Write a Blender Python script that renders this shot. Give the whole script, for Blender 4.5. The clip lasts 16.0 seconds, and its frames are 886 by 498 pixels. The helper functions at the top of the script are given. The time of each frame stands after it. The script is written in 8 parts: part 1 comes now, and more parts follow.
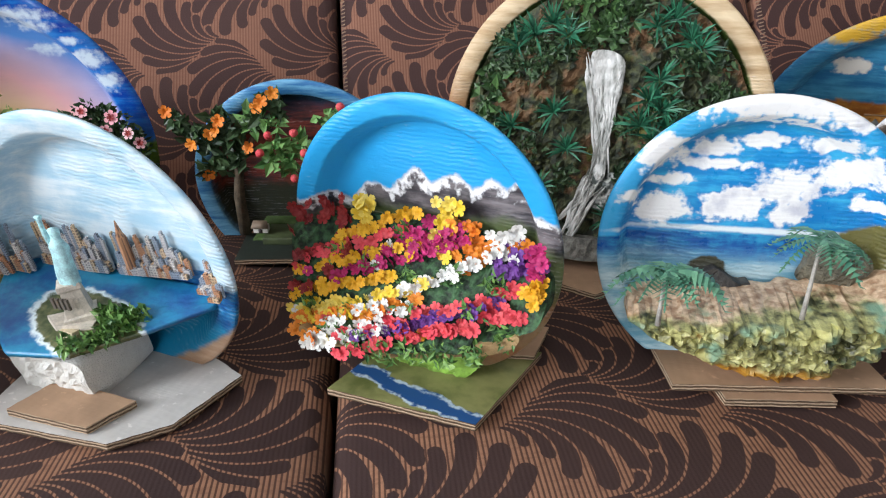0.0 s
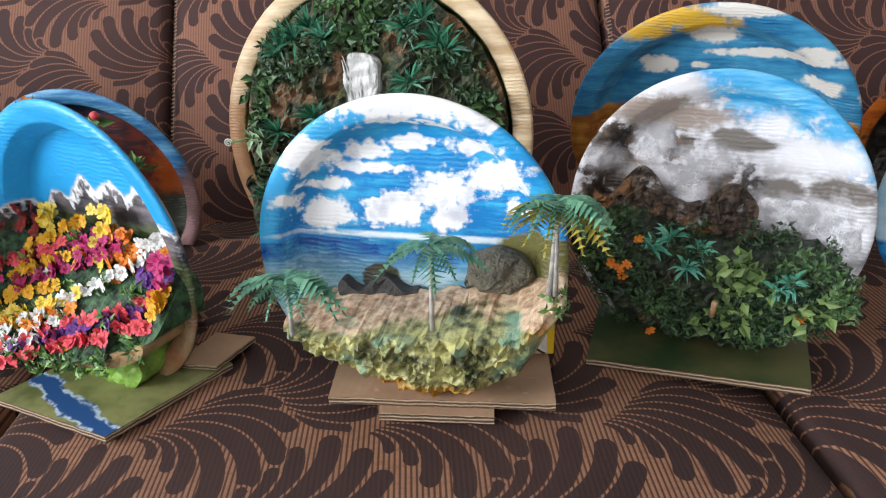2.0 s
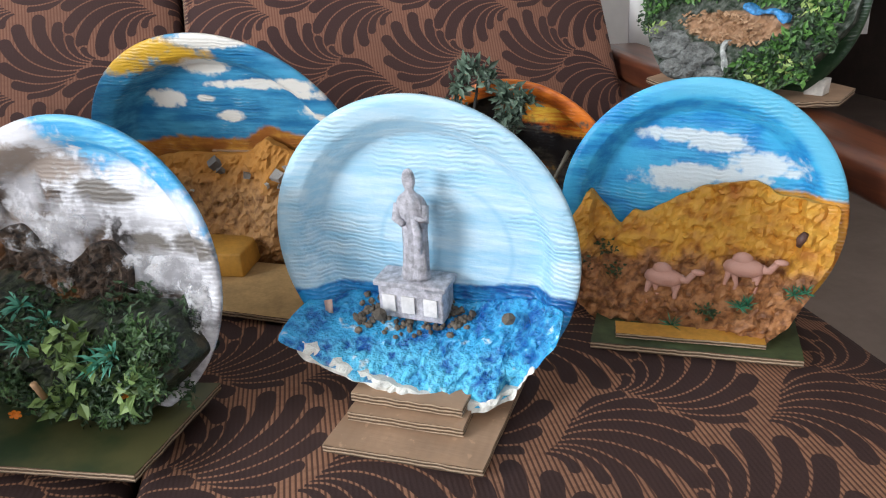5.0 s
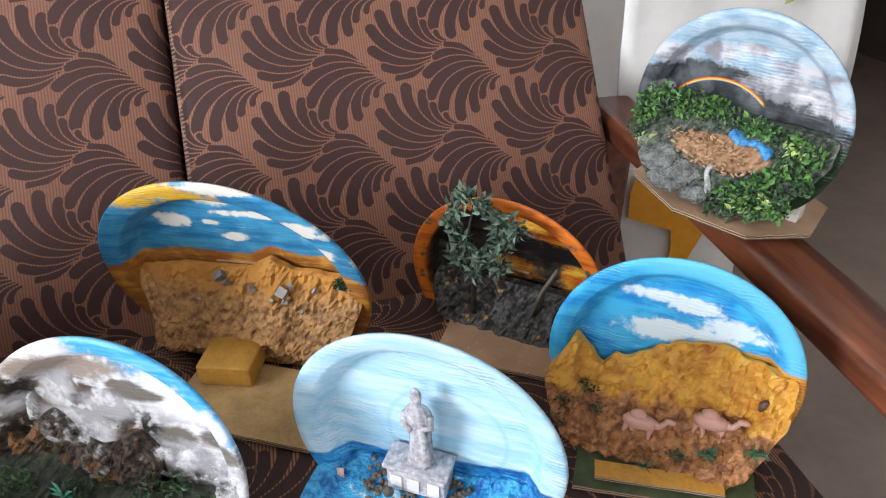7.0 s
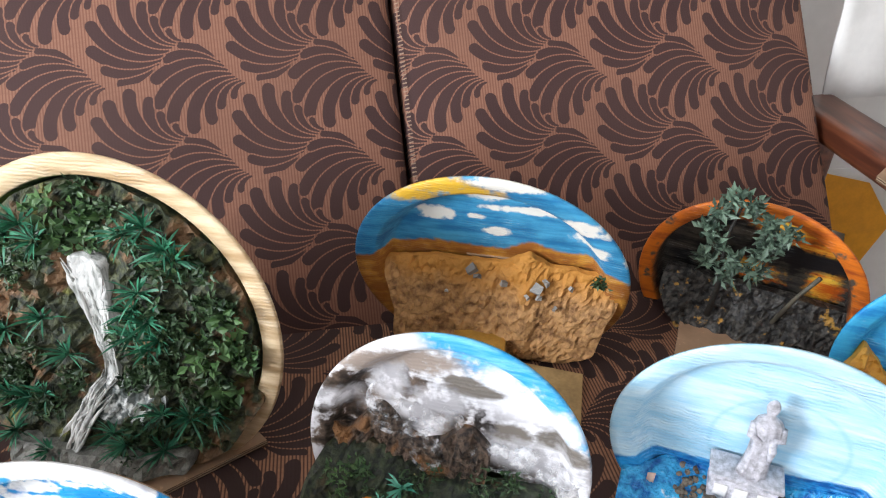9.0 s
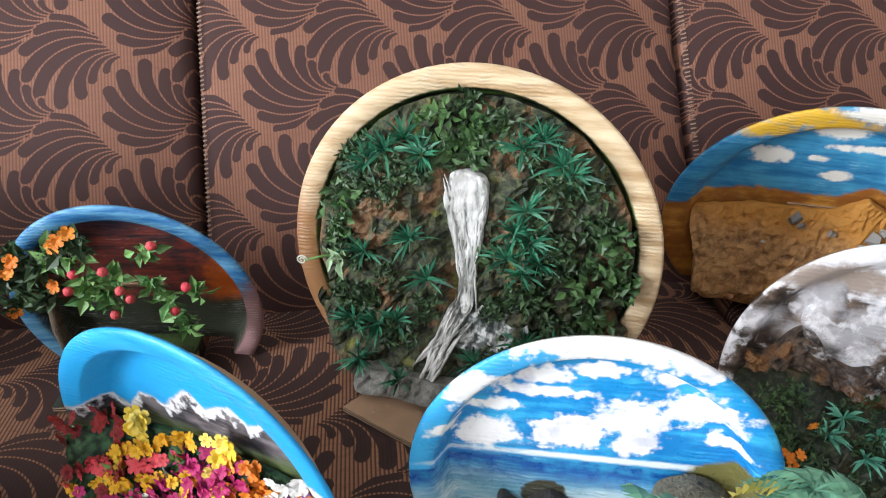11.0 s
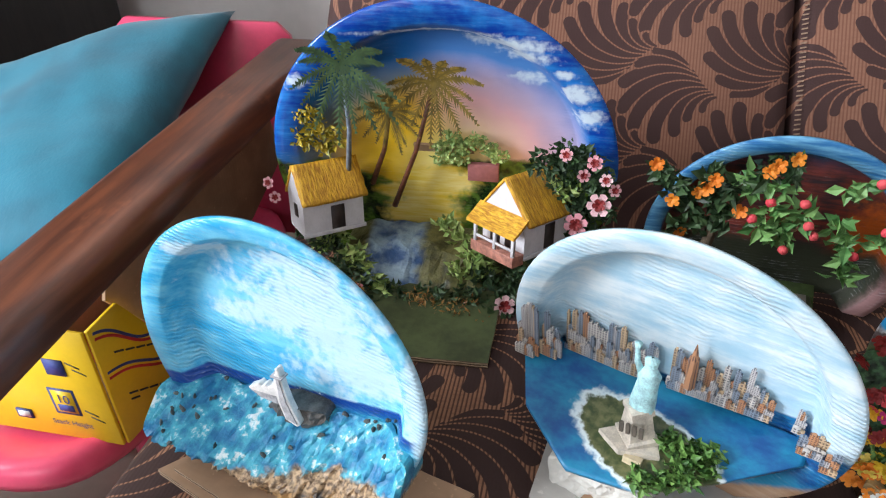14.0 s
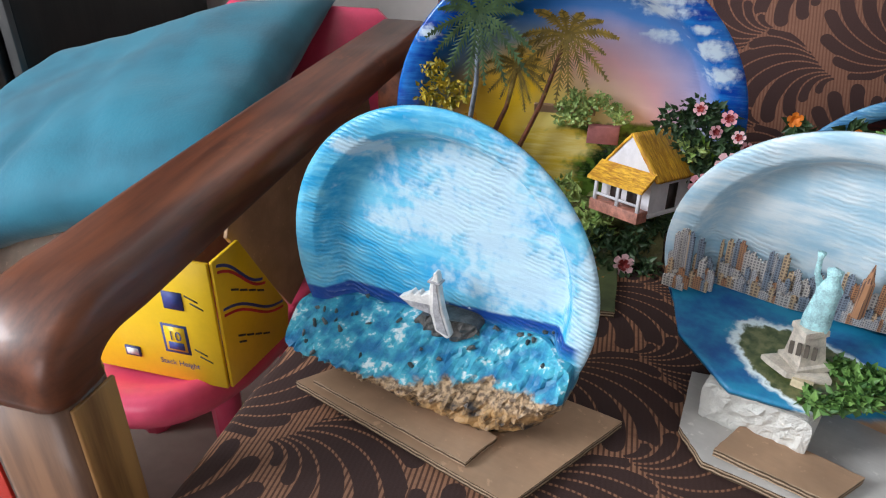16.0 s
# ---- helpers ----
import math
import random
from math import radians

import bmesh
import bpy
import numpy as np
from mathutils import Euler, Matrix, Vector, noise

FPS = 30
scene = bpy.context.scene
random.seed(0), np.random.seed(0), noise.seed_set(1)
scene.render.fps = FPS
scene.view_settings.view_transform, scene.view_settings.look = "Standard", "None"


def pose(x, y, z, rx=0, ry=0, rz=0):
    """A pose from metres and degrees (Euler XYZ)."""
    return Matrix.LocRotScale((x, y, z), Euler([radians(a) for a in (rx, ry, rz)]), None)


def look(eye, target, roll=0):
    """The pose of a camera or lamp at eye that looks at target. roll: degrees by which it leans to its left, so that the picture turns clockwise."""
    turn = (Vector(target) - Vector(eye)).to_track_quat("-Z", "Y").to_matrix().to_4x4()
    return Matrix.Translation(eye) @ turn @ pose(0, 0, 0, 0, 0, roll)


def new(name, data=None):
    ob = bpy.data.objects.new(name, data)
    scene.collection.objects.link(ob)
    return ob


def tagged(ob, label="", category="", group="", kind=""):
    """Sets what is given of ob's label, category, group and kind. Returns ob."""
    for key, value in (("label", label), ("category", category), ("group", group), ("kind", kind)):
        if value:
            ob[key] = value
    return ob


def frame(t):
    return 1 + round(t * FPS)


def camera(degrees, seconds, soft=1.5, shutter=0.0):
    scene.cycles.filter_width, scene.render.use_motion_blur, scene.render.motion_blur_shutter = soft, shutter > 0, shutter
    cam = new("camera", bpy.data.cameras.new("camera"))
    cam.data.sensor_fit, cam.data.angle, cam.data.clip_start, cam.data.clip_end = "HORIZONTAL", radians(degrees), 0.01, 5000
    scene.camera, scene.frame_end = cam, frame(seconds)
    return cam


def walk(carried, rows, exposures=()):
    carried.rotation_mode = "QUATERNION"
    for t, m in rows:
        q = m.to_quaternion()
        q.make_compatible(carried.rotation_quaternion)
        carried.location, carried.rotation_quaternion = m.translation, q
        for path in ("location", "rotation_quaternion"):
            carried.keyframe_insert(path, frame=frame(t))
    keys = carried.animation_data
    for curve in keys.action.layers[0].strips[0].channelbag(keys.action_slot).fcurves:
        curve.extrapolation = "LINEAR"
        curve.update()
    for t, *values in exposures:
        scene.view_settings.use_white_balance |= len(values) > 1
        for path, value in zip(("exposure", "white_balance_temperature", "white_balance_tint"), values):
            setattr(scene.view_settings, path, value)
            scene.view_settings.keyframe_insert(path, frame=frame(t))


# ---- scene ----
cam = camera(67.9, 16.0, 1.15)
METRES, EYE, TILT, LEAN, TURN = 2.15, 0.74, -26.0, 0.0, -6.0
ROWS = [
    (0.0, 0.0, 0.0, 0.0, 0.0, 0.0, -0.0),
    (0.5, 0.0343, 0.0114, 0.0059, 0.67, -1.89, 0.27),
    (1.0, 0.0648, 0.0046, 0.0049, 2.69, -1.19, 1.36),
    (1.5, 0.0999, 0.0093, -0.0035, 0.97, 0.41, -0.15),
    (2.0, 0.1318, 0.0113, -0.0005, 3.75, 0.73, 0.19),
    (2.5, 0.1635, 0.0117, -0.005, 5.3, 1.12, -0.35),
    (3.0, 0.1932, 0.019, -0.0049, 5.8, 1.74, -2.53),
    (3.5, 0.2321, 0.0283, -0.0001, 3.59, 1.08, -1.06),
    (4.0, 0.2651, 0.0323, 0.0026, 0.89, 1.69, 1.82),
    (4.5, 0.2915, 0.0343, 0.007, -1.73, 1.78, 2.98),
    (5.0, 0.319, 0.0363, 0.0092, -4.75, 1.52, 4.46),
    (7.5, 0.3155, 0.0236, 0.1269, -6.73, -7.93, 3.78),
    (8.0, 0.2828, 0.0277, 0.123, -4.87, -7.96, 2.02),
    (8.5, 0.2408, 0.0306, 0.1266, -3.97, -8.25, 2.06),
    (11.0, 0.0642, 0.0461, 0.0877, -0.5, -5.74, 0.8),
    (11.5, 0.016, 0.0425, 0.0795, 1.5, -6.3, 1.08),
    (12.0, -0.0196, 0.043, 0.0817, 4.11, -5.93, 1.03),
    (12.5, -0.0521, 0.0392, 0.0791, 7.85, -5.64, -1.22),
    (13.0, -0.0809, 0.0346, 0.0737, 9.75, -5.88, -3.28),
    (13.5, -0.1068, 0.0295, 0.0666, 12.73, -6.37, -5.29),
    (14.0, -0.1368, 0.0189, 0.0539, 16.0, -7.66, -6.96),
    (14.5, -0.1539, 0.0098, 0.0468, 18.5, -8.1, -8.37),
    (15.0, -0.1639, 0.0018, 0.0407, 20.14, -8.49, -9.02),
    (15.5, -0.1716, -0.0033, 0.0253, 20.88, -8.84, -10.14),
    (16.0, -0.1698, 0.0043, 0.0067, 18.61, -4.23, -9.83),
]
walk(cam, [(t, pose(0, 0, EYE, TILT, LEAN, TURN) @ pose(METRES * x, METRES * y, METRES * z, 90 + pitch, roll, yaw)) for t, x, y, z, yaw, pitch, roll in ROWS],
     [(0.0, -0.05), (1.0, 0.03), (2.5, 0.05), (4.5, 0.11), (5.0, 0.18), (7.3, 0.48), (8.7, 0.55), (11.0, 0.30), (12.0, 0.40), (12.5, 0.37), (13.0, 0.30), (13.5, 0.10), (14.5, -0.15), (15.5, -0.12), (16.0, -0.46)])

# ---- world and light ----
world = bpy.data.worlds.new("sky")
scene.world = world
world.use_nodes = True
wn = world.node_tree.nodes
sky = wn.new("ShaderNodeTexSky")
sky.sky_type, sky.sun_disc = "NISHITA", False
sky.sun_elevation, sky.sun_rotation = radians(40), radians(-60)
world.node_tree.links.new(sky.outputs[0], wn["Background"].inputs[0])
wn["Background"].inputs[1].default_value = 0.12


def area(name, eye, target, w, h, power, colour):
    data = bpy.data.lights.new(name, "AREA")
    data.shape, data.size, data.size_y, data.energy, data.color = "RECTANGLE", w, h, power, colour
    ob = new(name, data)
    ob.matrix_world = look(eye, target)
    return ob


area("window_daylight", (-1.3, -2.66, 1.55), (-0.75, 0.6, 0.6), 1.7, 1.3, 31, (0.91, 0.945, 1.0))
area("side_window_daylight", (-2.86, -0.6, 1.6), (0.2, 0.5, 0.5), 1.2, 1.2, 138, (0.91, 0.945, 1.0))


# ---- materials ----
class V:
    """A socket of a node tree, or a number, with arithmetic."""

    def __init__(self, g, s):
        self.g, self.s = g, s

    def op(self, kind, *rest):
        n = self.g.t.nodes.new("ShaderNodeMath")
        n.operation = kind
        for i, v in enumerate((self, *rest)):
            self.g.put(n.inputs[i], v)
        return V(self.g, n.outputs[0])

    def __add__(self, o): return self.op("ADD", o)
    def __radd__(self, o): return self.op("ADD", o)
    def __sub__(self, o): return self.op("SUBTRACT", o)
    def __rsub__(self, o): return V(self.g, o).op("SUBTRACT", self)
    def __mul__(self, o): return self.op("MULTIPLY", o)
    def __rmul__(self, o): return self.op("MULTIPLY", o)
    def __truediv__(self, o): return self.op("DIVIDE", o)
    def abs(self): return self.op("ABSOLUTE")
    def frac(self): return self.op("FRACT")
    def sqrt(self): return self.op("SQRT")
    def max(self, o): return self.op("MAXIMUM", o)
    def min(self, o): return self.op("MINIMUM", o)
    def atan2(self, o): return self.op("ARCTAN2", o)
    def sin(self): return self.op("SINE")

    def step(self, lo, hi):
        n = self.g.t.nodes.new("ShaderNodeMapRange")
        n.interpolation_type = "SMOOTHSTEP"
        flip = not isinstance(lo, V) and not isinstance(hi, V) and lo > hi
        if flip:
            lo, hi = hi, lo
        self.g.put(n.inputs[0], self), self.g.put(n.inputs[1], lo), self.g.put(n.inputs[2], hi)
        n.inputs[3].default_value, n.inputs[4].default_value = (1, 0) if flip else (0, 1)
        return V(self.g, n.outputs[0])


class G:
    """A material's node tree."""

    def __init__(self, name):
        self.m = bpy.data.materials.new(name)
        self.m.use_nodes = True
        self.t = self.m.node_tree
        self.b = self.t.nodes["Principled BSDF"]
        c = self.t.nodes.new("ShaderNodeTexCoord")
        self.obj, self.uv = V(self, c.outputs["Object"]), V(self, c.outputs["UV"])

    def put(self, socket, v):
        if isinstance(v, V):
            if isinstance(v.s, (int, float)):
                socket.default_value = v.s
            else:
                self.t.links.new(v.s, socket)
        elif isinstance(v, (tuple, list)):
            socket.default_value = (*v, 1) if len(v) == 3 and len(socket.default_value) == 4 else v
        else:
            socket.default_value = v

    def xyz(self, v):
        n = self.t.nodes.new("ShaderNodeSeparateXYZ")
        self.put(n.inputs[0], v)
        return [V(self, o) for o in n.outputs]

    def vec(self, x, y, z=0.0):
        n = self.t.nodes.new("ShaderNodeCombineXYZ")
        for i, v in enumerate((x, y, z)):
            self.put(n.inputs[i], v)
        return V(self, n.outputs[0])

    def noise(self, v, scale, detail=3, rough=0.55, stretch=None):
        if stretch:
            n = self.t.nodes.new("ShaderNodeVectorMath")
            n.operation = "MULTIPLY"
            self.put(n.inputs[0], v)
            n.inputs[1].default_value = stretch
            v = V(self, n.outputs[0])
        n = self.t.nodes.new("ShaderNodeTexNoise")
        self.put(n.inputs["Vector"], v)
        n.inputs["Scale"].default_value, n.inputs["Detail"].default_value, n.inputs["Roughness"].default_value = scale, detail, rough
        return V(self, n.outputs["Fac"])

    def vmath(self, kind, a, b=None):
        n = self.t.nodes.new("ShaderNodeVectorMath")
        n.operation = kind
        self.put(n.inputs[0], a)
        if b is not None:
            n.inputs[1].default_value = b
        return V(self, n.outputs[1 if kind in ("DOT_PRODUCT", "LENGTH") else 0])

    def mix(self, f, a, b, blend="MIX"):
        n = self.t.nodes.new("ShaderNodeMix")
        n.data_type, n.blend_type = "RGBA", blend
        for i, v in ((0, f), (6, a), (7, b)):
            self.put(n.inputs[i], v)
        return V(self, n.outputs[2])

    def ramp(self, f, *stops):
        n = self.t.nodes.new("ShaderNodeValToRGB")
        self.put(n.inputs[0], f)
        e = n.color_ramp.elements
        while len(e) < len(stops):
            e.new(0.5)
        for i, (p, c) in enumerate(stops):
            e[i].position, e[i].color = p, (*c, 1)
        return V(self, n.outputs[0])

    def random(self):
        n = self.t.nodes.new("ShaderNodeObjectInfo")
        return V(self, n.outputs["Random"])

    def island(self):
        n = self.t.nodes.new("ShaderNodeNewGeometry")
        return V(self, n.outputs["Random Per Island"])

    def done(self, colour, rough=0.6, bump=None, strength=0.3, dist=0.002, metal=0.0, spec=None, coat=0.0):
        self.put(self.b.inputs["Base Color"], colour)
        self.put(self.b.inputs["Roughness"], rough)
        self.put(self.b.inputs["Metallic"], metal)
        if spec is not None:
            self.b.inputs["Specular IOR Level"].default_value = spec
        if coat:
            self.b.inputs["Coat Weight"].default_value, self.b.inputs["Coat Roughness"].default_value = coat, 0.12
        if bump is not None:
            n = self.t.nodes.new("ShaderNodeBump")
            n.inputs["Strength"].default_value, n.inputs["Distance"].default_value = strength, dist
            self.put(n.inputs["Height"], bump)
            self.t.links.new(n.outputs[0], self.b.inputs["Normal"])
        return self.m


def plain(name, c, rough=0.6, vary=0.25, scale=40, bump=0.2, metal=0.0, spec=None, coat=0.0, dist=0.001):
    """One colour with grain and stains at two scales."""
    g = G(name)
    a, b = g.noise(g.obj, scale, 4), g.noise(g.obj, scale * 7, 3)
    f = a * 0.7 + b * 0.3
    dark, light = tuple(v * (1 - vary) for v in c), tuple(min(1, v * (1 + vary)) for v in c)
    return g.done(g.mix(f.step(0.3, 0.7), dark, light), rough, a * 0.5 + b, bump, dist, metal, spec, coat)


def leafy(name, a, b, rough=0.5):
    """Foliage whose leaves differ one from another."""
    g = G(name)
    n = g.noise(g.obj, 60, 3)
    c = g.mix(g.island(), a, b)
    c = g.mix(n.step(0.45, 0.8) * 0.45, c, tuple(min(1, v * 1.9 + 0.02) for v in b))
    return g.done(c, rough, g.noise(g.obj, 300), 0.2, 0.001)


def varied(name, a, b, rough=0.5, scale=200, metal=0.0):
    """Pieces that differ one from another."""
    g = G(name)
    return g.done(g.mix(g.noise(g.obj, scale).step(0.3, 0.7) * 0.5, g.mix(g.random(), a, b), tuple(v * 0.7 for v in a)), rough, g.noise(g.obj, scale * 2), 0.3, 0.001, metal)


# one fan of plumes: each one's root and tip (mm from the fan's root), how far it bows, its half width
PLUMES = [((-3, 4), (-50, 24), 4, 6.5), ((0, 1), (-67, 3), 9, 7.8), ((4, -4), (-81, -23), 14, 8.6), ((8, -9), (-77, -55), 20, 8.8), ((12, -14), (-60, -75), 22, 9.0),
          ((16, -18), (-34, -87), 21, 9.0), ((20, -21), (-11, -76), 17, 8.0), ((23, -23), (-1, -58), 10, 6.6), ((27, -26), (14, -46), 5, 4.8)]


def fabric(name, flip, turn):
    """Brown jacquard: fans of curved plumes on a ribbed copper ground, every second fan upside down; uv in metres."""
    g = G(name)
    u0, v0, _ = g.xyz(g.uv)
    w = g.noise(g.uv, 9, 2) - 0.5
    u, v = u0 + w * 0.003, v0 + w * 0.003
    u, v = u - v * turn, v + u * turn
    if flip:
        u = u * -1.0
    PU, PV = 162.0, 115.5
    edge = g.noise(g.uv, 420, 2) - 0.5
    near = next_ = None
    for lower in (0, 1):
        # millimetres from the nearest fan's root
        x, y = u * 1000.0, v * 1000.0
        if lower:
            x, y = x + 71.5, y * -1.0 + 2.0
        x = (x / PU + 0.70).frac() * PU - 0.70 * PU
        y = ((y + x * 0.15 - 19.5) / PV).frac() * PV - PV + 19.5 - x * 0.15
        p = g.vec(x, y)
        for (ax, ay), (bx, by), sag, half in PLUMES:
            dx, dy = bx - ax, by - ay
            chord = math.hypot(dx, dy)
            rho = (chord * chord / 4 + sag * sag) / (2 * sag)
            nx, ny = dy / chord, -dx / chord
            cx, cy = (ax + bx) / 2 - nx * (rho - sag), (ay + by) / 2 - ny * (rho - sag)
            spread = math.asin(min(1.0, chord / 2 / rho))
            q = g.vmath("SUBTRACT", p, (cx, cy, 0))
            out, side = g.vmath("DOT_PRODUCT", q, (nx, ny, 0)), g.vmath("DOT_PRODUCT", q, (dx / chord, dy / chord, 0))
            s = (side.atan2(out) + spread) * rho
            off = (g.vmath("LENGTH", q) - rho).abs()
            past = (s - (2 * spread * rho - half)).max(0.0)
            wide = (s * 0.15 + 1.2).min(half * 0.86)
            d = ((off * off + past * past).sqrt() - wide).max((s + 1.0) * -3.0)
            near, next_ = (d, V(g, 60.0)) if near is None else (near.min(d), next_.min(near.max(d)))
    # a thin line of ground parts each plume from the next
    both = ((next_ - near - 1.7) * 0.5).min(near * -1.0) + edge * 0.7
    both = both.step(-0.35, 0.35)
    rib = ((u0 * (2 * math.pi / 0.0036) + w * 2.0).sin() * 0.5 + 0.5)
    weave = g.noise(g.uv, 900, 2)
    stain = g.noise(g.uv, 6, 4)
    ground = g.mix(rib.step(0.10, 0.62), *GROUND[flip])
    ground = g.mix(g.noise(g.uv, 260, 3, 0.6, (0.25, 1, 1)).step(0.4, 0.75) * 0.35, ground, GROUND[flip][0])
    plume = g.mix(weave, *PLUME[flip])
    c = g.mix(both, ground, plume)
    c = g.mix(stain.step(0.35, 0.75) * 0.22, c, (0.10, 0.055, 0.042))
    return g.done(c, 0.75, weave * 0.35 + rib * (0.3 if flip else 0.12), 0.40, 0.0008, spec=0.22)


# the seat's weave is darker and its ribs stand apart; on the backs they lie close
PLUME = {True: ((0.026, 0.014, 0.013), (0.060, 0.034, 0.031)), False: ((0.036, 0.018, 0.017), (0.082, 0.043, 0.041))}
GROUND = {True: ((0.085, 0.040, 0.026), (0.330, 0.168, 0.100)), False: ((0.185, 0.085, 0.057), (0.280, 0.136, 0.090))}


def wood(name, a, b, scale=1.0, rough=0.3, coat=0.4, axis=1):
    g = G(name)
    st = [1.0, 1.0, 1.0]
    st[axis] = 0.08
    n = g.noise(g.obj, 60 * scale, 5, 0.6, st)
    big = g.noise(g.obj, 7 * scale, 3)
    c = g.mix(n.step(0.3, 0.7), a, b)
    c = g.mix(big.step(0.5, 0.75) * 0.5, c, tuple(v * 0.55 for v in a))
    c = g.mix(g.noise(g.obj, 25 * scale, 4, 0.7, (1, 0.5, 1)).step(0.62, 0.74) * 0.35, c, tuple(min(1, v * 1.8) for v in b))
    return g.done(c, big * 0.2 + rough, n, 0.15, 0.001, coat=coat)


def card_mat(name, c):
    """Corrugated cardboard, faint flutes."""
    g = G(name)
    x, y, z = g.xyz(g.obj)
    n = g.noise(g.obj, 25, 4)
    f = g.noise(g.obj, 400, 2, 0.5, (0.15, 1, 1))
    flute = (x * (2 * math.pi / 0.0065)).sin() * 0.5 + 0.5
    col = g.mix(n.step(0.3, 0.75), tuple(v * 0.8 for v in c), tuple(v * 1.1 for v in c))
    col = g.mix(f * 0.25, col, tuple(v * 0.6 for v in c))
    col = g.mix(g.noise(g.obj, 9, 5, 0.65).step(0.5, 0.72) * 0.4, col, tuple(v * 0.55 for v in c))
    col = g.mix(g.noise(g.obj, 160, 3).step(0.64, 0.72) * 0.5, col, tuple(min(1, v * 1.4) for v in c))
    return g.done(col, 0.85, flute * 0.5 + f, 0.12, 0.001)


M_SEAT, M_BACK = fabric("seat_jacquard", True, 0.04), fabric("back_jacquard", False, 0.025)
M_WOOD = wood("varnished_dark_wood", (0.070, 0.020, 0.011), (0.215, 0.066, 0.028), 1.0, 0.26, 0.25)
M_WORN = wood("worn_wood", (0.25, 0.125, 0.065), (0.11, 0.052, 0.030), 1.0, 0.35, 0.3, 2)
M_BARE = wood("bare_wood", (0.52, 0.27, 0.085), (0.20, 0.09, 0.03), 1.0, 0.4, 0.2, 2)
M_CARD = card_mat("brown_cardboard", (0.45, 0.285, 0.175))
M_CARDW = card_mat("pale_cardboard", (0.60, 0.58, 0.55))
M_CARDG = plain("green_painted_card", (0.055, 0.075, 0.028), 0.6, 0.4, 25, 0.3)
g = G("card_edge")
_, _, h = g.xyz(g.obj)
layer = (h * (2 * math.pi / 0.0028) + (g.noise(g.obj, 90, 3) - 0.5) * 6.0).sin()
M_EDGE = g.done(g.mix((layer + g.noise(g.obj, 420, 2) - 0.5).step(-0.5, 0.4), (0.13, 0.08, 0.045), (0.50, 0.36, 0.24)), 0.9, layer, 0.6, 0.002)
M_WALL = plain("painted_wall", (0.78, 0.76, 0.74), 0.8, 0.06, 5, 0.15)
M_FLOOR = plain("cement_floor", (0.24, 0.185, 0.155), 0.5, 0.15, 6, 0.1)
# dark base colour that deepens the gloom of the passage
M_PASS = plain("passage_gloom_brown", (0.075, 0.050, 0.040), 0.8, 0.2, 6, 0.15)
M_CEIL = plain("ceiling_paint", (0.75, 0.74, 0.72), 0.85, 0.04, 4, 0.1)


# ---- mesh helpers ----
def mesh_of(name, bm, mat, smooth=True):
    me = bpy.data.meshes.new(name)
    bm.normal_update()
    bm.to_mesh(me)
    bm.free()
    for m in (mat if isinstance(mat, (list, tuple)) else [mat]):
        me.materials.append(m)
    if smooth:
        me.polygons.foreach_set("use_smooth", [True] * len(me.polygons))
    return me


def part(name, bm, mat, parent=None, label="", m=None, smooth=True):
    """Links a bmesh, or a mesh, as one object under a thing or a part."""
    me = bm if isinstance(bm, bpy.types.Mesh) else mesh_of(name, bm, mat, smooth)
    ob = new(name, me)
    if parent is not None:
        ob.parent = parent
    if m is not None:
        ob.matrix_basis = m
    return tagged(ob, label) if label else ob


def thing(name, m, label, category, group="", kind=""):
    ob = new(name)
    ob.empty_display_size = 0.02
    ob.matrix_basis = m
    return tagged(ob, label, category, group, kind)


def box(x0, x1, y0, y1, z0, z1, bevel=0.0, seg=2):
    bm = bmesh.new()
    bmesh.ops.create_cube(bm, size=1)
    bmesh.ops.scale(bm, vec=(x1 - x0, y1 - y0, z1 - z0), verts=bm.verts)
    bmesh.ops.translate(bm, vec=((x0 + x1) / 2, (y0 + y1) / 2, (z0 + z1) / 2), verts=bm.verts)
    if bevel:
        bmesh.ops.bevel(bm, geom=bm.edges[:], offset=bevel, segments=seg, profile=0.5, affect="EDGES")
    return bm


def slab(points, z0, z1, bevel=0.0):
    """A flat plate over a polygon of (x, y)."""
    bm = bmesh.new()
    f = bm.faces.new([bm.verts.new((x, y, z0)) for x, y in points])
    r = bmesh.ops.extrude_face_region(bm, geom=[f])
    bmesh.ops.translate(bm, vec=(0, 0, z1 - z0), verts=[v for v in r["geom"] if isinstance(v, bmesh.types.BMVert)])
    bmesh.ops.recalc_face_normals(bm, faces=bm.faces)
    if bevel:
        bmesh.ops.bevel(bm, geom=bm.edges[:], offset=bevel, segments=1, affect="EDGES")
    return bm


def tube(path, radii, seg=8, cap=True):
    """A round bar along points."""
    bm = bmesh.new()
    rings = []
    path = [Vector(p) for p in path]
    for i, p in enumerate(path):
        d = (path[min(i + 1, len(path) - 1)] - path[max(i - 1, 0)]).normalized()
        a = d.orthogonal().normalized() if not rings else (a - d * a.dot(d)).normalized()
        b = d.cross(a)
        r = radii[i] if isinstance(radii, (list, tuple)) else radii
        rings.append([bm.verts.new(p + (a * math.cos(2 * math.pi * k / seg) + b * math.sin(2 * math.pi * k / seg)) * r) for k in range(seg)])
    for q, w in zip(rings, rings[1:]):
        for k in range(seg):
            bm.faces.new((q[k], q[(k + 1) % seg], w[(k + 1) % seg], w[k]))
    if cap:
        bm.faces.new(rings[0][::-1]), bm.faces.new(rings[-1])
    bmesh.ops.recalc_face_normals(bm, faces=bm.faces)
    return bm


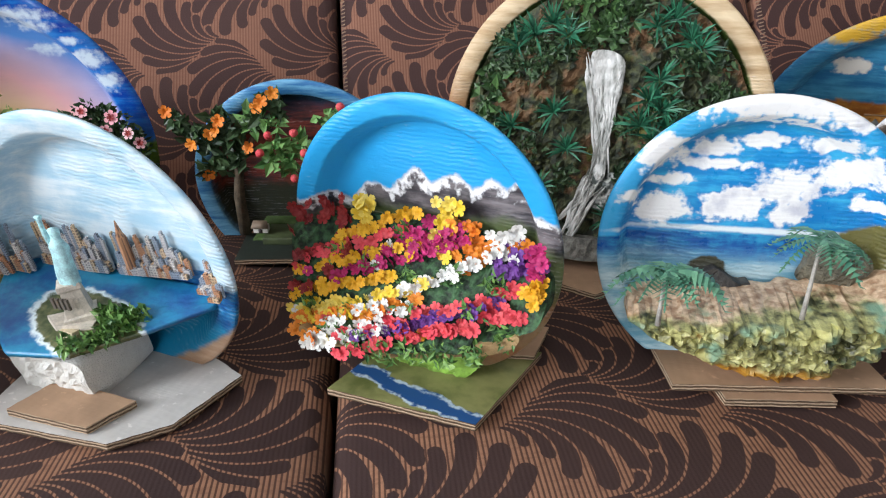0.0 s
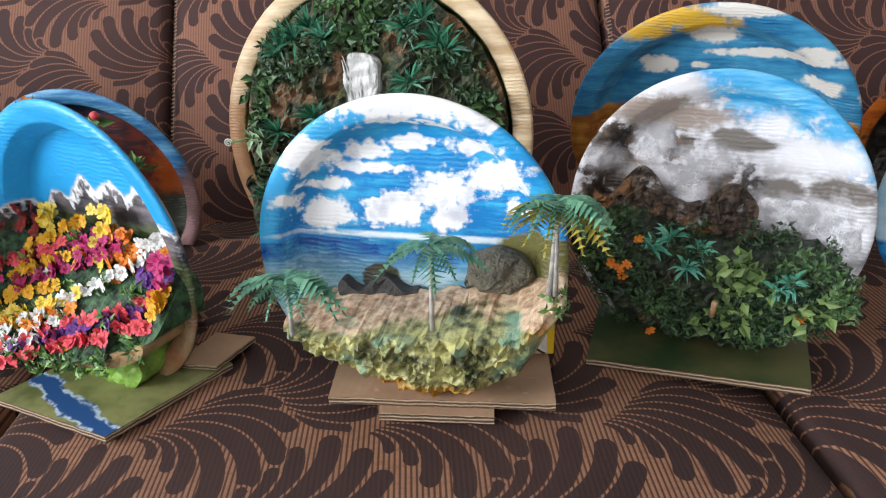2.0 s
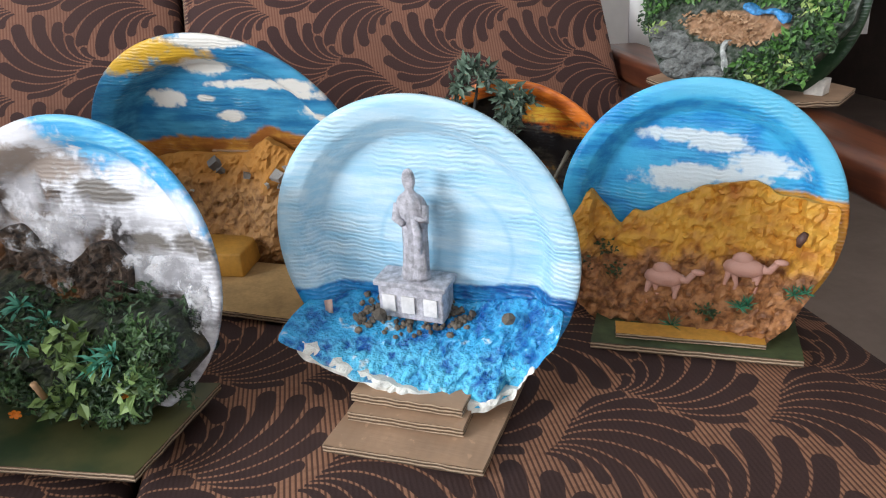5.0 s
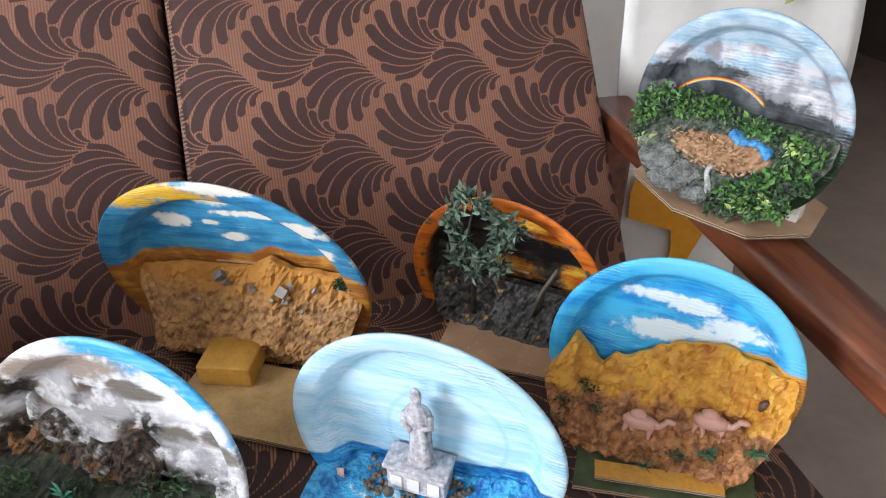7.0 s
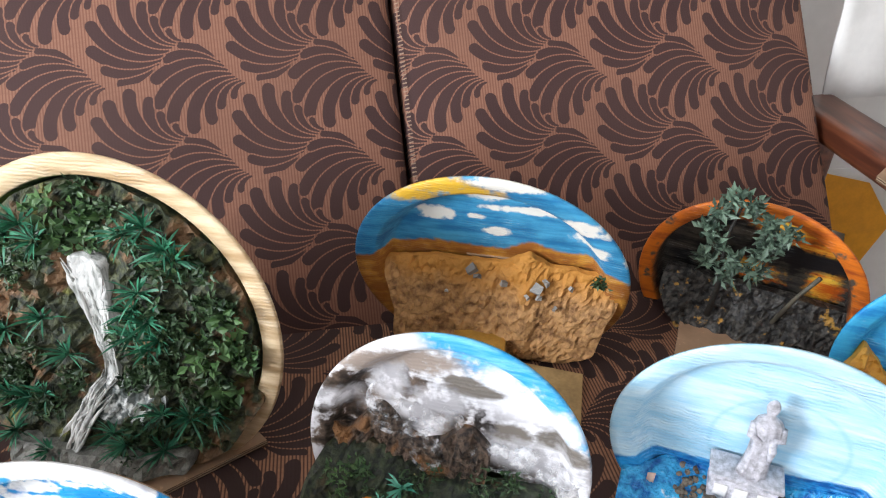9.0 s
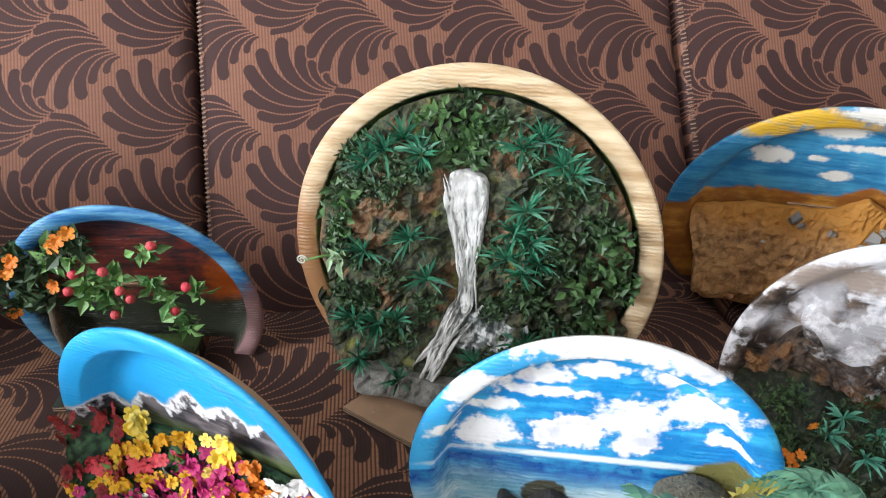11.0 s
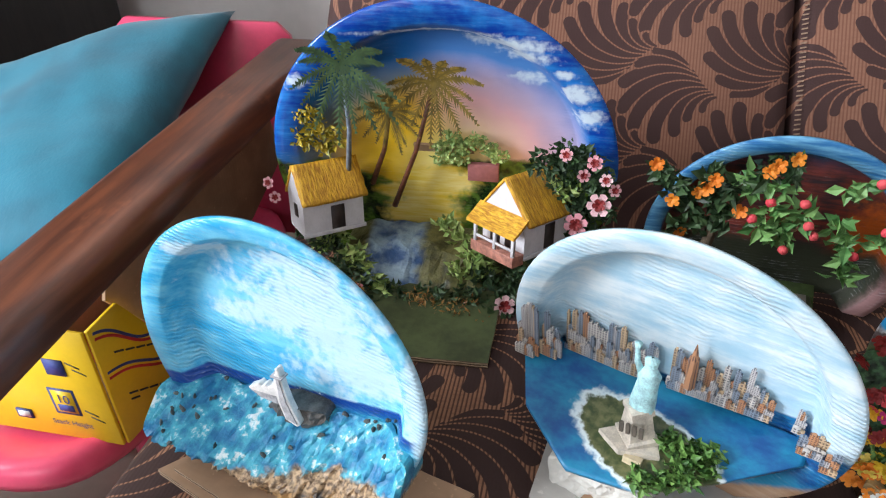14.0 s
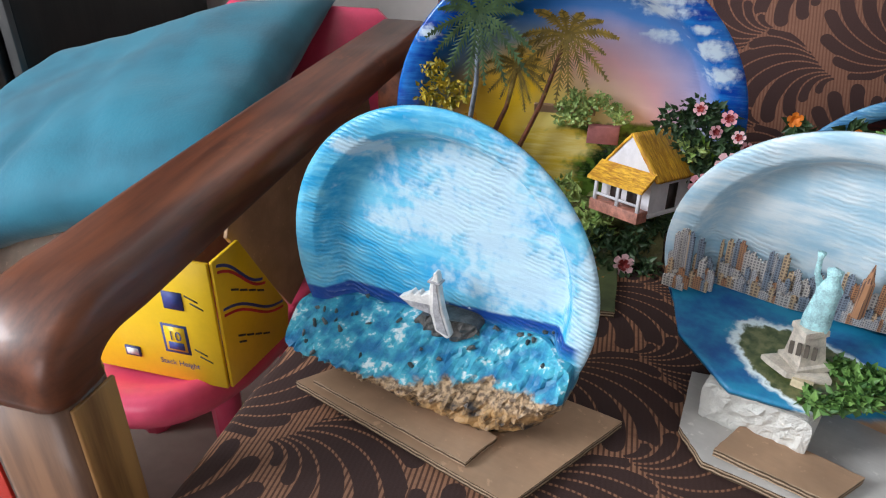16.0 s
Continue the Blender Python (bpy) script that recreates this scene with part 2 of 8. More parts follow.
def sweep(profile, stations, closed_ends=True):
    """Skins a closed outline through a row of poses: each station is a function of the outline's (a, b)."""
    bm = bmesh.new()
    rings = [[bm.verts.new(s(a, b)) for a, b in profile] for s in stations]
    n = len(profile)
    for q, w in zip(rings, rings[1:]):
        for k in range(n):
            bm.faces.new((q[k], q[(k + 1) % n], w[(k + 1) % n], w[k]))
    if closed_ends:
        bm.faces.new(rings[0][::-1]), bm.faces.new(rings[-1])
    bmesh.ops.recalc_face_normals(bm, faces=bm.faces)
    return bm


# ---- the room ----
X0, X1, Y0, Y1, ZC = -2.9, 3.4, -2.75, 1.62, 2.6
SEAT, DOOR = 0.42, 2.0


def struct(name, bm, mat, label, category):
    return tagged(part(name, bm, mat, None, "", None, False), label, category, "", "structure")


struct("floor", box(X0 - 0.15, X1 + 0.15, Y0 - 0.15, Y1 + 0.15, -0.1, 0), M_FLOOR, "smooth grey-brown cement floor", "floor")
struct("ceiling", box(X0 - 0.15, X1 + 0.15, Y0 - 0.15, Y1 + 0.15, ZC, ZC + 0.1), M_CEIL, "plain white ceiling", "ceiling")
struct("wall_north", box(X0, DOOR, Y1, Y1 + 0.15, 0, ZC), M_WALL, "pale grey painted wall behind the sofa", "wall")
struct("wall_north_lintel", box(DOOR, X1, Y1, Y1 + 0.15, 2.1, ZC), M_WALL, "pale painted wall over a wide opening", "wall")
# an assumed unlit passage beyond the opening; its gloom is partly in the wall colour
struct("passage_floor", box(DOOR - 0.15, X1 + 0.15, Y1 + 0.15, 5.2, -0.1, 0), M_FLOOR, "cement floor of an unlit passage", "floor")
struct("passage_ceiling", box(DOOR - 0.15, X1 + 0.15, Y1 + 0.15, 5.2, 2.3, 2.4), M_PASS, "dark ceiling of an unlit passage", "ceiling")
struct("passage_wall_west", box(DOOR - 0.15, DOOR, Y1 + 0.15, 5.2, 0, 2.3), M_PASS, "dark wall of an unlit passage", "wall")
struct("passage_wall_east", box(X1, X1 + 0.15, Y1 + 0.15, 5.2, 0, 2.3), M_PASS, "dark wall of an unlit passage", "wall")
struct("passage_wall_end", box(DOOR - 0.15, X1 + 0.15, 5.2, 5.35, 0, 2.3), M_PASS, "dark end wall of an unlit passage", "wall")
struct("wall_east", box(X1, X1 + 0.15, Y0 - 0.15, Y1 + 0.15, 0, ZC), M_WALL, "pale painted wall", "wall")
for nm, a, b, c, d in (("wall_south_left", X0, -2.15, 0, ZC), ("wall_south_right", -0.45, X1, 0, ZC), ("wall_south_low", -2.15, -0.45, 0, 0.9), ("wall_south_high", -2.15, -0.45, 2.2, ZC)):
    struct(nm, box(a, b, Y0 - 0.15, Y0, c, d), M_WALL, "pale painted wall with a window opening", "wall")
for nm, a, b, c, d in (("wall_west_near", Y0 - 0.15, -1.2, 0, ZC), ("wall_west_far", 0.0, Y1 + 0.15, 0, ZC), ("wall_west_low", -1.2, 0.0, 0, 1.0), ("wall_west_high", -1.2, 0.0, 2.2, ZC)):
    struct(nm, box(X0 - 0.15, X0, a, b, c, d), M_WALL, "pale painted wall with a window opening", "wall")

# ---- the sofa ----
SEAMS = (-0.607, -0.043, 0.546, 1.135)
sofa = thing("sofa", pose(0, 0, 0), "three-seat wooden sofa with brown plume-patterned cushions", "sofa")
LEAN_BACK = math.atan(0.74)


def cushion(name, x0, x1, along, out, mat, length, thick, seed, shift):
    """A soft slab; along(s) gives the place at s metres up or back, out the direction that it bulges to."""
    nx, ns, r = 36, 36, 0.013
    bm = bmesh.new()
    uv = bm.loops.layers.uv.new("UVMap")
    grid = []

    def bulge(t, w):
        e = min(t, w - t)
        return -thick * 0.35 if e <= 0 else (r - math.sqrt(max(0, r * r - (r - min(e, r)) ** 2))) * -1.0
    for i in range(nx + 1):
        row = []
        fx = i / nx
        fx = 0.5 - 0.5 * math.cos(math.pi * fx)
        for j in range(ns + 1):
            fs = 0.5 - 0.5 * math.cos(math.pi * j / ns)
            x, s = x0 + fx * (x1 - x0), fs * length
            h = bulge(x - x0, x1 - x0) + bulge(s, length)
            crown = 0.016 * (1 - (2 * fx - 1) ** 4) * (1 - (2 * fs - 1) ** 4)
            n = 0.004 * noise.noise((x * 6 + seed, s * 6, seed))
            row.append((bm.verts.new(along(s) + Vector((x, 0, 0)) + out * (max(h, -0.045) + crown + n - 0.016)), x, s))
        grid.append(row)
    for i in range(nx):
        for j in range(ns):
            q = [grid[i][j], grid[i + 1][j], grid[i + 1][j + 1], grid[i][j + 1]]
            f = bm.faces.new([a[0] for a in q])
            for lp, a in zip(f.loops, q):
                lp[uv].uv = (a[1] - shift[0], a[2] - shift[1])
    # sides and underside
    rim = [grid[i][0][0] for i in range(nx + 1)] + [grid[nx][j][0] for j in range(1, ns + 1)] + [grid[i][ns][0] for i in range(nx - 1, -1, -1)] + [grid[0][j][0] for j in range(ns - 1, 0, -1)]
    low = [bm.verts.new(v.co - out * thick) for v in rim]
    for k in range(len(rim)):
        bm.faces.new((rim[k], low[k], low[(k + 1) % len(rim)], rim[(k + 1) % len(rim)]))
    bm.faces.new(low[::-1])
    bmesh.ops.recalc_face_normals(bm, faces=bm.faces)
    return part(name, bm, mat, sofa)


def seat_at(s):
    return Vector((0, 0.215 + s, SEAT + 0.002))


def back_at(s):
    return Vector((0, 0.755 + s * math.sin(LEAN_BACK), SEAT - 0.015 + s * math.cos(LEAN_BACK)))


back_out = Vector((0, -math.cos(LEAN_BACK), math.sin(LEAN_BACK)))
for k in range(3):
    a, b = SEAMS[k] + 0.002, SEAMS[k + 1] - 0.002
    cushion("seat_cushion", a, b, seat_at, Vector((0, 0, 1)), M_SEAT, 0.60, 0.10, k, ((-0.529, 0.155), (0.108, 0.170), (0.848, 0.137))[k])
    cushion("back_cushion", a, b, back_at, back_out, M_BACK, 0.62, 0.10, k + 5, ((-0.15, 0.347), (0.167, 0.361), (0.7924, 0.333))[k])
part("seat_frame", box(-0.595, 1.125, 0.27, 0.86, 0.24, 0.315, 0.008), M_WOOD, sofa, "dark wooden seat rail")
bm = box(-0.64, 1.16, -0.012, 0.012, 0.0, 0.62, 0.004)
part("back_panel", bm, M_WOOD, sofa, "dark wooden back", pose(0, 0.90, 0.33, -math.degrees(LEAN_BACK)))


def arm(x0, x1):
    """A flat arm that bends down into its front post."""
    w = x1 - x0
    prof = []
    for cx, cz, a0 in ((w / 2 - 0.012, 0.008, 0), (-w / 2 + 0.012, 0.008, 90), (-w / 2 + 0.012, -0.008, 180), (w / 2 - 0.012, -0.008, 270)):
        prof += [(cx + 0.012 * math.cos(radians(a0 + t)), cz + 0.012 * math.sin(radians(a0 + t))) for t in (0, 30, 60, 90)]
    path = [(0.98, 0.564, 0), (0.80, 0.556, 3), (0.60, 0.546, 3), (0.45, 0.537, 3), (0.345, 0.530, 4)]
    for t in range(0, 91, 15):
        path.append((0.325 - 0.045 * math.sin(radians(t)), 0.502 + 0.028 * math.cos(radians(t)), t + 2))
    path += [(0.281, 0.495, 92)]
    st = []
    for y, z, t in path:
        def at(a, b, y=y, z=z, t=t):
            k = 1.0 + 0.12 * max(0, min(1, (t - 20) / 70))
            return ((x0 + x1) / 2 + a, y - b * k * math.sin(radians(t)), z + b * k * math.cos(radians(t)))
        st.append(at)
    ob = part("armrest", sweep(prof, st), M_WOOD, sofa, "thick varnished dark wooden arm")
    low = [(0.274, z, 90) for z in (0.497, 0.34, 0.2, 0.0)]
    st = [(lambda a, b, z=z: ((x0 + x1) / 2 + a * 0.92, 0.284 - b * 1.05, z)) for _, z, _ in low]
    part("front_post", sweep(prof, st), M_WORN, sofa, "worn wooden post with the varnish rubbed off")
    inner = x1 - 0.0035 if x0 < 0 else x0 + 0.0005
    part("bare_side", box(inner, inner + 0.003, 0.268, 0.302, 0.0, 0.490, 0.001), M_BARE, sofa, "golden bare wood where the varnish is gone")
    part("rear_post", box(x0 + 0.01, x1 - 0.01, 0.93, 0.99, 0, 0.57, 0.006), M_WOOD, sofa)
    return ob


for k in (1, 2):
    # zigzag stitches beside each back seam
    vs, fs = [], []
    for i in range(85):
        p = back_at(0.10 + i * 0.0055) + Vector((SEAMS[k] + 0.004, 0, 0)) + back_out * -0.0165
        a, b = p, p + Vector((0.0055, 0, 0)) + back_out * 0.004
        n = len(vs)
        t = (back_at(1) - back_at(0)) * 0.0009
        o = back_out * 0.0012
        vs += [a - t + o, a + t + o, b + t + o, b - t + o]
        fs.append((n, n + 1, n + 2, n + 3))
    me = bpy.data.meshes.new("stitching")
    me.from_pydata(vs, [], fs)
    me.materials.append(plain("pale_thread", (0.24, 0.155, 0.105), 0.8, 0.3, 200))
    tagged(part("stitching", me, None, sofa, "pale zigzag stitching"), kind="stuff")
arm(-0.700, -0.627)
arm(1.140, 1.213)

# ---- painted plates ----
PLATES = {
    "flower": (0.028, 0.453, 0.524, 0.114, -0.8, -32.0), "beach": (0.272, 0.408, 0.528, 0.112, 5.0, -14.5),
    "fog": (0.516, 0.470, 0.521, 0.114, 11.5, -24.5), "statue": (0.755, 0.422, 0.528, 0.114, -1.0, -31.8),
    "camel": (1.000, 0.471, 0.512, 0.114, 5.4, -36.9), "boat": (-0.464, 0.416, 0.520, 0.115, 1.0, -13.7),
    "liberty": (-0.207, 0.459, 0.522, 0.114, -9.3, -24.5), "big": (-0.408, 0.706, 0.534, 0.174, -6.5, 1.9),
    "small": (-0.082, 0.702, 0.482, 0.120, -6.0, -6.4), "fall": (0.235, 0.651, 0.550, 0.167, 10.4, -20.0),
    "desert": (0.606, 0.701, 0.517, 0.151, -15.0, -22.9), "dark": (0.909, 0.678, 0.476, 0.124, -5.4, -40.4),
    "rainbow": (1.154, 0.658, 0.669, 0.116, 0.6, -56.9),
}


def dish(R, cut, rim=0.13, depth=0.020, slope=0.10):
    """A shallow plate seen from the front (-y), its lower edge cut off straight at z = cut."""
    bm = bmesh.new()
    prof = [(0.0, depth), (0.2, depth), (0.4, depth), (0.55, depth), (0.64, depth), (1 - rim - slope, depth), (1 - rim - slope * 0.82, depth * 0.93), (1 - rim - slope * 0.2, depth * 0.16), (1 - rim, 0.002), (1 - rim * 0.5, 0.0008), (1 - 0.012, 0.0), (1.0, 0.0018)]
    seg = 96
    for off in (0.0, 0.0016):
        prev = None
        for r, y in prof:
            ring = [bm.verts.new((R * r * math.sin(2 * math.pi * k / seg), y + off, R * r * math.cos(2 * math.pi * k / seg))) for k in range(seg)] if r else [bm.verts.new((0, y + off, 0))]
            if prev is not None:
                for k in range(seg):
                    a, b = prev[k % len(prev)], prev[(k + 1) % len(prev)]
                    q = [a, b, ring[(k + 1) % seg], ring[k]] if len(prev) > 1 else [a, ring[(k + 1) % seg], ring[k]]
                    bm.faces.new(q if not off else q[::-1])
            prev = ring
        if not off:
            front = prev
    for k in range(seg):
        bm.faces.new((front[k], front[(k + 1) % seg], prev[(k + 1) % seg], prev[k]))
    if cut is not None:
        bmesh.ops.bisect_plane(bm, geom=bm.verts[:] + bm.edges[:] + bm.faces[:], plane_co=(0, 0, cut), plane_no=(0, 0, -1), clear_outer=True)
    bmesh.ops.recalc_face_normals(bm, faces=bm.faces)
    return bm


def art(name, R):
    """A painted dish: u to the right and v up in radii."""
    g = G(name)
    x, y, z = g.xyz(g.obj)
    g.u, g.v, g.R = x / R, z / R, R
    g.w1 = g.noise(g.obj, 34, 4) - 0.5
    g.w2 = g.noise(g.obj, 130, 4) - 0.5
    g.brush = g.noise(g.obj, 70, 5, 0.65, (0.22, 1, 1.6))
    return g


def ell(g, cx, cz, rx, rz, soft=0.22, wob=1.2):
    """A daub: an ellipse with a ragged edge."""
    a, b = (g.u - cx) / rx, (g.v - cz) / rz
    return ((a * a + b * b).sqrt() + g.w1 * wob * 0.8 + g.w2 * wob * 1.3 + (g.brush - 0.5) * wob * 0.9).step(1 + soft, 1 - soft)


def daubs(g, rows, soft=0.22, wob=1.2):
    f = None
    for r in rows:
        e = ell(g, *r, soft, wob)
        f = e if f is None else f.max(e)
    return f


def line(g, pts):
    """A height over u that goes from point to point."""
    r = g.ramp((g.u + 1.25) / 2.5, *[((a + 1.25) / 2.5, ((b + 1) / 2,) * 3) for a, b in pts])
    n = g.t.nodes.new("ShaderNodeRGBToBW")
    g.t.links.new(r.s, n.inputs[0])
    return V(g, n.outputs[0]) * 2.0 - 1.0


def below(g, pts, rag=0.06, soft=0.02):
    h = line(g, pts) + g.w2 * rag + g.w1 * rag
    return (h - g.v).step(-soft, soft)


def painted(g, c, rough=0.42, slant=0.0, ridge=0.5, spec=0.4):
    """Finishes a dish: brushed paint over a ribbed board."""
    x, y, z = g.xyz(g.obj)
    k = g.noise(g.obj, 14, 2)
    rib = ((z + x * slant) * (2 * math.pi / 0.0034) + g.w1 * 16 + g.w2 * 5).sin() * k.step(0.35, 0.65) * (g.w2 + 0.75)
    c = g.mix((g.brush - 0.5).abs() * 0.35, c, g.mix(g.brush.step(0.4, 0.6), (0.02, 0.10, 0.25), (0.9, 0.93, 0.95)), "SOFT_LIGHT")
    # streaks follow the ribs: paler on the ridges, darker in the grooves
    rib_streak = (rib + g.w2 * 2.0).step(0.35, 0.9) * g.brush.step(0.42, 0.62)
    c = g.mix(rib_streak * 0.30 * min(1.0, ridge * 1.6), c, g.mix(0.65, c, (0.9, 0.93, 0.95)))
    c = g.mix((rib * -1.0 + g.w2 * 2.0).step(0.4, 0.95) * 0.28 * min(1.0, ridge * 1.6), c, g.mix(0.6, c, (0.02, 0.05, 0.09)))
    return g.done(c, g.w2 * 0.25 + rough, rib * 0.45 + g.brush * 1.6 + g.w2, ridge, 0.0008, spec=spec)


def relief(R, box_, inside, depth, step=0.0032, rough=0.003, freq=90, back=0.012, seed=0.0):
    """A lumpy body on a dish's front: depth(u, v) metres towards the viewer wherever inside(u, v)."""
    u0, u1, v0, v1 = box_
    nx, nz = max(2, int((u1 - u0) * R / step)), max(2, int((v1 - v0) * R / step))
    bm = bmesh.new()
    vs = {}

    def vert(i, j):
        if (i, j) not in vs:
            u, v = u0 + (u1 - u0) * i / nx, v0 + (v1 - v0) * j / nz
            p = Vector((u * R, 0, v * R))
            q = p * freq + Vector((seed, seed * 2, 0))
            d = depth(u, v) + rough * (noise.noise(q) + 0.7 * noise.noise(q * 2.3) + 0.5 * noise.noise(q * 5.1))
            jx, jz = noise.noise(q * 1.7 + Vector((9, 0, 0))), noise.noise(q * 1.7 + Vector((0, 9, 0)))
            vs[(i, j)] = bm.verts.new((p.x + jx * step * 0.45, -d, p.z + jz * step * 0.45))
        return vs[(i, j)]
    for i in range(nx):
        for j in range(nz):
            if inside(u0 + (u1 - u0) * (i + 0.5) / nx, v0 + (v1 - v0) * (j + 0.5) / nz):
                bm.faces.new((vert(i, j), vert(i + 1, j), vert(i + 1, j + 1), vert(i, j + 1)))
    edge = [e for e in bm.edges if len(e.link_faces) == 1]
    ends = {}
    for e in edge:
        for a, b in (tuple(e.verts), tuple(reversed(tuple(e.verts)))):
            ends.setdefault(a, []).append(b)
    for _ in range(3):
        moved = {v: (v.co + sum((w.co for w in ws), Vector())) / (1 + len(ws)) for v, ws in ends.items()}
        for v, co in moved.items():
            v.co = co
    r = bmesh.ops.extrude_edge_only(bm, edges=edge)
    for v in (q for q in r["geom"] if isinstance(q, bmesh.types.BMVert)):
        v.co.y = max(v.co.y + 0.004, back)
    bmesh.ops.recalc_face_normals(bm, faces=bm.faces)
    return bm


def bed(u, v):
    """How far the dish's own surface stands towards the viewer."""
    r = math.sqrt(u * u + v * v)
    return -0.0185 + 0.0185 * max(0.0, min(1.0, (r - 0.76) / 0.11))


def in_dish(u, v, r=0.98):
    return u * u + v * v < r * r


def lerp(pts):
    """A function through points (a, b)."""
    xs, ys = [p[0] for p in pts], [p[1] for p in pts]
    return lambda a: float(np.interp(a, xs, ys))


def leaves(spots, n, size, slim=0.5, seed=1, bend=0.3, face=0.6):
    """Many small folded leaves about ellipsoids (x, y, z, rx, ry, rz)."""
    rng = random.Random(seed)
    vs, fs = [], []
    for sp in spots:
        for _ in range(int(n * 1.7)):
            a = Vector((rng.gauss(0, 1), rng.gauss(0, 1), rng.gauss(0, 1))).normalized() * rng.random() ** 0.4
            p = Vector((sp[0] + a.x * sp[3], sp[1] + a.y * sp[4], sp[2] + a.z * sp[5]))
            d = Vector((rng.gauss(0, 1), rng.gauss(-face, 0.6), rng.gauss(0.25, 1))).normalized()
            s = d.cross(Vector((rng.gauss(0, 0.5), -1, rng.gauss(0, 0.5)))).normalized()
            up = s.cross(d)
            L = size * 0.74 * rng.uniform(0.5, 1.5)
            k = len(vs)
            w = L * slim * 0.5
            vs += [p, p + d * L * 0.45 + s * w + up * w * bend, p + d * L - up * L * 0.2, p + d * L * 0.45 - s * w + up * w * bend, p + d * L * 0.5 - up * w * 0.2]
            fs += [(k, k + 1, k + 4), (k + 1, k + 2, k + 4), (k + 2, k + 3, k + 4), (k + 3, k, k + 4)]
    me = bpy.data.meshes.new("leaves")
    me.from_pydata(vs, [], fs)
    return me


def tuft(p, n, length, width, seed, droop=0.4, tilt=(0, -0.7, 0.6)):
    """Blades that spread from a point."""
    rng = random.Random(seed)
    vs, fs = [], []
    t = Vector(tilt)
    for _ in range(n):
        d = (t + Vector((rng.gauss(0, 0.8), rng.gauss(0, 0.5), rng.gauss(0, 0.7)))).normalized()
        s = d.cross(Vector((rng.gauss(0, 0.4), -1, 0.2))).normalized() * width * rng.uniform(0.6, 1.2) * 0.5
        L = length * rng.uniform(0.6, 1.2)
        k = len(vs)
        o = Vector(p)
        m, e = o + d * L * 0.6, o + d * L + Vector((0, 0, -droop * L * 0.5))
        vs += [o - s * 0.5, o + s * 0.5, m - s, m + s, e]
        fs += [(k, k + 1, k + 3, k + 2), (k + 2, k + 3, k + 4)]
    me = bpy.data.meshes.new("blades")
    me.from_pydata(vs, [], fs)
    return me


def give(me, mat):
    me.materials.clear()
    me.materials.append(mat)
    return me


def bloom(n, cup, name):
    """A small paper flower of n petals round a button, 2 units across, facing -y."""
    bm = bmesh.new()
    for k in range(n):
        a, h = 2 * math.pi * k / n, math.pi / n
        pts = [(0.55, a - h * 1.1), (0.98, a - h * 0.7), (1.08, a), (0.98, a + h * 0.7), (0.55, a + h * 1.1)]
        c = bm.verts.new((0, 0.1, 0))
        q = [bm.verts.new((r * math.cos(t), -cup * r * (1.0 if r < 0.9 else 0.65) + 0.06 * (k % 2), r * math.sin(t))) for r, t in pts]
        m = bm.verts.new((0.6 * math.cos(a), -cup * 0.4, 0.6 * math.sin(a)))
        for e, f in ((c, q[0]), (q[0], q[1]), (q[1], q[2]), (q[2], q[3]), (q[3], q[4]), (q[4], c)):
            bm.faces.new((e, f, m))
    return bm


def palm(name, root, m, p, height, lean, fronds, length, trunk_r, mt, ml, seed, label, face=1.0):
    """A model palm: a bent trunk and combed fronds."""
    rng = random.Random(seed)
    p = Vector(p)
    top = p + Vector((lean, -0.003, height))
    trunk = part("palm", tube([p, p.lerp(top, 0.35) + Vector((lean * 0.1, 0, 0)), p.lerp(top, 0.7) + Vector((lean * 0.06, 0, 0)), top], [trunk_r * 1.3, trunk_r, trunk_r * 0.9, trunk_r * 0.8], 7), mt, root, label, m)
    for k in range(fronds):
        a = 2 * math.pi * (k + rng.uniform(-0.3, 0.3)) / fronds
        L = length * rng.uniform(0.8, 1.15)
        rise = rng.uniform(0.1, 0.75)
        d = Vector((math.cos(a), math.sin(a) * 0.75 * face, 0))
        side = Vector((-math.sin(a), math.cos(a), 0.25)).normalized()
        vs, fs = [], []
        N = 11
        for i in range(N + 1):
            t = i / N
            c = top + d * L * t + Vector((0, 0, L * (rise * t - (rise + 0.5) * t * t)))
            w = length * 0.22 * math.sin(math.pi * min(1, 0.12 + t * 0.9)) + 0.0006
            kk = len(vs)
            w *= rng.uniform(1.15, 1.5)
            dv = (d * 0.55 + Vector((0, 0, -0.40))) * w
            on = d * L / N * 1.45
            sd = side * 0.0007
            vs += [c, c + on, c + side * w + dv, c - side * w + dv, c + sd, c - sd]
            fs += [(kk, kk + 1, kk + 2), (kk + 1, kk, kk + 3)]
            if i < N:
                fs.append((kk + 4, kk + 5, kk + 11, kk + 10))
        me = bpy.data.meshes.new("frond")
        me.from_pydata(vs, [], fs)
        part("frond", give(me, ml), None, trunk)
    return trunk


def local(root, pts):
    """World floor points in a thing's own axes."""
    inv = root.matrix_basis.inverted()
    return [tuple((inv @ Vector((x, y, SEAT)))[:2]) for x, y in pts]


def base_card(root, pts, mat, label="", z0=0.002, z1=0.008, name="base_card"):
    cut, flat = [], local(root, pts)
    for (ax, ay), (bx, by) in zip(flat, flat[1:] + flat[:1]):
        for k in range(10):
            t = k / 10
            j = 0.0006 if k else 0.0
            x, y = ax + (bx - ax) * t, ay + (by - ay) * t
            cut.append((x + j * noise.noise((x * 260, y * 260, z0 * 900)), y + j * noise.noise((x * 260, y * 260, 5 + z0 * 900))))
    ob = part(name, slab(cut, z0, z1), [mat, M_EDGE], root, label, None, False)
    for p in ob.data.polygons:
        if abs(p.normal.z) < 0.3:
            p.material_index = 1
    return ob


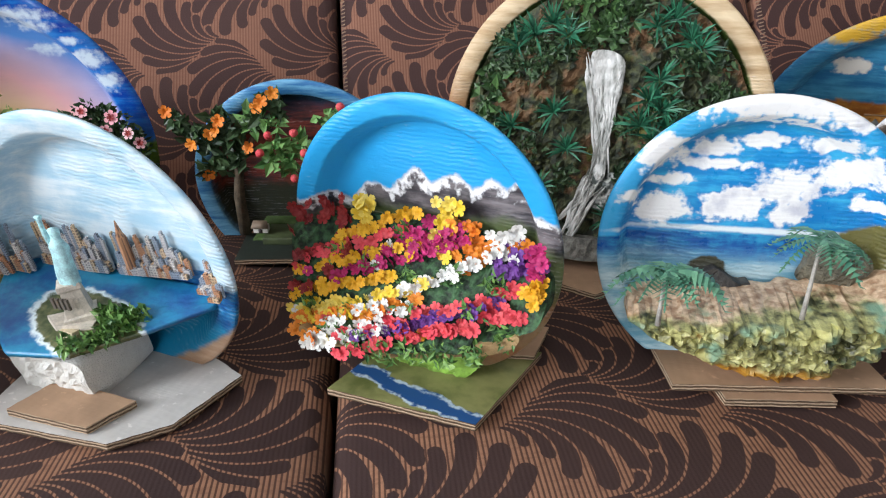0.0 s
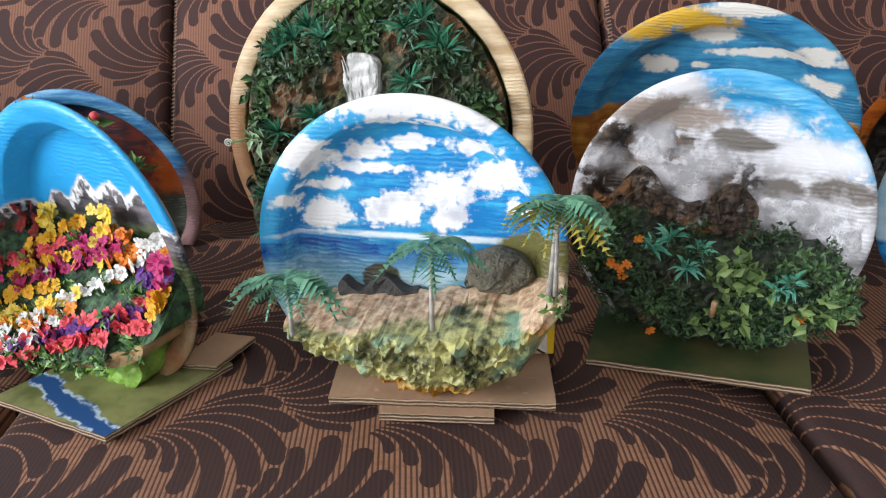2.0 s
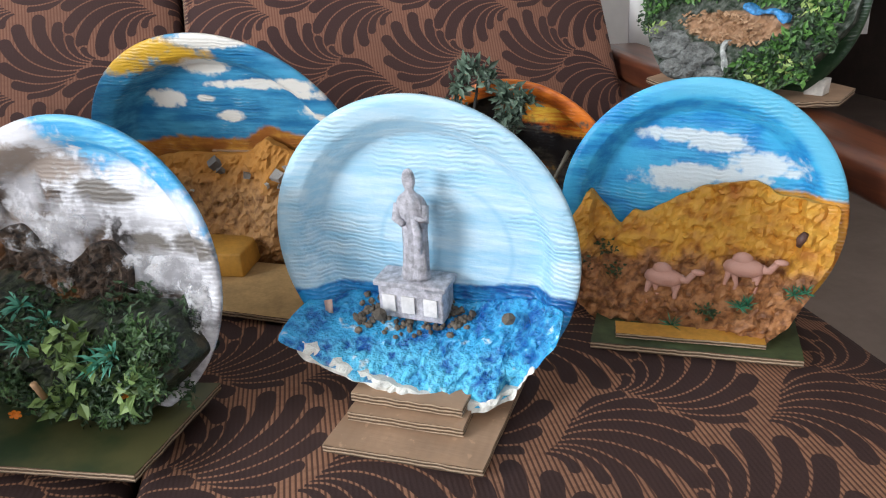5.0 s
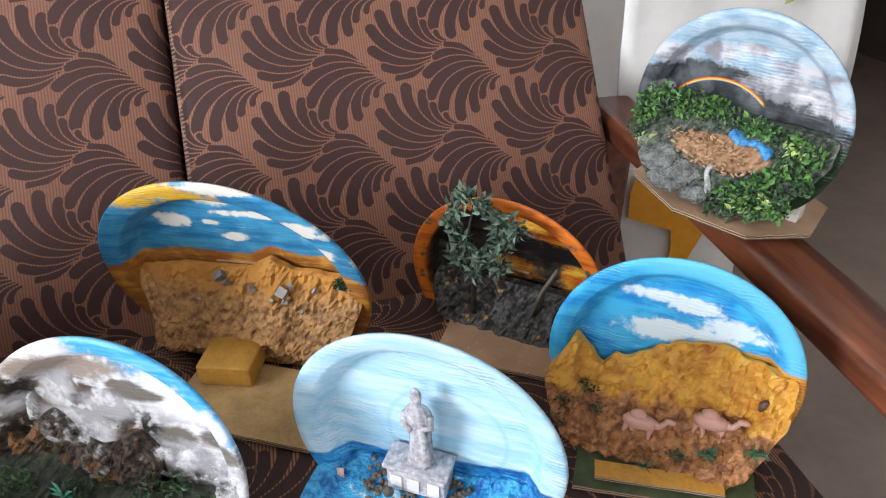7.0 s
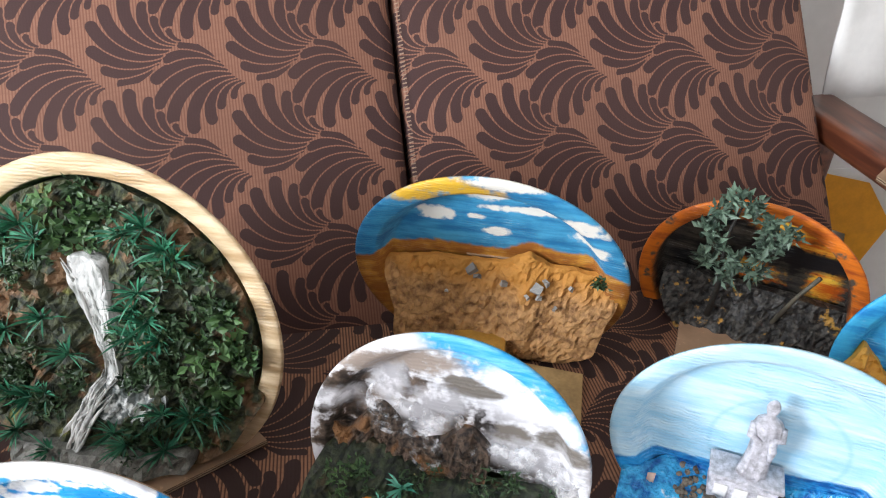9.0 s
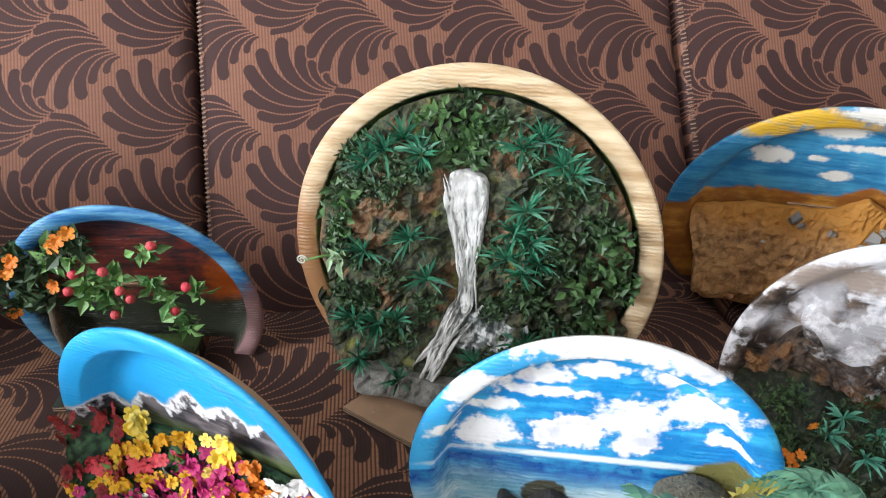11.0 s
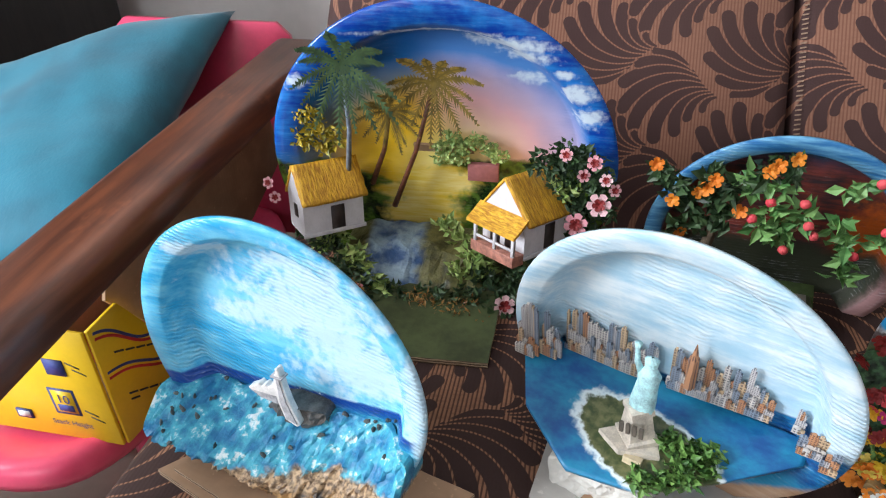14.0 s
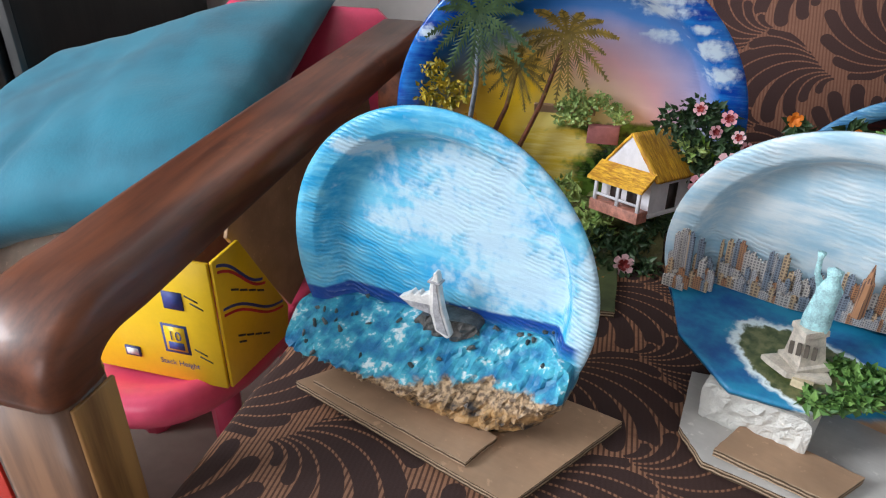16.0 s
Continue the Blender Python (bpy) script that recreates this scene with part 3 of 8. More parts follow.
def plate_thing(key, label, cut, mat, group="painted plates on the sofa", back=True, rim=0.13, depth=0.020, slope=0.10):
    x, y, z, R, l, a = PLATES[key]
    root = thing("painted_plate", pose(x, y, SEAT, 0, 0, a), label, "painted plate", group)
    m = pose(0, 0, z - SEAT, -l)
    dishm = part("plate", dish(R, cut * R, rim, depth, slope), [mat, M_CARD], root, "", m)
    me = dishm.data
    # the reverse is bare brown board
    for p in me.polygons:
        if p.normal.y > 0.25:
            p.material_index = 1
    if back:
        top, low = Vector((0.0, 0.045, -0.15 * R)), -(z - SEAT) + 0.006
        strut = bmesh.new()
        w = 0.18 * R
        a0 = [strut.verts.new(q) for q in ((-w, 0.022, 0.1 * R), (w, 0.022, 0.1 * R), (w, 0.075, low), (-w, 0.075, low))]
        strut.faces.new(a0)
        r = bmesh.ops.extrude_face_region(strut, geom=strut.faces[:])
        bmesh.ops.translate(strut, vec=(0, 0.003, 0.001), verts=[v for v in r["geom"] if isinstance(v, bmesh.types.BMVert)])
        bmesh.ops.recalc_face_normals(strut, faces=strut.faces)
        part("strut", strut, M_CARD, root, "folded cardboard strut", m, False)
    return root, m, R

# ---- colours for the models ----
M_LEAF = leafy("bright_leaves", (0.03, 0.11, 0.025), (0.16, 0.30, 0.07))
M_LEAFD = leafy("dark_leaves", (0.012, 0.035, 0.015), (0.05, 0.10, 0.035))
M_LEAFT = leafy("teal_leaves", (0.02, 0.16, 0.11), (0.13, 0.42, 0.30))
M_LEAFY = leafy("yellow_green_leaves", (0.14, 0.25, 0.05), (0.42, 0.52, 0.18))
M_FERN = leafy("plastic_fern", (0.01, 0.075, 0.042), (0.035, 0.21, 0.11))
M_PALM = leafy("palm_fronds", (0.03, 0.14, 0.095), (0.14, 0.33, 0.20))
M_PALMY = leafy("yellowed_fronds", (0.18, 0.20, 0.03), (0.45, 0.36, 0.06))
M_TRUNK = plain("pale_trunk", (0.42, 0.40, 0.36), 0.7, 0.35, 150, 0.5)
M_STYRO = plain("white_foam", (0.80, 0.79, 0.74), 0.8, 0.06, 120, 0.7, dist=0.003)
PET = {n: varied("petals_" + n, a, b, 0.55) for n, a, b in (
    ("red", (0.62, 0.030, 0.035), (0.75, 0.075, 0.070)), ("orange", (0.80, 0.20, 0.012), (0.88, 0.32, 0.03)), ("yellow", (0.85, 0.58, 0.02), (0.90, 0.75, 0.20)),
    ("white", (0.80, 0.80, 0.76), (0.88, 0.88, 0.84)), ("magenta", (0.42, 0.01, 0.11), (0.62, 0.03, 0.20)), ("purple", (0.12, 0.03, 0.24), (0.22, 0.07, 0.36)),
    ("pink", (0.80, 0.16, 0.20), (0.86, 0.28, 0.30)), ("crimson", (0.22, 0.012, 0.014), (0.34, 0.025, 0.022)), ("gold", (0.82, 0.40, 0.012), (0.86, 0.50, 0.02)), ("coral", (0.78, 0.06, 0.09), (0.80, 0.11, 0.12)), ("blush", (0.80, 0.34, 0.40), (0.86, 0.66, 0.68)))}
BLOOM5, BLOOM6 = bloom(5, 0.55, "bloom5"), bloom(6, 0.35, "bloom6")
BLOOMS = {n: (mesh_of("flower_" + n, BLOOM5.copy(), PET[n], False), mesh_of("flower_" + n, BLOOM6.copy(), PET[n], False)) for n in PET}


def flower(parent, m, colour, p, r, rng, name="flower"):
    q = m @ Matrix.LocRotScale(p, Euler((rng.uniform(-0.9, 0.35), rng.uniform(0, 6), rng.uniform(-0.6, 0.6)), "YXZ"), (r, r, r))
    return part(name, BLOOMS[colour][rng.random() < 0.4], None, parent, "", q)


# ---- the flower-garden plate ----
def flower_plate():
    g = art("paint_mountains", PLATES["flower"][3])
    c = g.mix(g.brush.step(0.3, 0.75), (0.015, 0.30, 0.70), (0.06, 0.50, 0.86))
    c = g.mix((g.v).step(1.05, 0.55), c, (0.02, 0.36, 0.76))
    ridge = [(-1.12, 0.20), (-0.95, 0.13), (-0.8, 0.20), (-0.62, 0.15), (-0.48, 0.30), (-0.3, 0.28), (-0.1, 0.47), (0.02, 0.38), (0.2, 0.46), (0.32, 0.38), (0.45, 0.47), (0.56, 0.40), (0.64, 0.49), (0.78, 0.34), (1.0, 0.28)]
    mt = below(g, ridge, 0.07)
    snow = mt * (1 - below(g, [(a, b - 0.035) for a, b in ridge], 0.30, 0.03))
    rock = g.mix((g.brush + g.w1).step(0.3, 0.7), (0.035, 0.033, 0.040), (0.20, 0.18, 0.19))
    c = g.mix(mt, c, rock)
    c = g.mix(snow, c, (0.85, 0.86, 0.88))
    grass = below(g, [(-1.1, -0.02), (-0.4, 0.16), (0.1, 0.16), (0.6, 0.2), (1.0, 0.1)], 0.08, 0.05)
    c = g.mix(grass, c, g.mix(g.w1 + 0.5, (0.05, 0.07, 0.03), (0.13, 0.17, 0.06)))
    low = below(g, [(-1.1, -0.25), (0.5, -0.4), (1.0, -0.2)], 0.2, 0.1)
    c = g.mix(low, c, g.mix((g.w1 + 0.5).step(0.3, 0.7), (0.28, 0.10, 0.045), (0.36, 0.26, 0.14)))
    root, m, R = plate_thing("flower", "plate painted with snowy mountains and a field of paper flowers", -0.86, painted(g, c))
    rng = random.Random(4)
    # the flower bed juts forward at the bottom
    top = lerp([(-1.0, -0.02), (-0.5, 0.08), (0.2, 0.12), (0.7, 0.08), (0.95, 0.0)])
    bot = lerp([(-1.0, -0.50), (-0.65, -0.62), (0.1, -0.55), (0.7, -0.42), (0.95, -0.25)])

    def bed_depth(u, v):
        t = (top(u) - v) / (top(u) - bot(u))
        e = max(0, min(1, t)) ** 1.1
        return bed(u, v) * (1 - e) + 0.003 + 0.054 * e * (1.05 - 0.35 * max(0, u) - 0.9 * max(0, -u - 0.35)) * (0.75 if u > 0.6 else 1)
    soil = G("dark_foliage_soil")
    n = soil.noise(soil.obj, 160, 4)
    msoil = soil.done(soil.mix(n.step(0.35, 0.65), (0.010, 0.022, 0.012), (0.05, 0.13, 0.05)), 0.7, n, 0.8, 0.003)
    part("flower_bed", relief(R, (-1.0, 0.96, -0.66, 0.18), lambda u, v: bot(u) < v < top(u) and in_dish(u, v, 1.0), bed_depth, 0.004, 0.003, 120), msoil, root, "dark green bed of leaves", m, False)
    lip = relief(R, (-0.72, 0.86, -0.72, -0.3), lambda u, v: bot(u) - 0.07 < v <= bot(u) + 0.02, lambda u, v: 0.052 - 0.02 * max(0, u), 0.004, 0.0015, 120)
    part("ledge", lip, plain("card_ledge", (0.36, 0.24, 0.11), 0.8, 0.4, 90), root, "painted cardboard ledge", m, False)
    # rows of flowers sweep up to the right
    rows = [("crimson", -0.02, 0.30, -1.0, -0.45), ("gold", 0.12, 0.55, -0.62, 0.05), ("coral", 0.03, 0.45, -0.85, -0.1), ("gold", -0.06, 0.40, -0.95, 0.05), ("magenta", -0.13, 0.45, -0.55, 0.35), ("orange", -0.05, 0.20, 0.2, 0.75), ("gold", -0.20, 0.42, -0.9, -0.1), ("yellow", -0.30, 0.42, -0.88, 0.2), ("orange", -0.36, 0.4, -0.8, 0.15), ("white", -0.37, 0.62, -0.5, 0.62), ("white", -0.45, 0.62, -0.62, 0.1), ("coral", -0.46, 0.42, -0.35, 0.8), ("purple", -0.49, 0.42, -0.2, 0.66), ("coral", -0.55, 0.42, -0.3, 0.75), ("white", -0.50, 0.55, -0.66, 0.0), ("yellow", -0.36, 0.42, -0.92, -0.3), ("orange", -0.46, 0.4, -0.9, -0.45), ("crimson", -0.16, 0.40, -1.0, -0.5), ("magenta", -0.06, 0.45, -0.4, 0.3), ("coral", -0.52, 0.36, 0.1, 0.85)]
    for col, v0, sl, ua, ub in rows:
        u = ua
        while u < ub:
            v = v0 - 0.05 + (u + 0.3) * sl * 0.85 + rng.uniform(-0.022, 0.022)
            if bot(u) - 0.02 < v < top(u) + 0.08 and in_dish(u, v, 1.02) and u > -0.90 or (-0.84 < u < -0.5 and v < -0.25):
                colour = col if rng.random() < 0.95 else rng.choice(("yellow", "coral", "gold", "white", "magenta"))
                flower(root, m, colour, Vector((u * R, -bed_depth(u, min(v, top(u))) - rng.uniform(0.002, 0.009), v * R)), rng.uniform(0.0042, 0.0058), rng)
            u += rng.uniform(0.032, 0.048)
    for cl, cu, cv, k, su, sv in (("yellow", 0.2, 0.13, 16, 0.05, 0.11), ("yellow", -0.42, 0.14, 10, 0.06, 0.05), ("purple", 0.70, 0.0, 15, 0.08, 0.07), ("magenta", -0.03, 0.03, 14, 0.09, 0.06), ("orange", 0.4, 0.04, 16, 0.09, 0.07), ("white", 0.58, 0.1, 12, 0.09, 0.06), ("magenta", 0.86, 0.06, 9, 0.03, 0.06), ("gold", 0.87, -0.10, 10, 0.03, 0.07), ("crimson", -0.8, 0.02, 20, 0.16, 0.09)):
        for _ in range(k):
            u, v = cu + rng.gauss(0, su), cv + rng.gauss(0, sv)
            if in_dish(u, v, 1.0):
                flower(root, m, cl, Vector((u * R, -bed_depth(u, v) - rng.uniform(0.002, 0.008), v * R)), rng.uniform(0.0045, 0.0068), rng)
    spots = [(u * R, -bed_depth(u, v) - 0.001, v * R, 0.012, 0.004, 0.010) for u, v in ((-0.7, -0.5), (-0.45, -0.55), (-0.2, -0.56), (0.0, -0.55), (0.2, -0.52), (0.4, -0.5), (0.6, -0.44), (0.75, -0.35), (-0.6, -0.2), (-0.3, -0.2), (0.0, -0.2), (0.3, -0.15), (0.6, -0.15), (-0.1, 0.0), (0.5, -0.3), (0.1, -0.35), (-0.3, -0.4))]
    tagged(part("leaves", give(leaves(spots, 26, 0.009, 0.4, 8), M_LEAF), None, root, "green paper leaves", m), kind="stuff")
    # crumpled green mound under the ledge
    gm = G("crumpled_green_paint")
    n = gm.noise(gm.obj, 55, 5)
    mg = gm.done(gm.mix(n.step(0.3, 0.7), (0.10, 0.16, 0.03), (0.34, 0.62, 0.10)), 0.35, gm.noise(gm.obj, 220), 0.5, 0.002)
    part("mound", relief(R, (-0.35, 0.55, -0.92, -0.5), lambda u, v: ((u - 0.1) / 0.45) ** 2 + ((v + 0.66) / 0.27) ** 2 < 1, lambda u, v: 0.028 - 0.04 * ((u - 0.1) ** 2 + (v + 0.6) ** 2), 0.0045, 0.005, 70, seed=3), mg, root, "crumpled bright green paper mound", m, False)
    gc = G("painted_river_card")
    x, y, z = gc.xyz(gc.obj)
    n = gc.noise(gc.obj, 40, 4)
    away = (y + x * 0.15 + n * 0.02 + 0.041).abs() + (gc.noise(gc.obj, 150, 3) - 0.5) * 0.006
    band = away.step(0.0095, 0.0075)
    cc = gc.mix(n.step(0.3, 0.7), (0.10, 0.12, 0.03), (0.27, 0.27, 0.10))
    cc = gc.mix(band, cc, gc.mix(away.step(0.0045, 0.0065) * gc.noise(gc.obj, 120, 4).step(0.35, 0.55), (0.012, 0.075, 0.24), (0.50, 0.62, 0.72)))
    base_card(root, [(-0.045, 0.407), (0.060, 0.355), (0.127, 0.436), (0.022, 0.488)], gc.done(cc, 0.6, n, 0.3, 0.001), "green card painted with a blue river")
    base_card(root, [(0.085, 0.432), (0.118, 0.425), (0.140, 0.465), (0.105, 0.475)], M_CARD, "bare brown cardboard flap", 0.009, 0.013, "card_flap")


# ---- the beach plate ----
def beach_plate():
    g = art("paint_beach", PLATES["beach"][3])
    c = g.mix((g.v + g.w1 * 0.5).step(0.1, 0.9), (0.006, 0.20, 0.54), (0.012, 0.30, 0.68))
    c = g.mix((g.brush + g.w1 * 0.8).step(0.45, 0.75) * 0.75, c, (0.06, 0.50, 0.82))
    c = g.mix(((g.u * g.u + g.v * g.v).sqrt() + g.w1 * 0.2).step(0.82, 0.92) * (g.u + g.w1).step(0.3, -0.2), c, (0.05, 0.42, 0.80))
    cl = daubs(g, [(-0.66, 0.61, 0.15, 0.12), (-0.28, 0.63, 0.13, 0.06), (0.0, 0.68, 0.13, 0.05), (0.42, 0.68, 0.20, 0.05), (0.55, 0.5, 0.18, 0.12), (0.20, 0.36, 0.18, 0.13), (-0.12, 0.24, 0.22, 0.11), (-0.55, 0.20, 0.18, 0.12), (-0.26, 0.52, 0.20, 0.035), (-0.54, 0.40, 0.15, 0.045), (-0.82, 0.31, 0.09, 0.05), (0.68, 0.28, 0.12, 0.04), (0.05, 0.95, 0.62, 0.13), (0.46, 0.90, 0.24, 0.10), (0.22, 0.20, 0.14, 0.08)], 0.26, 1.7)
    shade = g.mix((g.w1 * 2 + 0.5 + g.brush * 0.4).step(0.25, 0.6), (0.60, 0.62, 0.70), (0.90, 0.91, 0.92))
    c = g.mix(cl, c, shade)
    hz = below(g, [(-1.1, 0.02), (0, 0.06), (1.1, 0.05)], 0.01, 0.01)
    sea = g.mix((g.brush + g.w2 * 0.6).step(0.35, 0.7), (0.008, 0.09, 0.34), (0.03, 0.30, 0.56))
    sea = g.mix(g.v.step(-0.02, -0.25), sea, g.mix(g.brush.step(0.4, 0.7), (0.16, 0.38, 0.50), (0.50, 0.66, 0.70)))
    c = g.mix(hz, c, sea)
    c = g.mix(ell(g, 0.1, 0.07, 0.9, 0.022, 0.5, 0.6), c, (0.75, 0.85, 0.90))
    c = g.mix(ell(g, -0.22, -0.24, 0.13, 0.11, 0.1, 0.5), c, (0.06, 0.06, 0.04))
    c = g.mix(ell(g, 0.9, 0.0, 0.35, 0.17, 0.1, 0.3), c, (0.16, 0.15, 0.05))
    root, m, R = plate_thing("beach", "plate with a painted cloudy sea and a beach with model palms", -0.80, painted(g, c, 0.3), rim=0.12)
    top = lerp([(-0.75, -0.36), (-0.4, -0.30), (0.2, -0.26), (0.7, -0.2), (0.98, -0.02)])
    bot = lerp([(-0.75, -0.5), (-0.6, -0.60), (-0.3, -0.72), (0.1, -0.84), (0.45, -0.80), (0.75, -0.62), (0.98, -0.2)])

    def depth(u, v):
        s = max(0, min(1, (top(u) - v) / 0.10))
        under = max(0, min(1, (v - bot(u)) / 0.28))
        return bed(u, v) * (1 - s) + 0.003 + 0.044 * s ** 0.8 * (0.45 + 0.55 * under ** 0.6)
    gs = G("sand_and_crumpled_moss")
    x, y, z = gs.xyz(gs.obj)
    vv = z / R
    n, n2 = gs.noise(gs.obj, 45, 4), gs.noise(gs.obj, 170, 4)
    moss = gs.mix((n + n2 * 0.7).step(0.62, 1.02), (0.030, 0.034, 0.010), (0.52, 0.50, 0.20))
    moss = gs.mix(gs.noise(gs.obj, 30, 2).step(0.52, 0.66), moss, (0.20, 0.33, 0.22))
    moss = gs.mix(gs.noise(gs.obj, 24, 2).step(0.60, 0.70), moss, (0.55, 0.25, 0.05))
    sand = gs.mix((n2 + n * 0.3).step(0.45, 0.85), (0.40, 0.22, 0.12), (0.82, 0.62, 0.42))
    f = (vv + n * 0.16 - x / R * 0.13).step(-0.275, -0.235)
    c2 = gs.mix(f, moss, sand)
    c2 = gs.mix((vv + n * 0.2).step(-0.58, -0.68), c2, (0.42, 0.20, 0.02))
    part("beach", relief(R, (-0.78, 1.0, -0.86, 0.02), lambda u, v: bot(u) < v < top(u), depth, 0.0027, 0.0085, 105, seed=5), gs.done(c2, gs.noise(gs.obj, 60) * 0.4 + 0.25, n2, 0.6, 0.002), root, "sandy beach over crumpled green and ochre paper", m, False)
    mrock = plain("grey_brown_rock", (0.115, 0.105, 0.075), 0.75, 0.65, 60, 0.8, dist=0.004)
    part("rock", relief(R, (0.34, 0.82, -0.26, 0.06), lambda u, v: ((u - 0.57) / 0.21) ** 2 + ((v + 0.1) / 0.15) ** 2 < 1 or v < -0.15, lambda u, v: -0.014 + 0.016 * max(0, 1 - ((u - 0.57) / 0.23) ** 2 - ((v + 0.1) / 0.17) ** 2) ** 0.5, 0.0032, 0.003, 100, 0.017, 2), mrock, root, "mossy grey rock", m, False)
    part("rock", relief(R, (-0.5, 0.05, -0.34, -0.18), lambda u, v: v < -0.25 + 0.12 * noise.noise((u * 7, 3.3, 0)), lambda u, v: -0.004 - 0.04 * (v + 0.34), 0.003, 0.004, 110, 0.019, 6), plain("dark_rock", (0.06, 0.055, 0.05), 0.7, 0.5, 90, 0.8), root, "low dark rocks", m, False)
    palm("palm", root, m, (-0.62 * R, -0.046, -0.40 * R), 0.042, 0.0, 15, 0.038, 0.0016, M_TRUNK, M_PALM, 1, "green plastic model palm")
    palm("palm", root, m, (0.24 * R, -0.040, -0.31 * R), 0.060, 0.0, 10, 0.031, 0.0015, M_TRUNK, M_PALM, 2, "thin plastic model palm", 1.6)
    for dx, h, s in ((0, 0.062, 3), (0.004, 0.056, 4)):
        palm("palm", root, m, (0.90 * R + dx, -0.034, -0.06 * R), h, 0.003 - dx, 12, 0.034, 0.0016, M_TRUNK, M_PALM if s == 3 else M_PALMY, s, "plastic model palm with yellowing fronds")
    tagged(part("leaves", give(leaves([(0.95 * R, -0.03, -0.12 * R, 0.008, 0.008, 0.012)], 40, 0.008, 0.4, 3), M_LEAF), None, root, "", m), kind="stuff")
    base_card(root, [(0.211, 0.375), (0.370, 0.353), (0.381, 0.46), (0.220, 0.48)], M_CARD, "bare brown corrugated card", 0.010, 0.016)
    base_card(root, [(0.247, 0.362), (0.327, 0.351), (0.335, 0.44), (0.250, 0.45)], M_CARD, "smaller brown card layer", 0.003, 0.0095, "card_layer")


# ---- the misty mountain plate ----
def fog_plate():
    g = art("paint_mist", PLATES["fog"][3])
    c = g.mix(g.brush.step(0.35, 0.7), (0.02, 0.33, 0.68), (0.20, 0.58, 0.84))
    white = g.mix((g.w1 * 1.5 + g.w2 + g.brush).step(0.2, 0.85), (0.36, 0.35, 0.37), (0.78, 0.78, 0.81))
    sky_m = below(g, [(-1.1, 0.9), (-0.3, 1.1), (-0.1, 0.80), (0.3, 0.62), (0.7, 0.52), (1.0, 0.25)], 0.5, 0.1)
    c = g.mix(sky_m, c, white)
    c = g.mix(daubs(g, [(-0.45, 0.84, 0.26, 0.14), (0.32, 0.62, 0.12, 0.1), (0.6, 0.45, 0.3, 0.1)], 0.5), c, (0.80, 0.80, 0.83))
    rock = g.mix((g.w1 * 2 + g.w2 + 0.5).step(0.25, 0.8), (0.022, 0.017, 0.014), (0.17, 0.12, 0.09))
    c = g.mix(daubs(g, [(-0.42, 0.68, 0.4, 0.12)], 0.35), c, (0.33, 0.27, 0.23))
    c = g.mix(daubs(g, [(0.15, 0.50, 0.20, 0.05), (0.42, 0.20, 0.18, 0.075), (0.78, 0.22, 0.2, 0.085), (0.05, 0.56, 0.14, 0.04)], 0.25, 0.6), c, (0.17, 0.15, 0.13))
    c = g.mix(daubs(g, [(-0.74, 0.48, 0.17, 0.12), (-0.30, 0.42, 0.14, 0.13), (-0.55, 0.22, 0.36, 0.22), (0.02, 0.12, 0.24, 0.26), (-0.8, 0.0, 0.2, 0.2), (0.0, -0.2, 0.8, 0.25)], 0.25, 1.7), c, rock)
    c = g.mix(daubs(g, [(-0.46, 0.44, 0.12, 0.16), (-0.1, 0.36, 0.2, 0.09), (-0.35, 0.25, 0.25, 0.08), (-0.15, 0.08, 0.1, 0.2), (0.5, 0.04, 0.4, 0.11), (-0.78, 0.34, 0.12, 0.08), (0.8, -0.1, 0.14, 0.24)], 0.6, 1.6), c, g.mix((g.w1 * 2 + g.w2 * 2 + 0.5).step(0.2, 0.8), (0.45, 0.44, 0.46), (0.80, 0.79, 0.82)))
    root, m, R = plate_thing("fog", "plate with a misty painted peak above dense model jungle", -0.80, painted(g, c, 0.4), rim=0.10, slope=0.13)
    gk = G("brown_crag")
    n, n2 = gk.noise(gk.obj, 40, 4), gk.noise(gk.obj, 190, 4)
    ck = gk.mix((n2 + n * 0.5).step(0.5, 0.95), (0.016, 0.013, 0.012), (0.15, 0.10, 0.07))
    ck = gk.mix(gk.noise(gk.obj, 28, 2).step(0.55, 0.66), ck, (0.22, 0.10, 0.035))
    mr = gk.done(ck, 0.8, n2 + n, 1.0, 0.005)
    part("crag", relief(R, (-0.9, 0.3, -0.15, 0.42), lambda u, v: in_dish(u, v, 0.88) and v < 0.05 + 0.30 * noise.noise((u * 3.1, 2.2, 0.3)) + 0.22 * math.exp(-((u + 0.55) / 0.25) ** 2) + 0.2 * math.exp(-((u - 0.12) / 0.14) ** 2), lambda u, v: -0.014 + 0.020 * max(0, 0.42 - v), 0.0028, 0.0085, 120, 0.021, 4), mr, root, "dark brown modelled rock", m, False)
    # wisps of cotton
    gw = G("cotton_wisp")
    n = gw.noise(gw.obj, 55, 5, 0.7)
    gw.put(gw.b.inputs["Alpha"], n.step(0.45, 0.72) * 0.75)
    mw = gw.done((0.85, 0.85, 0.87), 0.95, n, 0.6, 0.004)
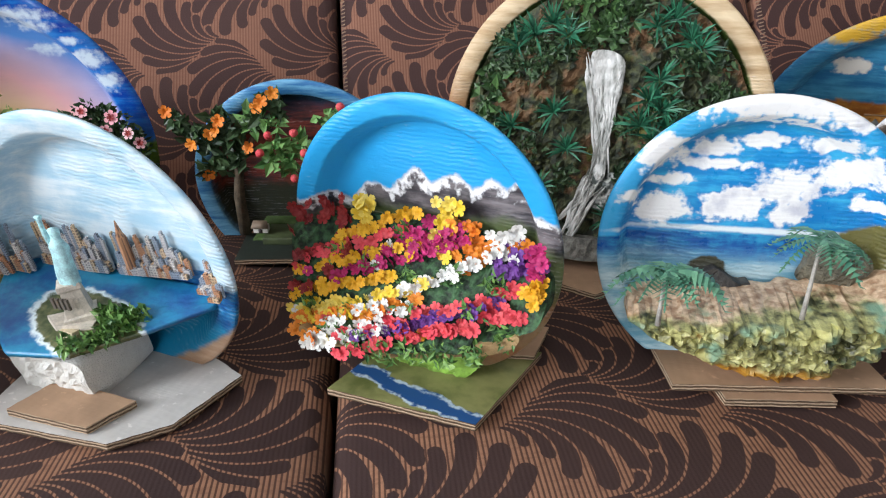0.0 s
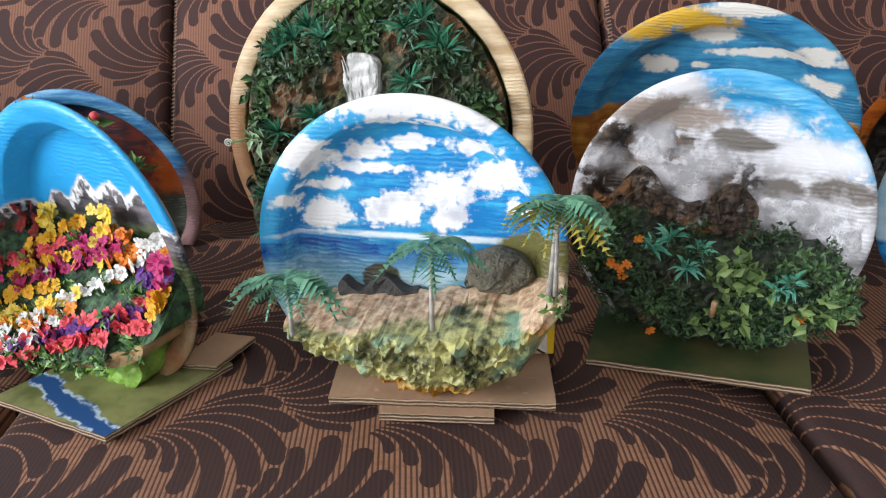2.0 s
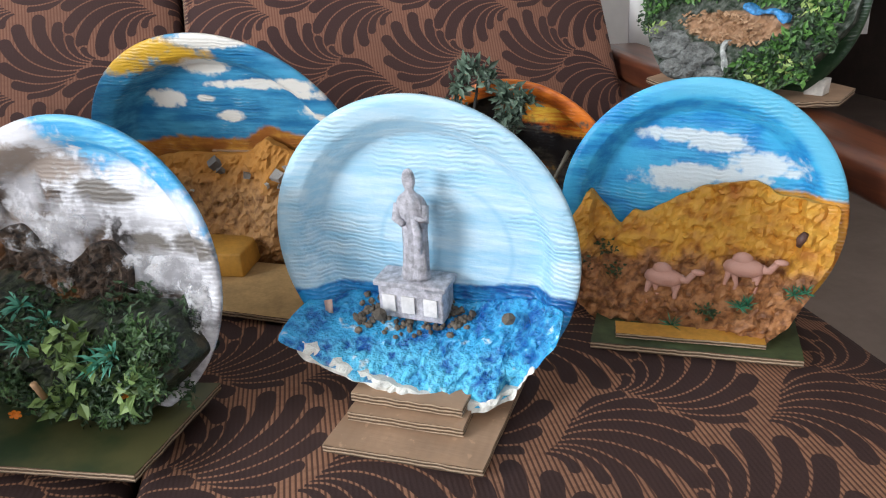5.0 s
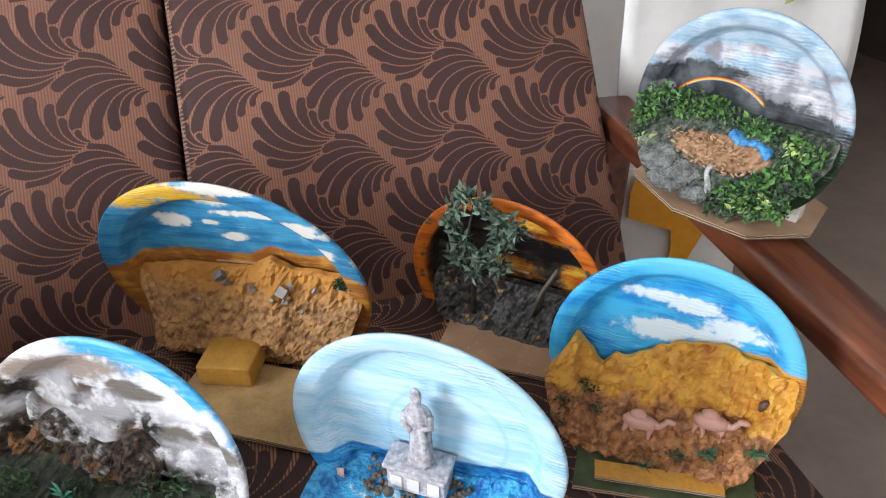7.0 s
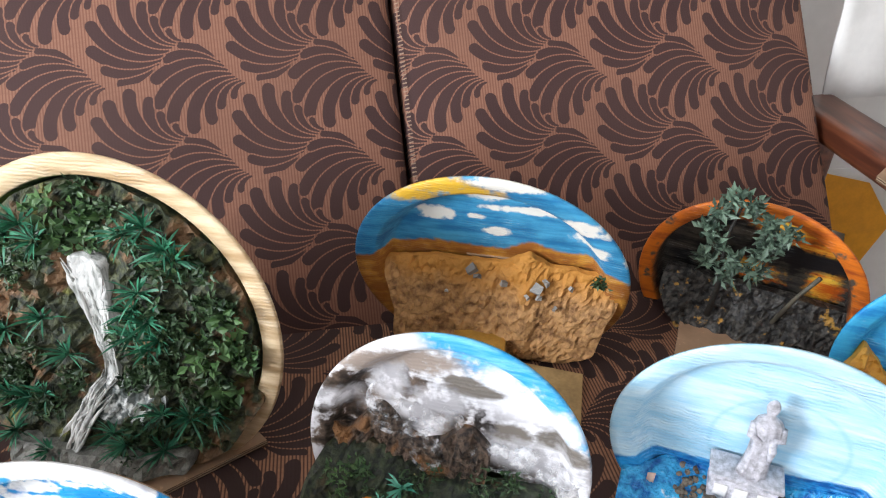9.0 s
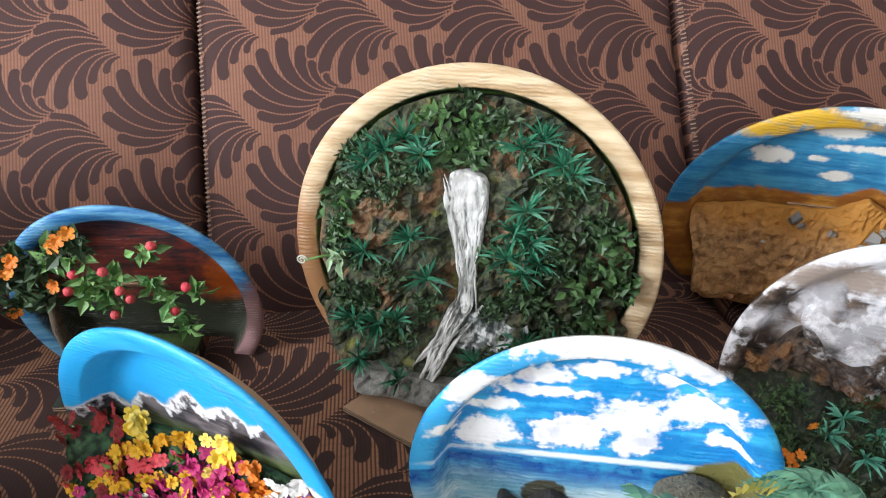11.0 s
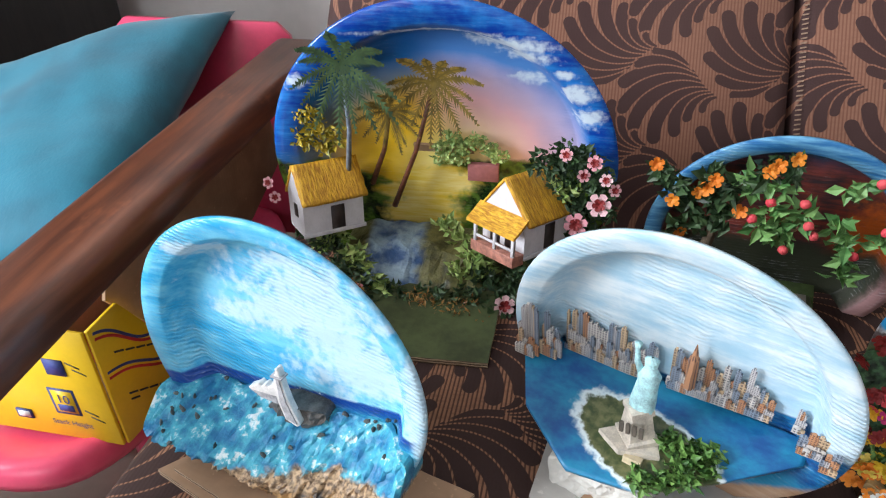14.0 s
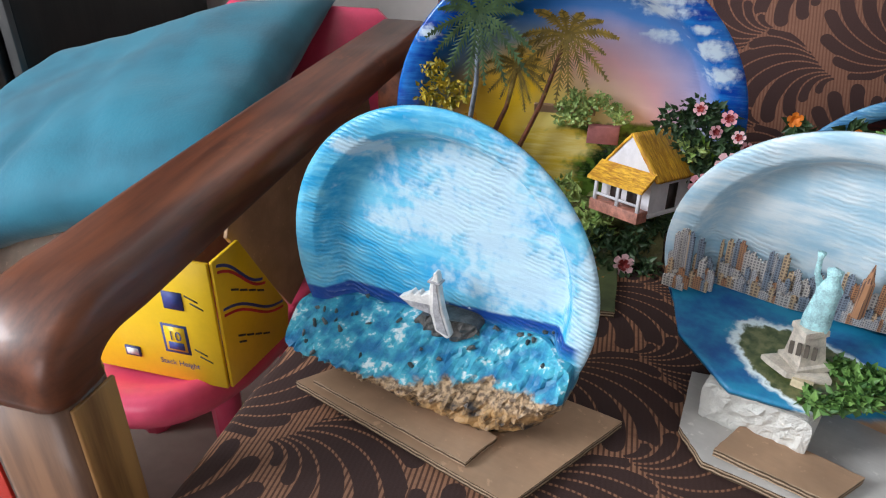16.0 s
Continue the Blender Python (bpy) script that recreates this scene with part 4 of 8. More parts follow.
    for cu, cv, ru, rv in ((-0.45, 0.38, 0.13, 0.18), (-0.08, 0.34, 0.22, 0.10), (-0.14, 0.05, 0.12, 0.18), (0.52, 0.03, 0.42, 0.12), (-0.3, 0.22, 0.24, 0.08), (0.78, -0.12, 0.16, 0.2)):
        part("cotton_wisp", relief(R, (cu - ru, cu + ru, cv - rv, cv + rv), lambda u, v: ((u - cu) / ru) ** 2 + ((v - cv) / rv) ** 2 < 1 and in_dish(u, v, 1.0), lambda u, v: (-0.001 if cu < 0.3 else -0.012) * (1 if in_dish(u, v, 0.78) else 0) + 0.005 * max(0, 1 - ((u - cu) / ru) ** 2 - ((v - cv) / rv) ** 2), 0.004, 0.003, 90, 0.004, cu), mw, root, "thin white cotton mist", m)
    top = lerp([(-0.9, -0.05), (-0.5, 0.02), (-0.1, -0.12), (0.3, -0.14), (0.7, -0.10), (0.9, -0.35)])
    bot = lerp([(-0.88, -0.35), (-0.6, -0.70), (-0.35, -0.90), (0.2, -0.92), (0.5, -0.80), (0.7, -0.6), (0.9, -0.42)])

    def depth(u, v):
        return bed(u, v) * 0.6 + 0.002 + 0.046 * math.sin(math.pi * max(0, min(1, (top(u) - v) / (top(u) - bot(u) + 0.08))) ** 0.75)
    gj = G("jungle_floor")
    n, n2 = gj.noise(gj.obj, 40, 4), gj.noise(gj.obj, 160, 4)
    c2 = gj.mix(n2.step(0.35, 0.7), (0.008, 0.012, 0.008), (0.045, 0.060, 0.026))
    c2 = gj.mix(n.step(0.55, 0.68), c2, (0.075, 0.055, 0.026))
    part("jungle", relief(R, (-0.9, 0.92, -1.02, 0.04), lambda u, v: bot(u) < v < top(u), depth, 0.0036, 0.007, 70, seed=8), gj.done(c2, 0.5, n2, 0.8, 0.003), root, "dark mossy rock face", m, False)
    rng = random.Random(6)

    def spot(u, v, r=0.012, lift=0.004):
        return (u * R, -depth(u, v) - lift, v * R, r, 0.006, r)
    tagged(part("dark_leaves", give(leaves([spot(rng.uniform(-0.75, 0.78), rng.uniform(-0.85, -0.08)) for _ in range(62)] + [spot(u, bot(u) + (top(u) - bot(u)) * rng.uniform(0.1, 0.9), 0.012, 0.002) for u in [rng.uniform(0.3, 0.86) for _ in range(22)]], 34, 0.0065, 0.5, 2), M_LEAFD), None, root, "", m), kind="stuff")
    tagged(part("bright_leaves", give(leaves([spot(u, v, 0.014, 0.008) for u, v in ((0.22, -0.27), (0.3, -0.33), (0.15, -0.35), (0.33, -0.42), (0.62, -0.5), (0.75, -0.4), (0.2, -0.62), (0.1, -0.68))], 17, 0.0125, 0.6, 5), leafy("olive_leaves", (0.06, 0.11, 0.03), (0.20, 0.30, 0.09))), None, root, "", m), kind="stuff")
    # shade among these leaves is put into a darker green
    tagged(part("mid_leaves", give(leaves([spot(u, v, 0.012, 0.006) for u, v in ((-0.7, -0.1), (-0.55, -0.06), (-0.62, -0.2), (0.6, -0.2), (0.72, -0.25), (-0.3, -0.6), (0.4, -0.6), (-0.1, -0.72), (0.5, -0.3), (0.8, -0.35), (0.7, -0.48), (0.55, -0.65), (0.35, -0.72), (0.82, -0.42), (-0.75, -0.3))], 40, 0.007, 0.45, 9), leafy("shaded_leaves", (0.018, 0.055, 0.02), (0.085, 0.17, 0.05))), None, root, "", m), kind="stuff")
    for k, (u, v) in enumerate(((-0.35, -0.22), (-0.05, -0.22), (-0.12, -0.32), (0.52, -0.33), (0.45, -0.38), (-0.25, -0.15))):
        part("teal_plant", give(tuft((u * R, -depth(u, v) - 0.006, v * R), 20, 0.017, 0.0026, k + 20), M_LEAFT), None, root, "teal plastic plant", m)
    for u, v in ((-0.55, -0.37), (-0.6, -0.33), (-0.5, -0.33), (-0.45, -0.16), (-0.3, -0.82), (0.6, -0.55), (-0.52, -0.42)):
        flower(root, m, "orange", Vector((u * R, -depth(u, v) - 0.010, v * R)), 0.0042, rng)
    part("twig", tube([(0.08 * R, -0.047, -0.60 * R), (0.085 * R, -0.055, -0.48 * R)], 0.0022, 6), plain("pale_twig", (0.50, 0.30, 0.16)), root, "cut pale twig", m)
    gcd = G("green_card")
    n = gcd.noise(gcd.obj, 18, 4)
    base_card(root, [(0.407, 0.416), (0.557, 0.363), (0.602, 0.452), (0.440, 0.500)], gcd.done(gcd.mix(n.step(0.35, 0.65), (0.020, 0.045, 0.014), (0.10, 0.095, 0.035)), 0.5, n, 0.2, 0.001), "card painted dark green")


# ---- the sea statue plate ----
def statue_plate():
    g = art("paint_pale_sky", PLATES["statue"][3])
    c = g.mix((g.v + g.w1 * 0.6).step(-0.4, 1.0), (0.30, 0.56, 0.74), (0.38, 0.64, 0.80))
    c = g.mix((g.brush).step(0.35, 0.7) * 0.6, c, (0.70, 0.82, 0.88))
    ring = ((g.u - 0.12) * (g.u - 0.12) + (g.v + 0.02) * (g.v + 0.02)).sqrt()
    c = g.mix((ring - 0.44).abs().step(0.03, 0.0) * 0.5, c, (0.26, 0.52, 0.70))
    sea = below(g, [(-1.1, -0.36), (-0.2, -0.32), (0.9, -0.16), (1.1, -0.15)], 0.04, 0.015)
    c = g.mix(sea, c, g.mix((g.brush + g.w2 + g.v * -1.2 - 0.35).step(0.3, 0.75), (0.006, 0.075, 0.26), (0.02, 0.28, 0.62)))
    root, m, R = plate_thing("statue", "plate with a pale statue on a rocky islet in blue sea", -0.74, painted(g, c, 0.35, 0.02, 0.8), slope=0.16, rim=0.12)
    mg = plain("silver_grey_paint", (0.56, 0.55, 0.60), 0.45, 0.45, 170, 0.9, dist=0.002)
    body = bmesh.new()
    prof = [(0.0, 0.0), (0.0098, 0.0), (0.0094, 0.003), (0.0086, 0.012), (0.0080, 0.024), (0.0078, 0.036), (0.0086, 0.044), (0.0094, 0.050), (0.0092, 0.056), (0.0080, 0.0605), (0.0040, 0.0640), (0.0027, 0.0660), (0.0034, 0.0685), (0.0041, 0.0715), (0.0042, 0.0745), (0.0036, 0.0775), (0.0026, 0.0795), (0.0016, 0.0805), (0.0, 0.0810)]
    prev = None
    for r, z in prof:
        # folds run down the robe, the head turns a little
        lean = 0.0012 * math.sin(z * 60)
        fold = 0.22 if z < 0.058 else 0.05
        ring = [body.verts.new((r * math.cos(2 * math.pi * k / 28) * (1 + fold * 0.5 * math.sin(k * 2.7 + z * 40)) + lean, r * 0.75 * math.sin(2 * math.pi * k / 28) * (1 + fold * math.sin(k * 3.9 - z * 30)), z)) for k in range(28)]
        if prev:
            for k in range(28):
                body.faces.new((prev[k], prev[(k + 1) % 28], ring[(k + 1) % 28], ring[k]))
        prev = ring
    for pth, rad in (([(-0.0085, -0.001, 0.056), (-0.0088, -0.005, 0.046), (-0.003, -0.0088, 0.044)], [0.003, 0.0032, 0.0022]), ([(0.0085, -0.001, 0.056), (0.0094, -0.004, 0.046), (0.004, -0.0085, 0.049)], [0.003, 0.0034, 0.0022]), ([(0.0035, -0.0085, 0.049), (0.006, -0.0075, 0.036), (0.0065, -0.007, 0.022)], [0.0022, 0.003, 0.001])):
        limb = tube(pth, rad, 8)
        tmp = bpy.data.meshes.new("limb")
        limb.to_mesh(tmp)
        limb.free()
        body.from_mesh(tmp)
    bmesh.ops.recalc_face_normals(body, faces=body.faces)
    part("statue", body, mg, root, "robed pale grey statue", m @ pose(-0.02 * R, 0.001, -0.145 * R) @ Matrix.Diagonal((1.12, 1.0, 1.0, 1)))
    ped = part("pedestal", box(-0.20 * R, 0.235 * R, -0.004, 0.020, 0, 0.225 * R, 0.0012), mg, root, "square grey pedestal", m @ pose(-0.055 * R, -0.004, -0.42 * R))
    part("cornice", box(-0.225 * R, 0.26 * R, -0.006, 0.0205, 0.225 * R, 0.262 * R, 0.001), mg, ped)
    for dx in (-0.13, 0.0, 0.15):
        part("panel", box((dx - 0.04) * R, (dx + 0.05) * R, -0.0055, -0.0041, 0.05 * R, 0.17 * R, 0.0003), plain("pale_panel", (0.72, 0.71, 0.71)), ped)
    top = lerp([(-0.85, -0.42), (-0.3, -0.40), (0.3, -0.36), (0.9, -0.22)])
    bot = lerp([(-0.85, -0.5), (-0.5, -0.62), (0.0, -0.74), (0.4, -0.80), (0.68, -0.74), (0.74, -0.60), (0.9, -0.4)])

    def depth(u, v):
        s = max(0, min(1, (top(u) - v) / (top(u) - bot(u))))
        return bed(u, v) * (1 - min(1, s * 1.4)) + 0.002 + (0.052 - 0.02 * max(0, u)) * s ** 1.2 * (0.9 if u < 0.6 else 0.6)
    gs = G("thick_sea_paint")
    x, y, z = gs.xyz(gs.obj)
    n, n2 = gs.noise(gs.obj, 60, 5), gs.noise(gs.obj, 200, 4)
    c2 = gs.mix((n + n2 * 0.4).step(0.5, 0.85), (0.003, 0.10, 0.40), (0.05, 0.46, 0.82))
    c2 = gs.mix((z / R + n * 0.2).step(-0.42, -0.50) * (n2 + n).step(0.75, 1.15), c2, (0.12, 0.62, 0.90))
    c2 = gs.mix((n2 * 0.4 + n).step(0.82, 0.98), c2, (0.70, 0.83, 0.88))
    f = (z / R + x / R * 0.22 + n * 0.1).step(-0.66, -0.73)
    c2 = gs.mix(f, c2, (0.74, 0.70, 0.58))
    part("sea", relief(R, (-0.86, 0.92, -0.82, -0.2), lambda u, v: bot(u) < v < top(u) and in_dish(u, v, 1.02), depth, 0.0032, 0.0055, 95, seed=11), gs.done(c2, 0.2, n2 + n, 1.0, 0.006, coat=0.4), root, "thick glossy turquoise waves with a white foam edge", m, False)
    part("foam_edge", relief(R, (-0.72, 0.80, -0.84, -0.4), lambda u, v: bot(u) - 0.03 < v < bot(u) + 0.035 + 0.03 * noise.noise((u * 11, 1, 0)), lambda u, v: depth(u, max(v, bot(u) + 0.01)) + 0.002, 0.003, 0.005, 120, 0.0, 15), plain("foam_cream", (0.74, 0.74, 0.68), 0.4, 0.2, 120, 0.8), root, "crumpled cream foam edge", m, False)
    rng = random.Random(12)
    mrock = varied("brown_pebbles", (0.055, 0.045, 0.035), (0.24, 0.20, 0.15), 0.7)
    peb = bmesh.new()
    bmesh.ops.create_icosphere(peb, subdivisions=1, radius=1)
    for v in peb.verts:
        v.co *= 1 + 0.3 * noise.noise(v.co * 2)
    peb = mesh_of("pebble", peb, mrock, False)
    for _ in range(170):
        t = rng.random()
        u, v = -0.46 + 0.76 * t + rng.gauss(0, 0.02), -0.47 + rng.gauss(0, 0.035) + 0.05 * t
        s = rng.uniform(0.0012, 0.0028)
        part("pebble", peb, None, root, "", m @ Matrix.LocRotScale((u * R, -depth(u, v) - 0.001 - rng.random() * 0.004, v * R), Euler((rng.random() * 6, rng.random() * 6, 0)), (s * 1.3, s, s)))
    part("boulder", peb, None, root, "", m @ Matrix.LocRotScale((0.59 * R, -0.004, -0.33 * R), None, (0.0055, 0.005, 0.005)))
    part("pale_rock", peb, None, root, "", m @ Matrix.LocRotScale((-0.22 * R, -0.016, -0.37 * R), None, (0.006, 0.004, 0.006)))
    sail = slab([(-0.003, 0), (0.003, 0), (0.0035, 0.012), (-0.003, 0.010)], 0, 0.001)
    part("sail", sail, plain("peach_card", (0.72, 0.52, 0.42)), root, "tiny peach sail", m @ pose(-0.64 * R, -0.006, -0.47 * R, 90))
    base_card(root, [(0.675, 0.362), (0.772, 0.313), (0.837, 0.412), (0.738, 0.459)], M_CARD, "bare brown corrugated card")
    for k, sh in enumerate((0.010, 0.020)):
        base_card(root, [(0.690 + sh * 0.4, 0.372 + sh), (0.765 + sh * 0.2, 0.334 + sh), (0.80, 0.40), (0.73, 0.44)], M_CARD, "torn smaller card layer", 0.009 + 0.008 * k, 0.016 + 0.008 * k, "card_layer")


# ---- the camel plate ----
def camel_plate():
    g = art("paint_desert_sky", PLATES["camel"][3])
    c = g.mix((g.brush + g.w1).step(0.25, 0.7), (0.012, 0.24, 0.62), (0.06, 0.48, 0.82))
    c = g.mix(((g.u * g.u + g.v * g.v).sqrt()).step(0.84, 0.9) * (g.u + g.v).step(0.2, 0.9), c, (0.12, 0.50, 0.74))
    c = g.mix(daubs(g, [(0.1, 0.52, 0.2, 0.06), (-0.1, 0.56, 0.3, 0.05), (0.42, 0.38, 0.24, 0.09), (-0.1, 0.24, 0.34, 0.10), (0.2, 0.28, 0.3, 0.06)], 0.3), c, (0.72, 0.84, 0.90))
    c = g.mix(below(g, [(-1.1, -0.3), (-0.9, -0.2), (-0.5, -0.2), (0.4, 0.2), (0.75, 0.22), (1.1, 0.22)], 0.06), c, g.mix((g.w1 * 2 + 0.5).step(0.2, 0.8), (0.48, 0.17, 0.02), (0.66, 0.33, 0.045)))
    root, m, R = plate_thing("camel", "plate with ochre modelled dunes and two little camels", -0.84, painted(g, c, 0.4, 0.0, 0.7), slope=0.13)
    top = lerp([(-1.0, -0.30), (-0.9, -0.15), (-0.78, 0.12), (-0.66, 0.0), (-0.53, -0.17), (-0.44, -0.02), (-0.36, -0.04), (-0.2, 0.06), (0.06, 0.21), (0.2, 0.24), (0.39, 0.29), (0.55, 0.2), (0.75, 0.20), (0.92, 0.18)])
    bot = lerp([(-1.0, -0.35), (-0.8, -0.7), (-0.7, -0.93), (0.1, -0.95), (0.55, -0.86), (0.75, -0.58), (0.92, -0.2)])

    def depth(u, v):
        return (-0.013 if in_dish(u, v, 0.74) else 0.0) + 0.040 * max(0, min(1, (0.12 - v) / 0.75)) - (0.008 if v < -0.85 else 0)
    gs = G("ochre_clay")
    x, y, z = gs.xyz(gs.obj)
    n, n2 = gs.noise(gs.obj, 40, 5), gs.noise(gs.obj, 150, 4)
    hi = gs.mix((n + n2 * 0.4).step(0.4, 0.85), (0.40, 0.135, 0.02), (0.68, 0.36, 0.05))
    lo = gs.mix((n2 + n * 0.3).step(0.45, 0.8), (0.15, 0.055, 0.018), (0.44, 0.20, 0.075))
    c2 = gs.mix((z / R + n * 0.5).step(0.02, -0.12), hi, lo)
    c2 = gs.mix((z / R + n * 0.1).step(-0.80, -0.86), c2, (0.62, 0.29, 0.02))
    part("dune", relief(R, (-1.0, 0.94, -0.96, 0.32), lambda u, v: bot(u) < v < top(u) and in_dish(u, v, 1.0), depth, 0.0029, 0.0060, 105, seed=14), gs.done(c2, 0.6, n2, 0.7, 0.002), root, "ochre and brown clay dunes", m, False)
    mc = plain("pinkish_camel_paint", (0.60, 0.33, 0.26), 0.5, 0.25, 200, 0.3)

    def camel(u, v, s, head):
        bm = bmesh.new()
        for c0, r in (((0, 0, 0), (1.25, 0.6, 0.62)), ((-0.15, 0, 0.5), (0.62, 0.42, 0.48)), ((1.95 * head, 0, 0.62), (0.42, 0.26, 0.2))):
            q = bmesh.ops.create_icosphere(bm, subdivisions=2, radius=1)
            for w in q["verts"]:
                w.co = Vector((w.co.x * r[0] + c0[0], w.co.y * r[1] + c0[1], w.co.z * r[2] + c0[2]))
        at = m @ Matrix.LocRotScale((u * R, -depth(u, v) - 0.006, v * R), None, (s, s, s))
        b = part("camel", bm, mc, root, "small pink-brown camel figure", at)
        part("neck", tube([(1.0 * head, 0, 0.05), (1.4 * head, 0, 0.0), (1.75 * head, 0, 0.55)], [0.34, 0.24, 0.2], 6), mc, b)
        for lx, k in ((-0.8, -0.15), (-0.55, 0.25), (0.6, 0.2), (0.85, -0.1)):
            part("leg", tube([(lx, 0, -0.3), (lx + k, 0, -1.1), (lx + k * 0.6, 0, -1.9)], [0.25, 0.14, 0.11], 6), mc, b)
    camel(-0.13, -0.44, 0.0135, 1)
    camel(0.40, -0.30, 0.0135, 1)
    peb = plain("dark_figure_paint", (0.10, 0.05, 0.04), 0.6, 0.4, 200)
    part("figure", tube([(0, 0, -0.006), (0.001, -0.001, 0.0), (0.003, -0.002, 0.006)], [0.0022, 0.0042, 0.0025], 7), peb, root, "tiny dark pack animal", m @ pose(0.72 * R, -0.008, -0.06 * R))
    for k, (u, v) in enumerate(((0.73, -0.40), (0.80, -0.38), (0.41, -0.57), (0.46, -0.55), (-0.02, -0.74))):
        part("grass_tuft", give(tuft((u * R, -depth(u, v) - 0.003, v * R), 22, 0.012, 0.0011, 60 + k, 0.1), M_FERN), None, root, "small green grass tuft", m)
    tagged(part("scrub", give(leaves([(u * R, -depth(u, v) - 0.002, v * R, 0.012, 0.002, 0.008) for u, v in ((-0.75, -0.4), (-0.6, -0.3), (-0.5, -0.45), (-0.8, -0.55), (0.2, -0.62))], 26, 0.005, 0.5, 31), M_LEAFD), None, root, "", m), kind="stuff")
    base_card(root, [(0.896, 0.432), (1.041, 0.364), (1.086, 0.436), (0.935, 0.500)], M_CARDG, "card painted dull green")
    base_card(root, [(0.918, 0.432), (1.022, 0.384), (1.03, 0.40), (0.926, 0.45)], plain("orange_card", (0.55, 0.27, 0.04)), "orange-painted card strip", 0.009, 0.013, "card_strip")


# ---- the lighthouse rock plate ----
def boat_plate():
    g = art("paint_bright_sea", PLATES["boat"][3])
    c = g.mix((g.brush + g.w1 * 0.7).step(0.3, 0.72), (0.02, 0.36, 0.68), (0.18, 0.58, 0.80))
    c = g.mix(daubs(g, [(0.3, 0.6, 0.42, 0.22), (0.15, 0.32, 0.5, 0.2), (-0.38, 0.22, 0.14, 0.09), (0.5, 0.1, 0.4, 0.3), (-0.5, 0.68, 0.16, 0.06), (0.95, 0.1, 0.1, 0.5)], 0.6, 2.0) * 0.68, c, (0.72, 0.85, 0.90))
    c = g.mix(((g.u * g.u + g.v * g.v).sqrt() - 0.83).abs().step(0.035, 0.0) * (g.u).step(-0.1, 0.5) * 0.7, c, (0.02, 0.42, 0.70))
    sea = below(g, [(-1.1, -0.34), (-0.3, -0.30), (0.76, -0.18), (0.9, -0.18), (1.1, -0.1)], 0.02, 0.012) * (g.u).step(0.95, 0.88)
    deep = g.mix((g.v - g.u * 0.12 + g.w2 * 0.1).step(-0.42, -0.30), g.mix((g.w2 * 2 + g.brush).step(0.3, 0.8), (0.01, 0.22, 0.42), (0.08, 0.50, 0.62)), (0.008, 0.06, 0.30))
    c = g.mix(sea, c, deep)
    c = g.mix(sea * (g.w2 * 2 + g.w1).step(0.42, 0.55), c, (0.75, 0.86, 0.88))
    root, m, R = plate_thing("boat", "plate with a painted bright sea and a white lighthouse rock", -0.86, painted(g, c, 0.32, 0.22, 0.8), rim=0.12, slope=0.12)
    top = lerp([(-0.95, -0.42), (-0.5, -0.40), (0.0, -0.35), (0.5, -0.30), (0.9, -0.24)])
    bot = lerp([(-0.95, -0.66), (-0.5, -0.70), (-0.15, -0.72), (0.1, -0.78), (0.45, -0.86), (0.75, -0.72), (0.9, -0.5)])

    def depth(u, v):
        s = max(0, min(1, (top(u) - v) / (top(u) - bot(u))))
        return bed(u, v) * (1 - min(1, s * 1.8)) + 0.001 + (0.036 - 0.016 * max(0, u)) * min(1, s * 1.6) - 0.010 * max(0, s - 0.75) * 4
    gs = G("shore_gravel")
    x, y, z = gs.xyz(gs.obj)
    n, n2 = gs.noise(gs.obj, 70, 4), gs.noise(gs.obj, 320, 3)
    k = (z / R - x / R * 0.14 + n * 0.16)
    sea2 = gs.mix(n.step(0.35, 0.65), (0.012, 0.17, 0.36), (0.07, 0.46, 0.58))
    sea2 = gs.mix((n2 * 0.4 + n).step(0.78, 0.9), sea2, (0.78, 0.86, 0.86))
    grav = gs.mix(n2.step(0.35, 0.65), (0.11, 0.065, 0.035), (0.56, 0.38, 0.22))
    rocky = gs.mix((n + n2 * 0.4).step(0.55, 0.85), (0.030, 0.026, 0.028), (0.52, 0.31, 0.13))
    c2 = gs.mix(k.step(-0.48, -0.51), sea2, gs.mix(k.step(-0.55, -0.60), grav, rocky))
    part("shore", relief(R, (-0.97, 0.92, -0.88, -0.28), lambda u, v: bot(u) < v < top(u) and in_dish(u, v, 1.06), depth, 0.0027, 0.0042, 140, seed=17), gs.done(c2, 0.45, n2, 0.6, 0.0015), root, "sea edge with gravel shore and rocks", m, False)
    mw = plain("off_white_card", (0.74, 0.72, 0.70), 0.5, 0.2, 120, 0.3)
    mg = plain("grey_card", (0.40, 0.39, 0.41), 0.5, 0.45, 140, 0.5)
    tower = part("lighthouse", slab([(-0.003, 0.024), (-0.0012, 0.026), (-0.0012, 0.030), (0.001, 0.0315), (0.0026, 0.0285), (0.003, 0.024), (0.0042, 0.014), (0.007, 0.002), (0.0135, -0.016), (0.0105, -0.019), (0.001, -0.015), (-0.0025, -0.003), (-0.0042, 0.008), (-0.004, 0.018)], 0, 0.006, 0.0007), mw, root, "pointed white lighthouse tower", m @ pose(0.04 * R, 0.004, -0.22 * R, 90), False)
    # the tower's shaded side is put on as a grey overlay
    part("shaded_face", slab([(-0.0005, 0.022), (0.0018, 0.022), (0.005, 0.002), (0.0115, -0.0155), (0.003, -0.0135), (-0.0005, 0.002)], 0.006, 0.0068, 0.0002), mg, tower, "grey shaded face", None, False)
    part("gallery", box(-0.0048, 0.0046, 0.0225, 0.0240, -0.0006, 0.0072, 0.0003), mg, tower)
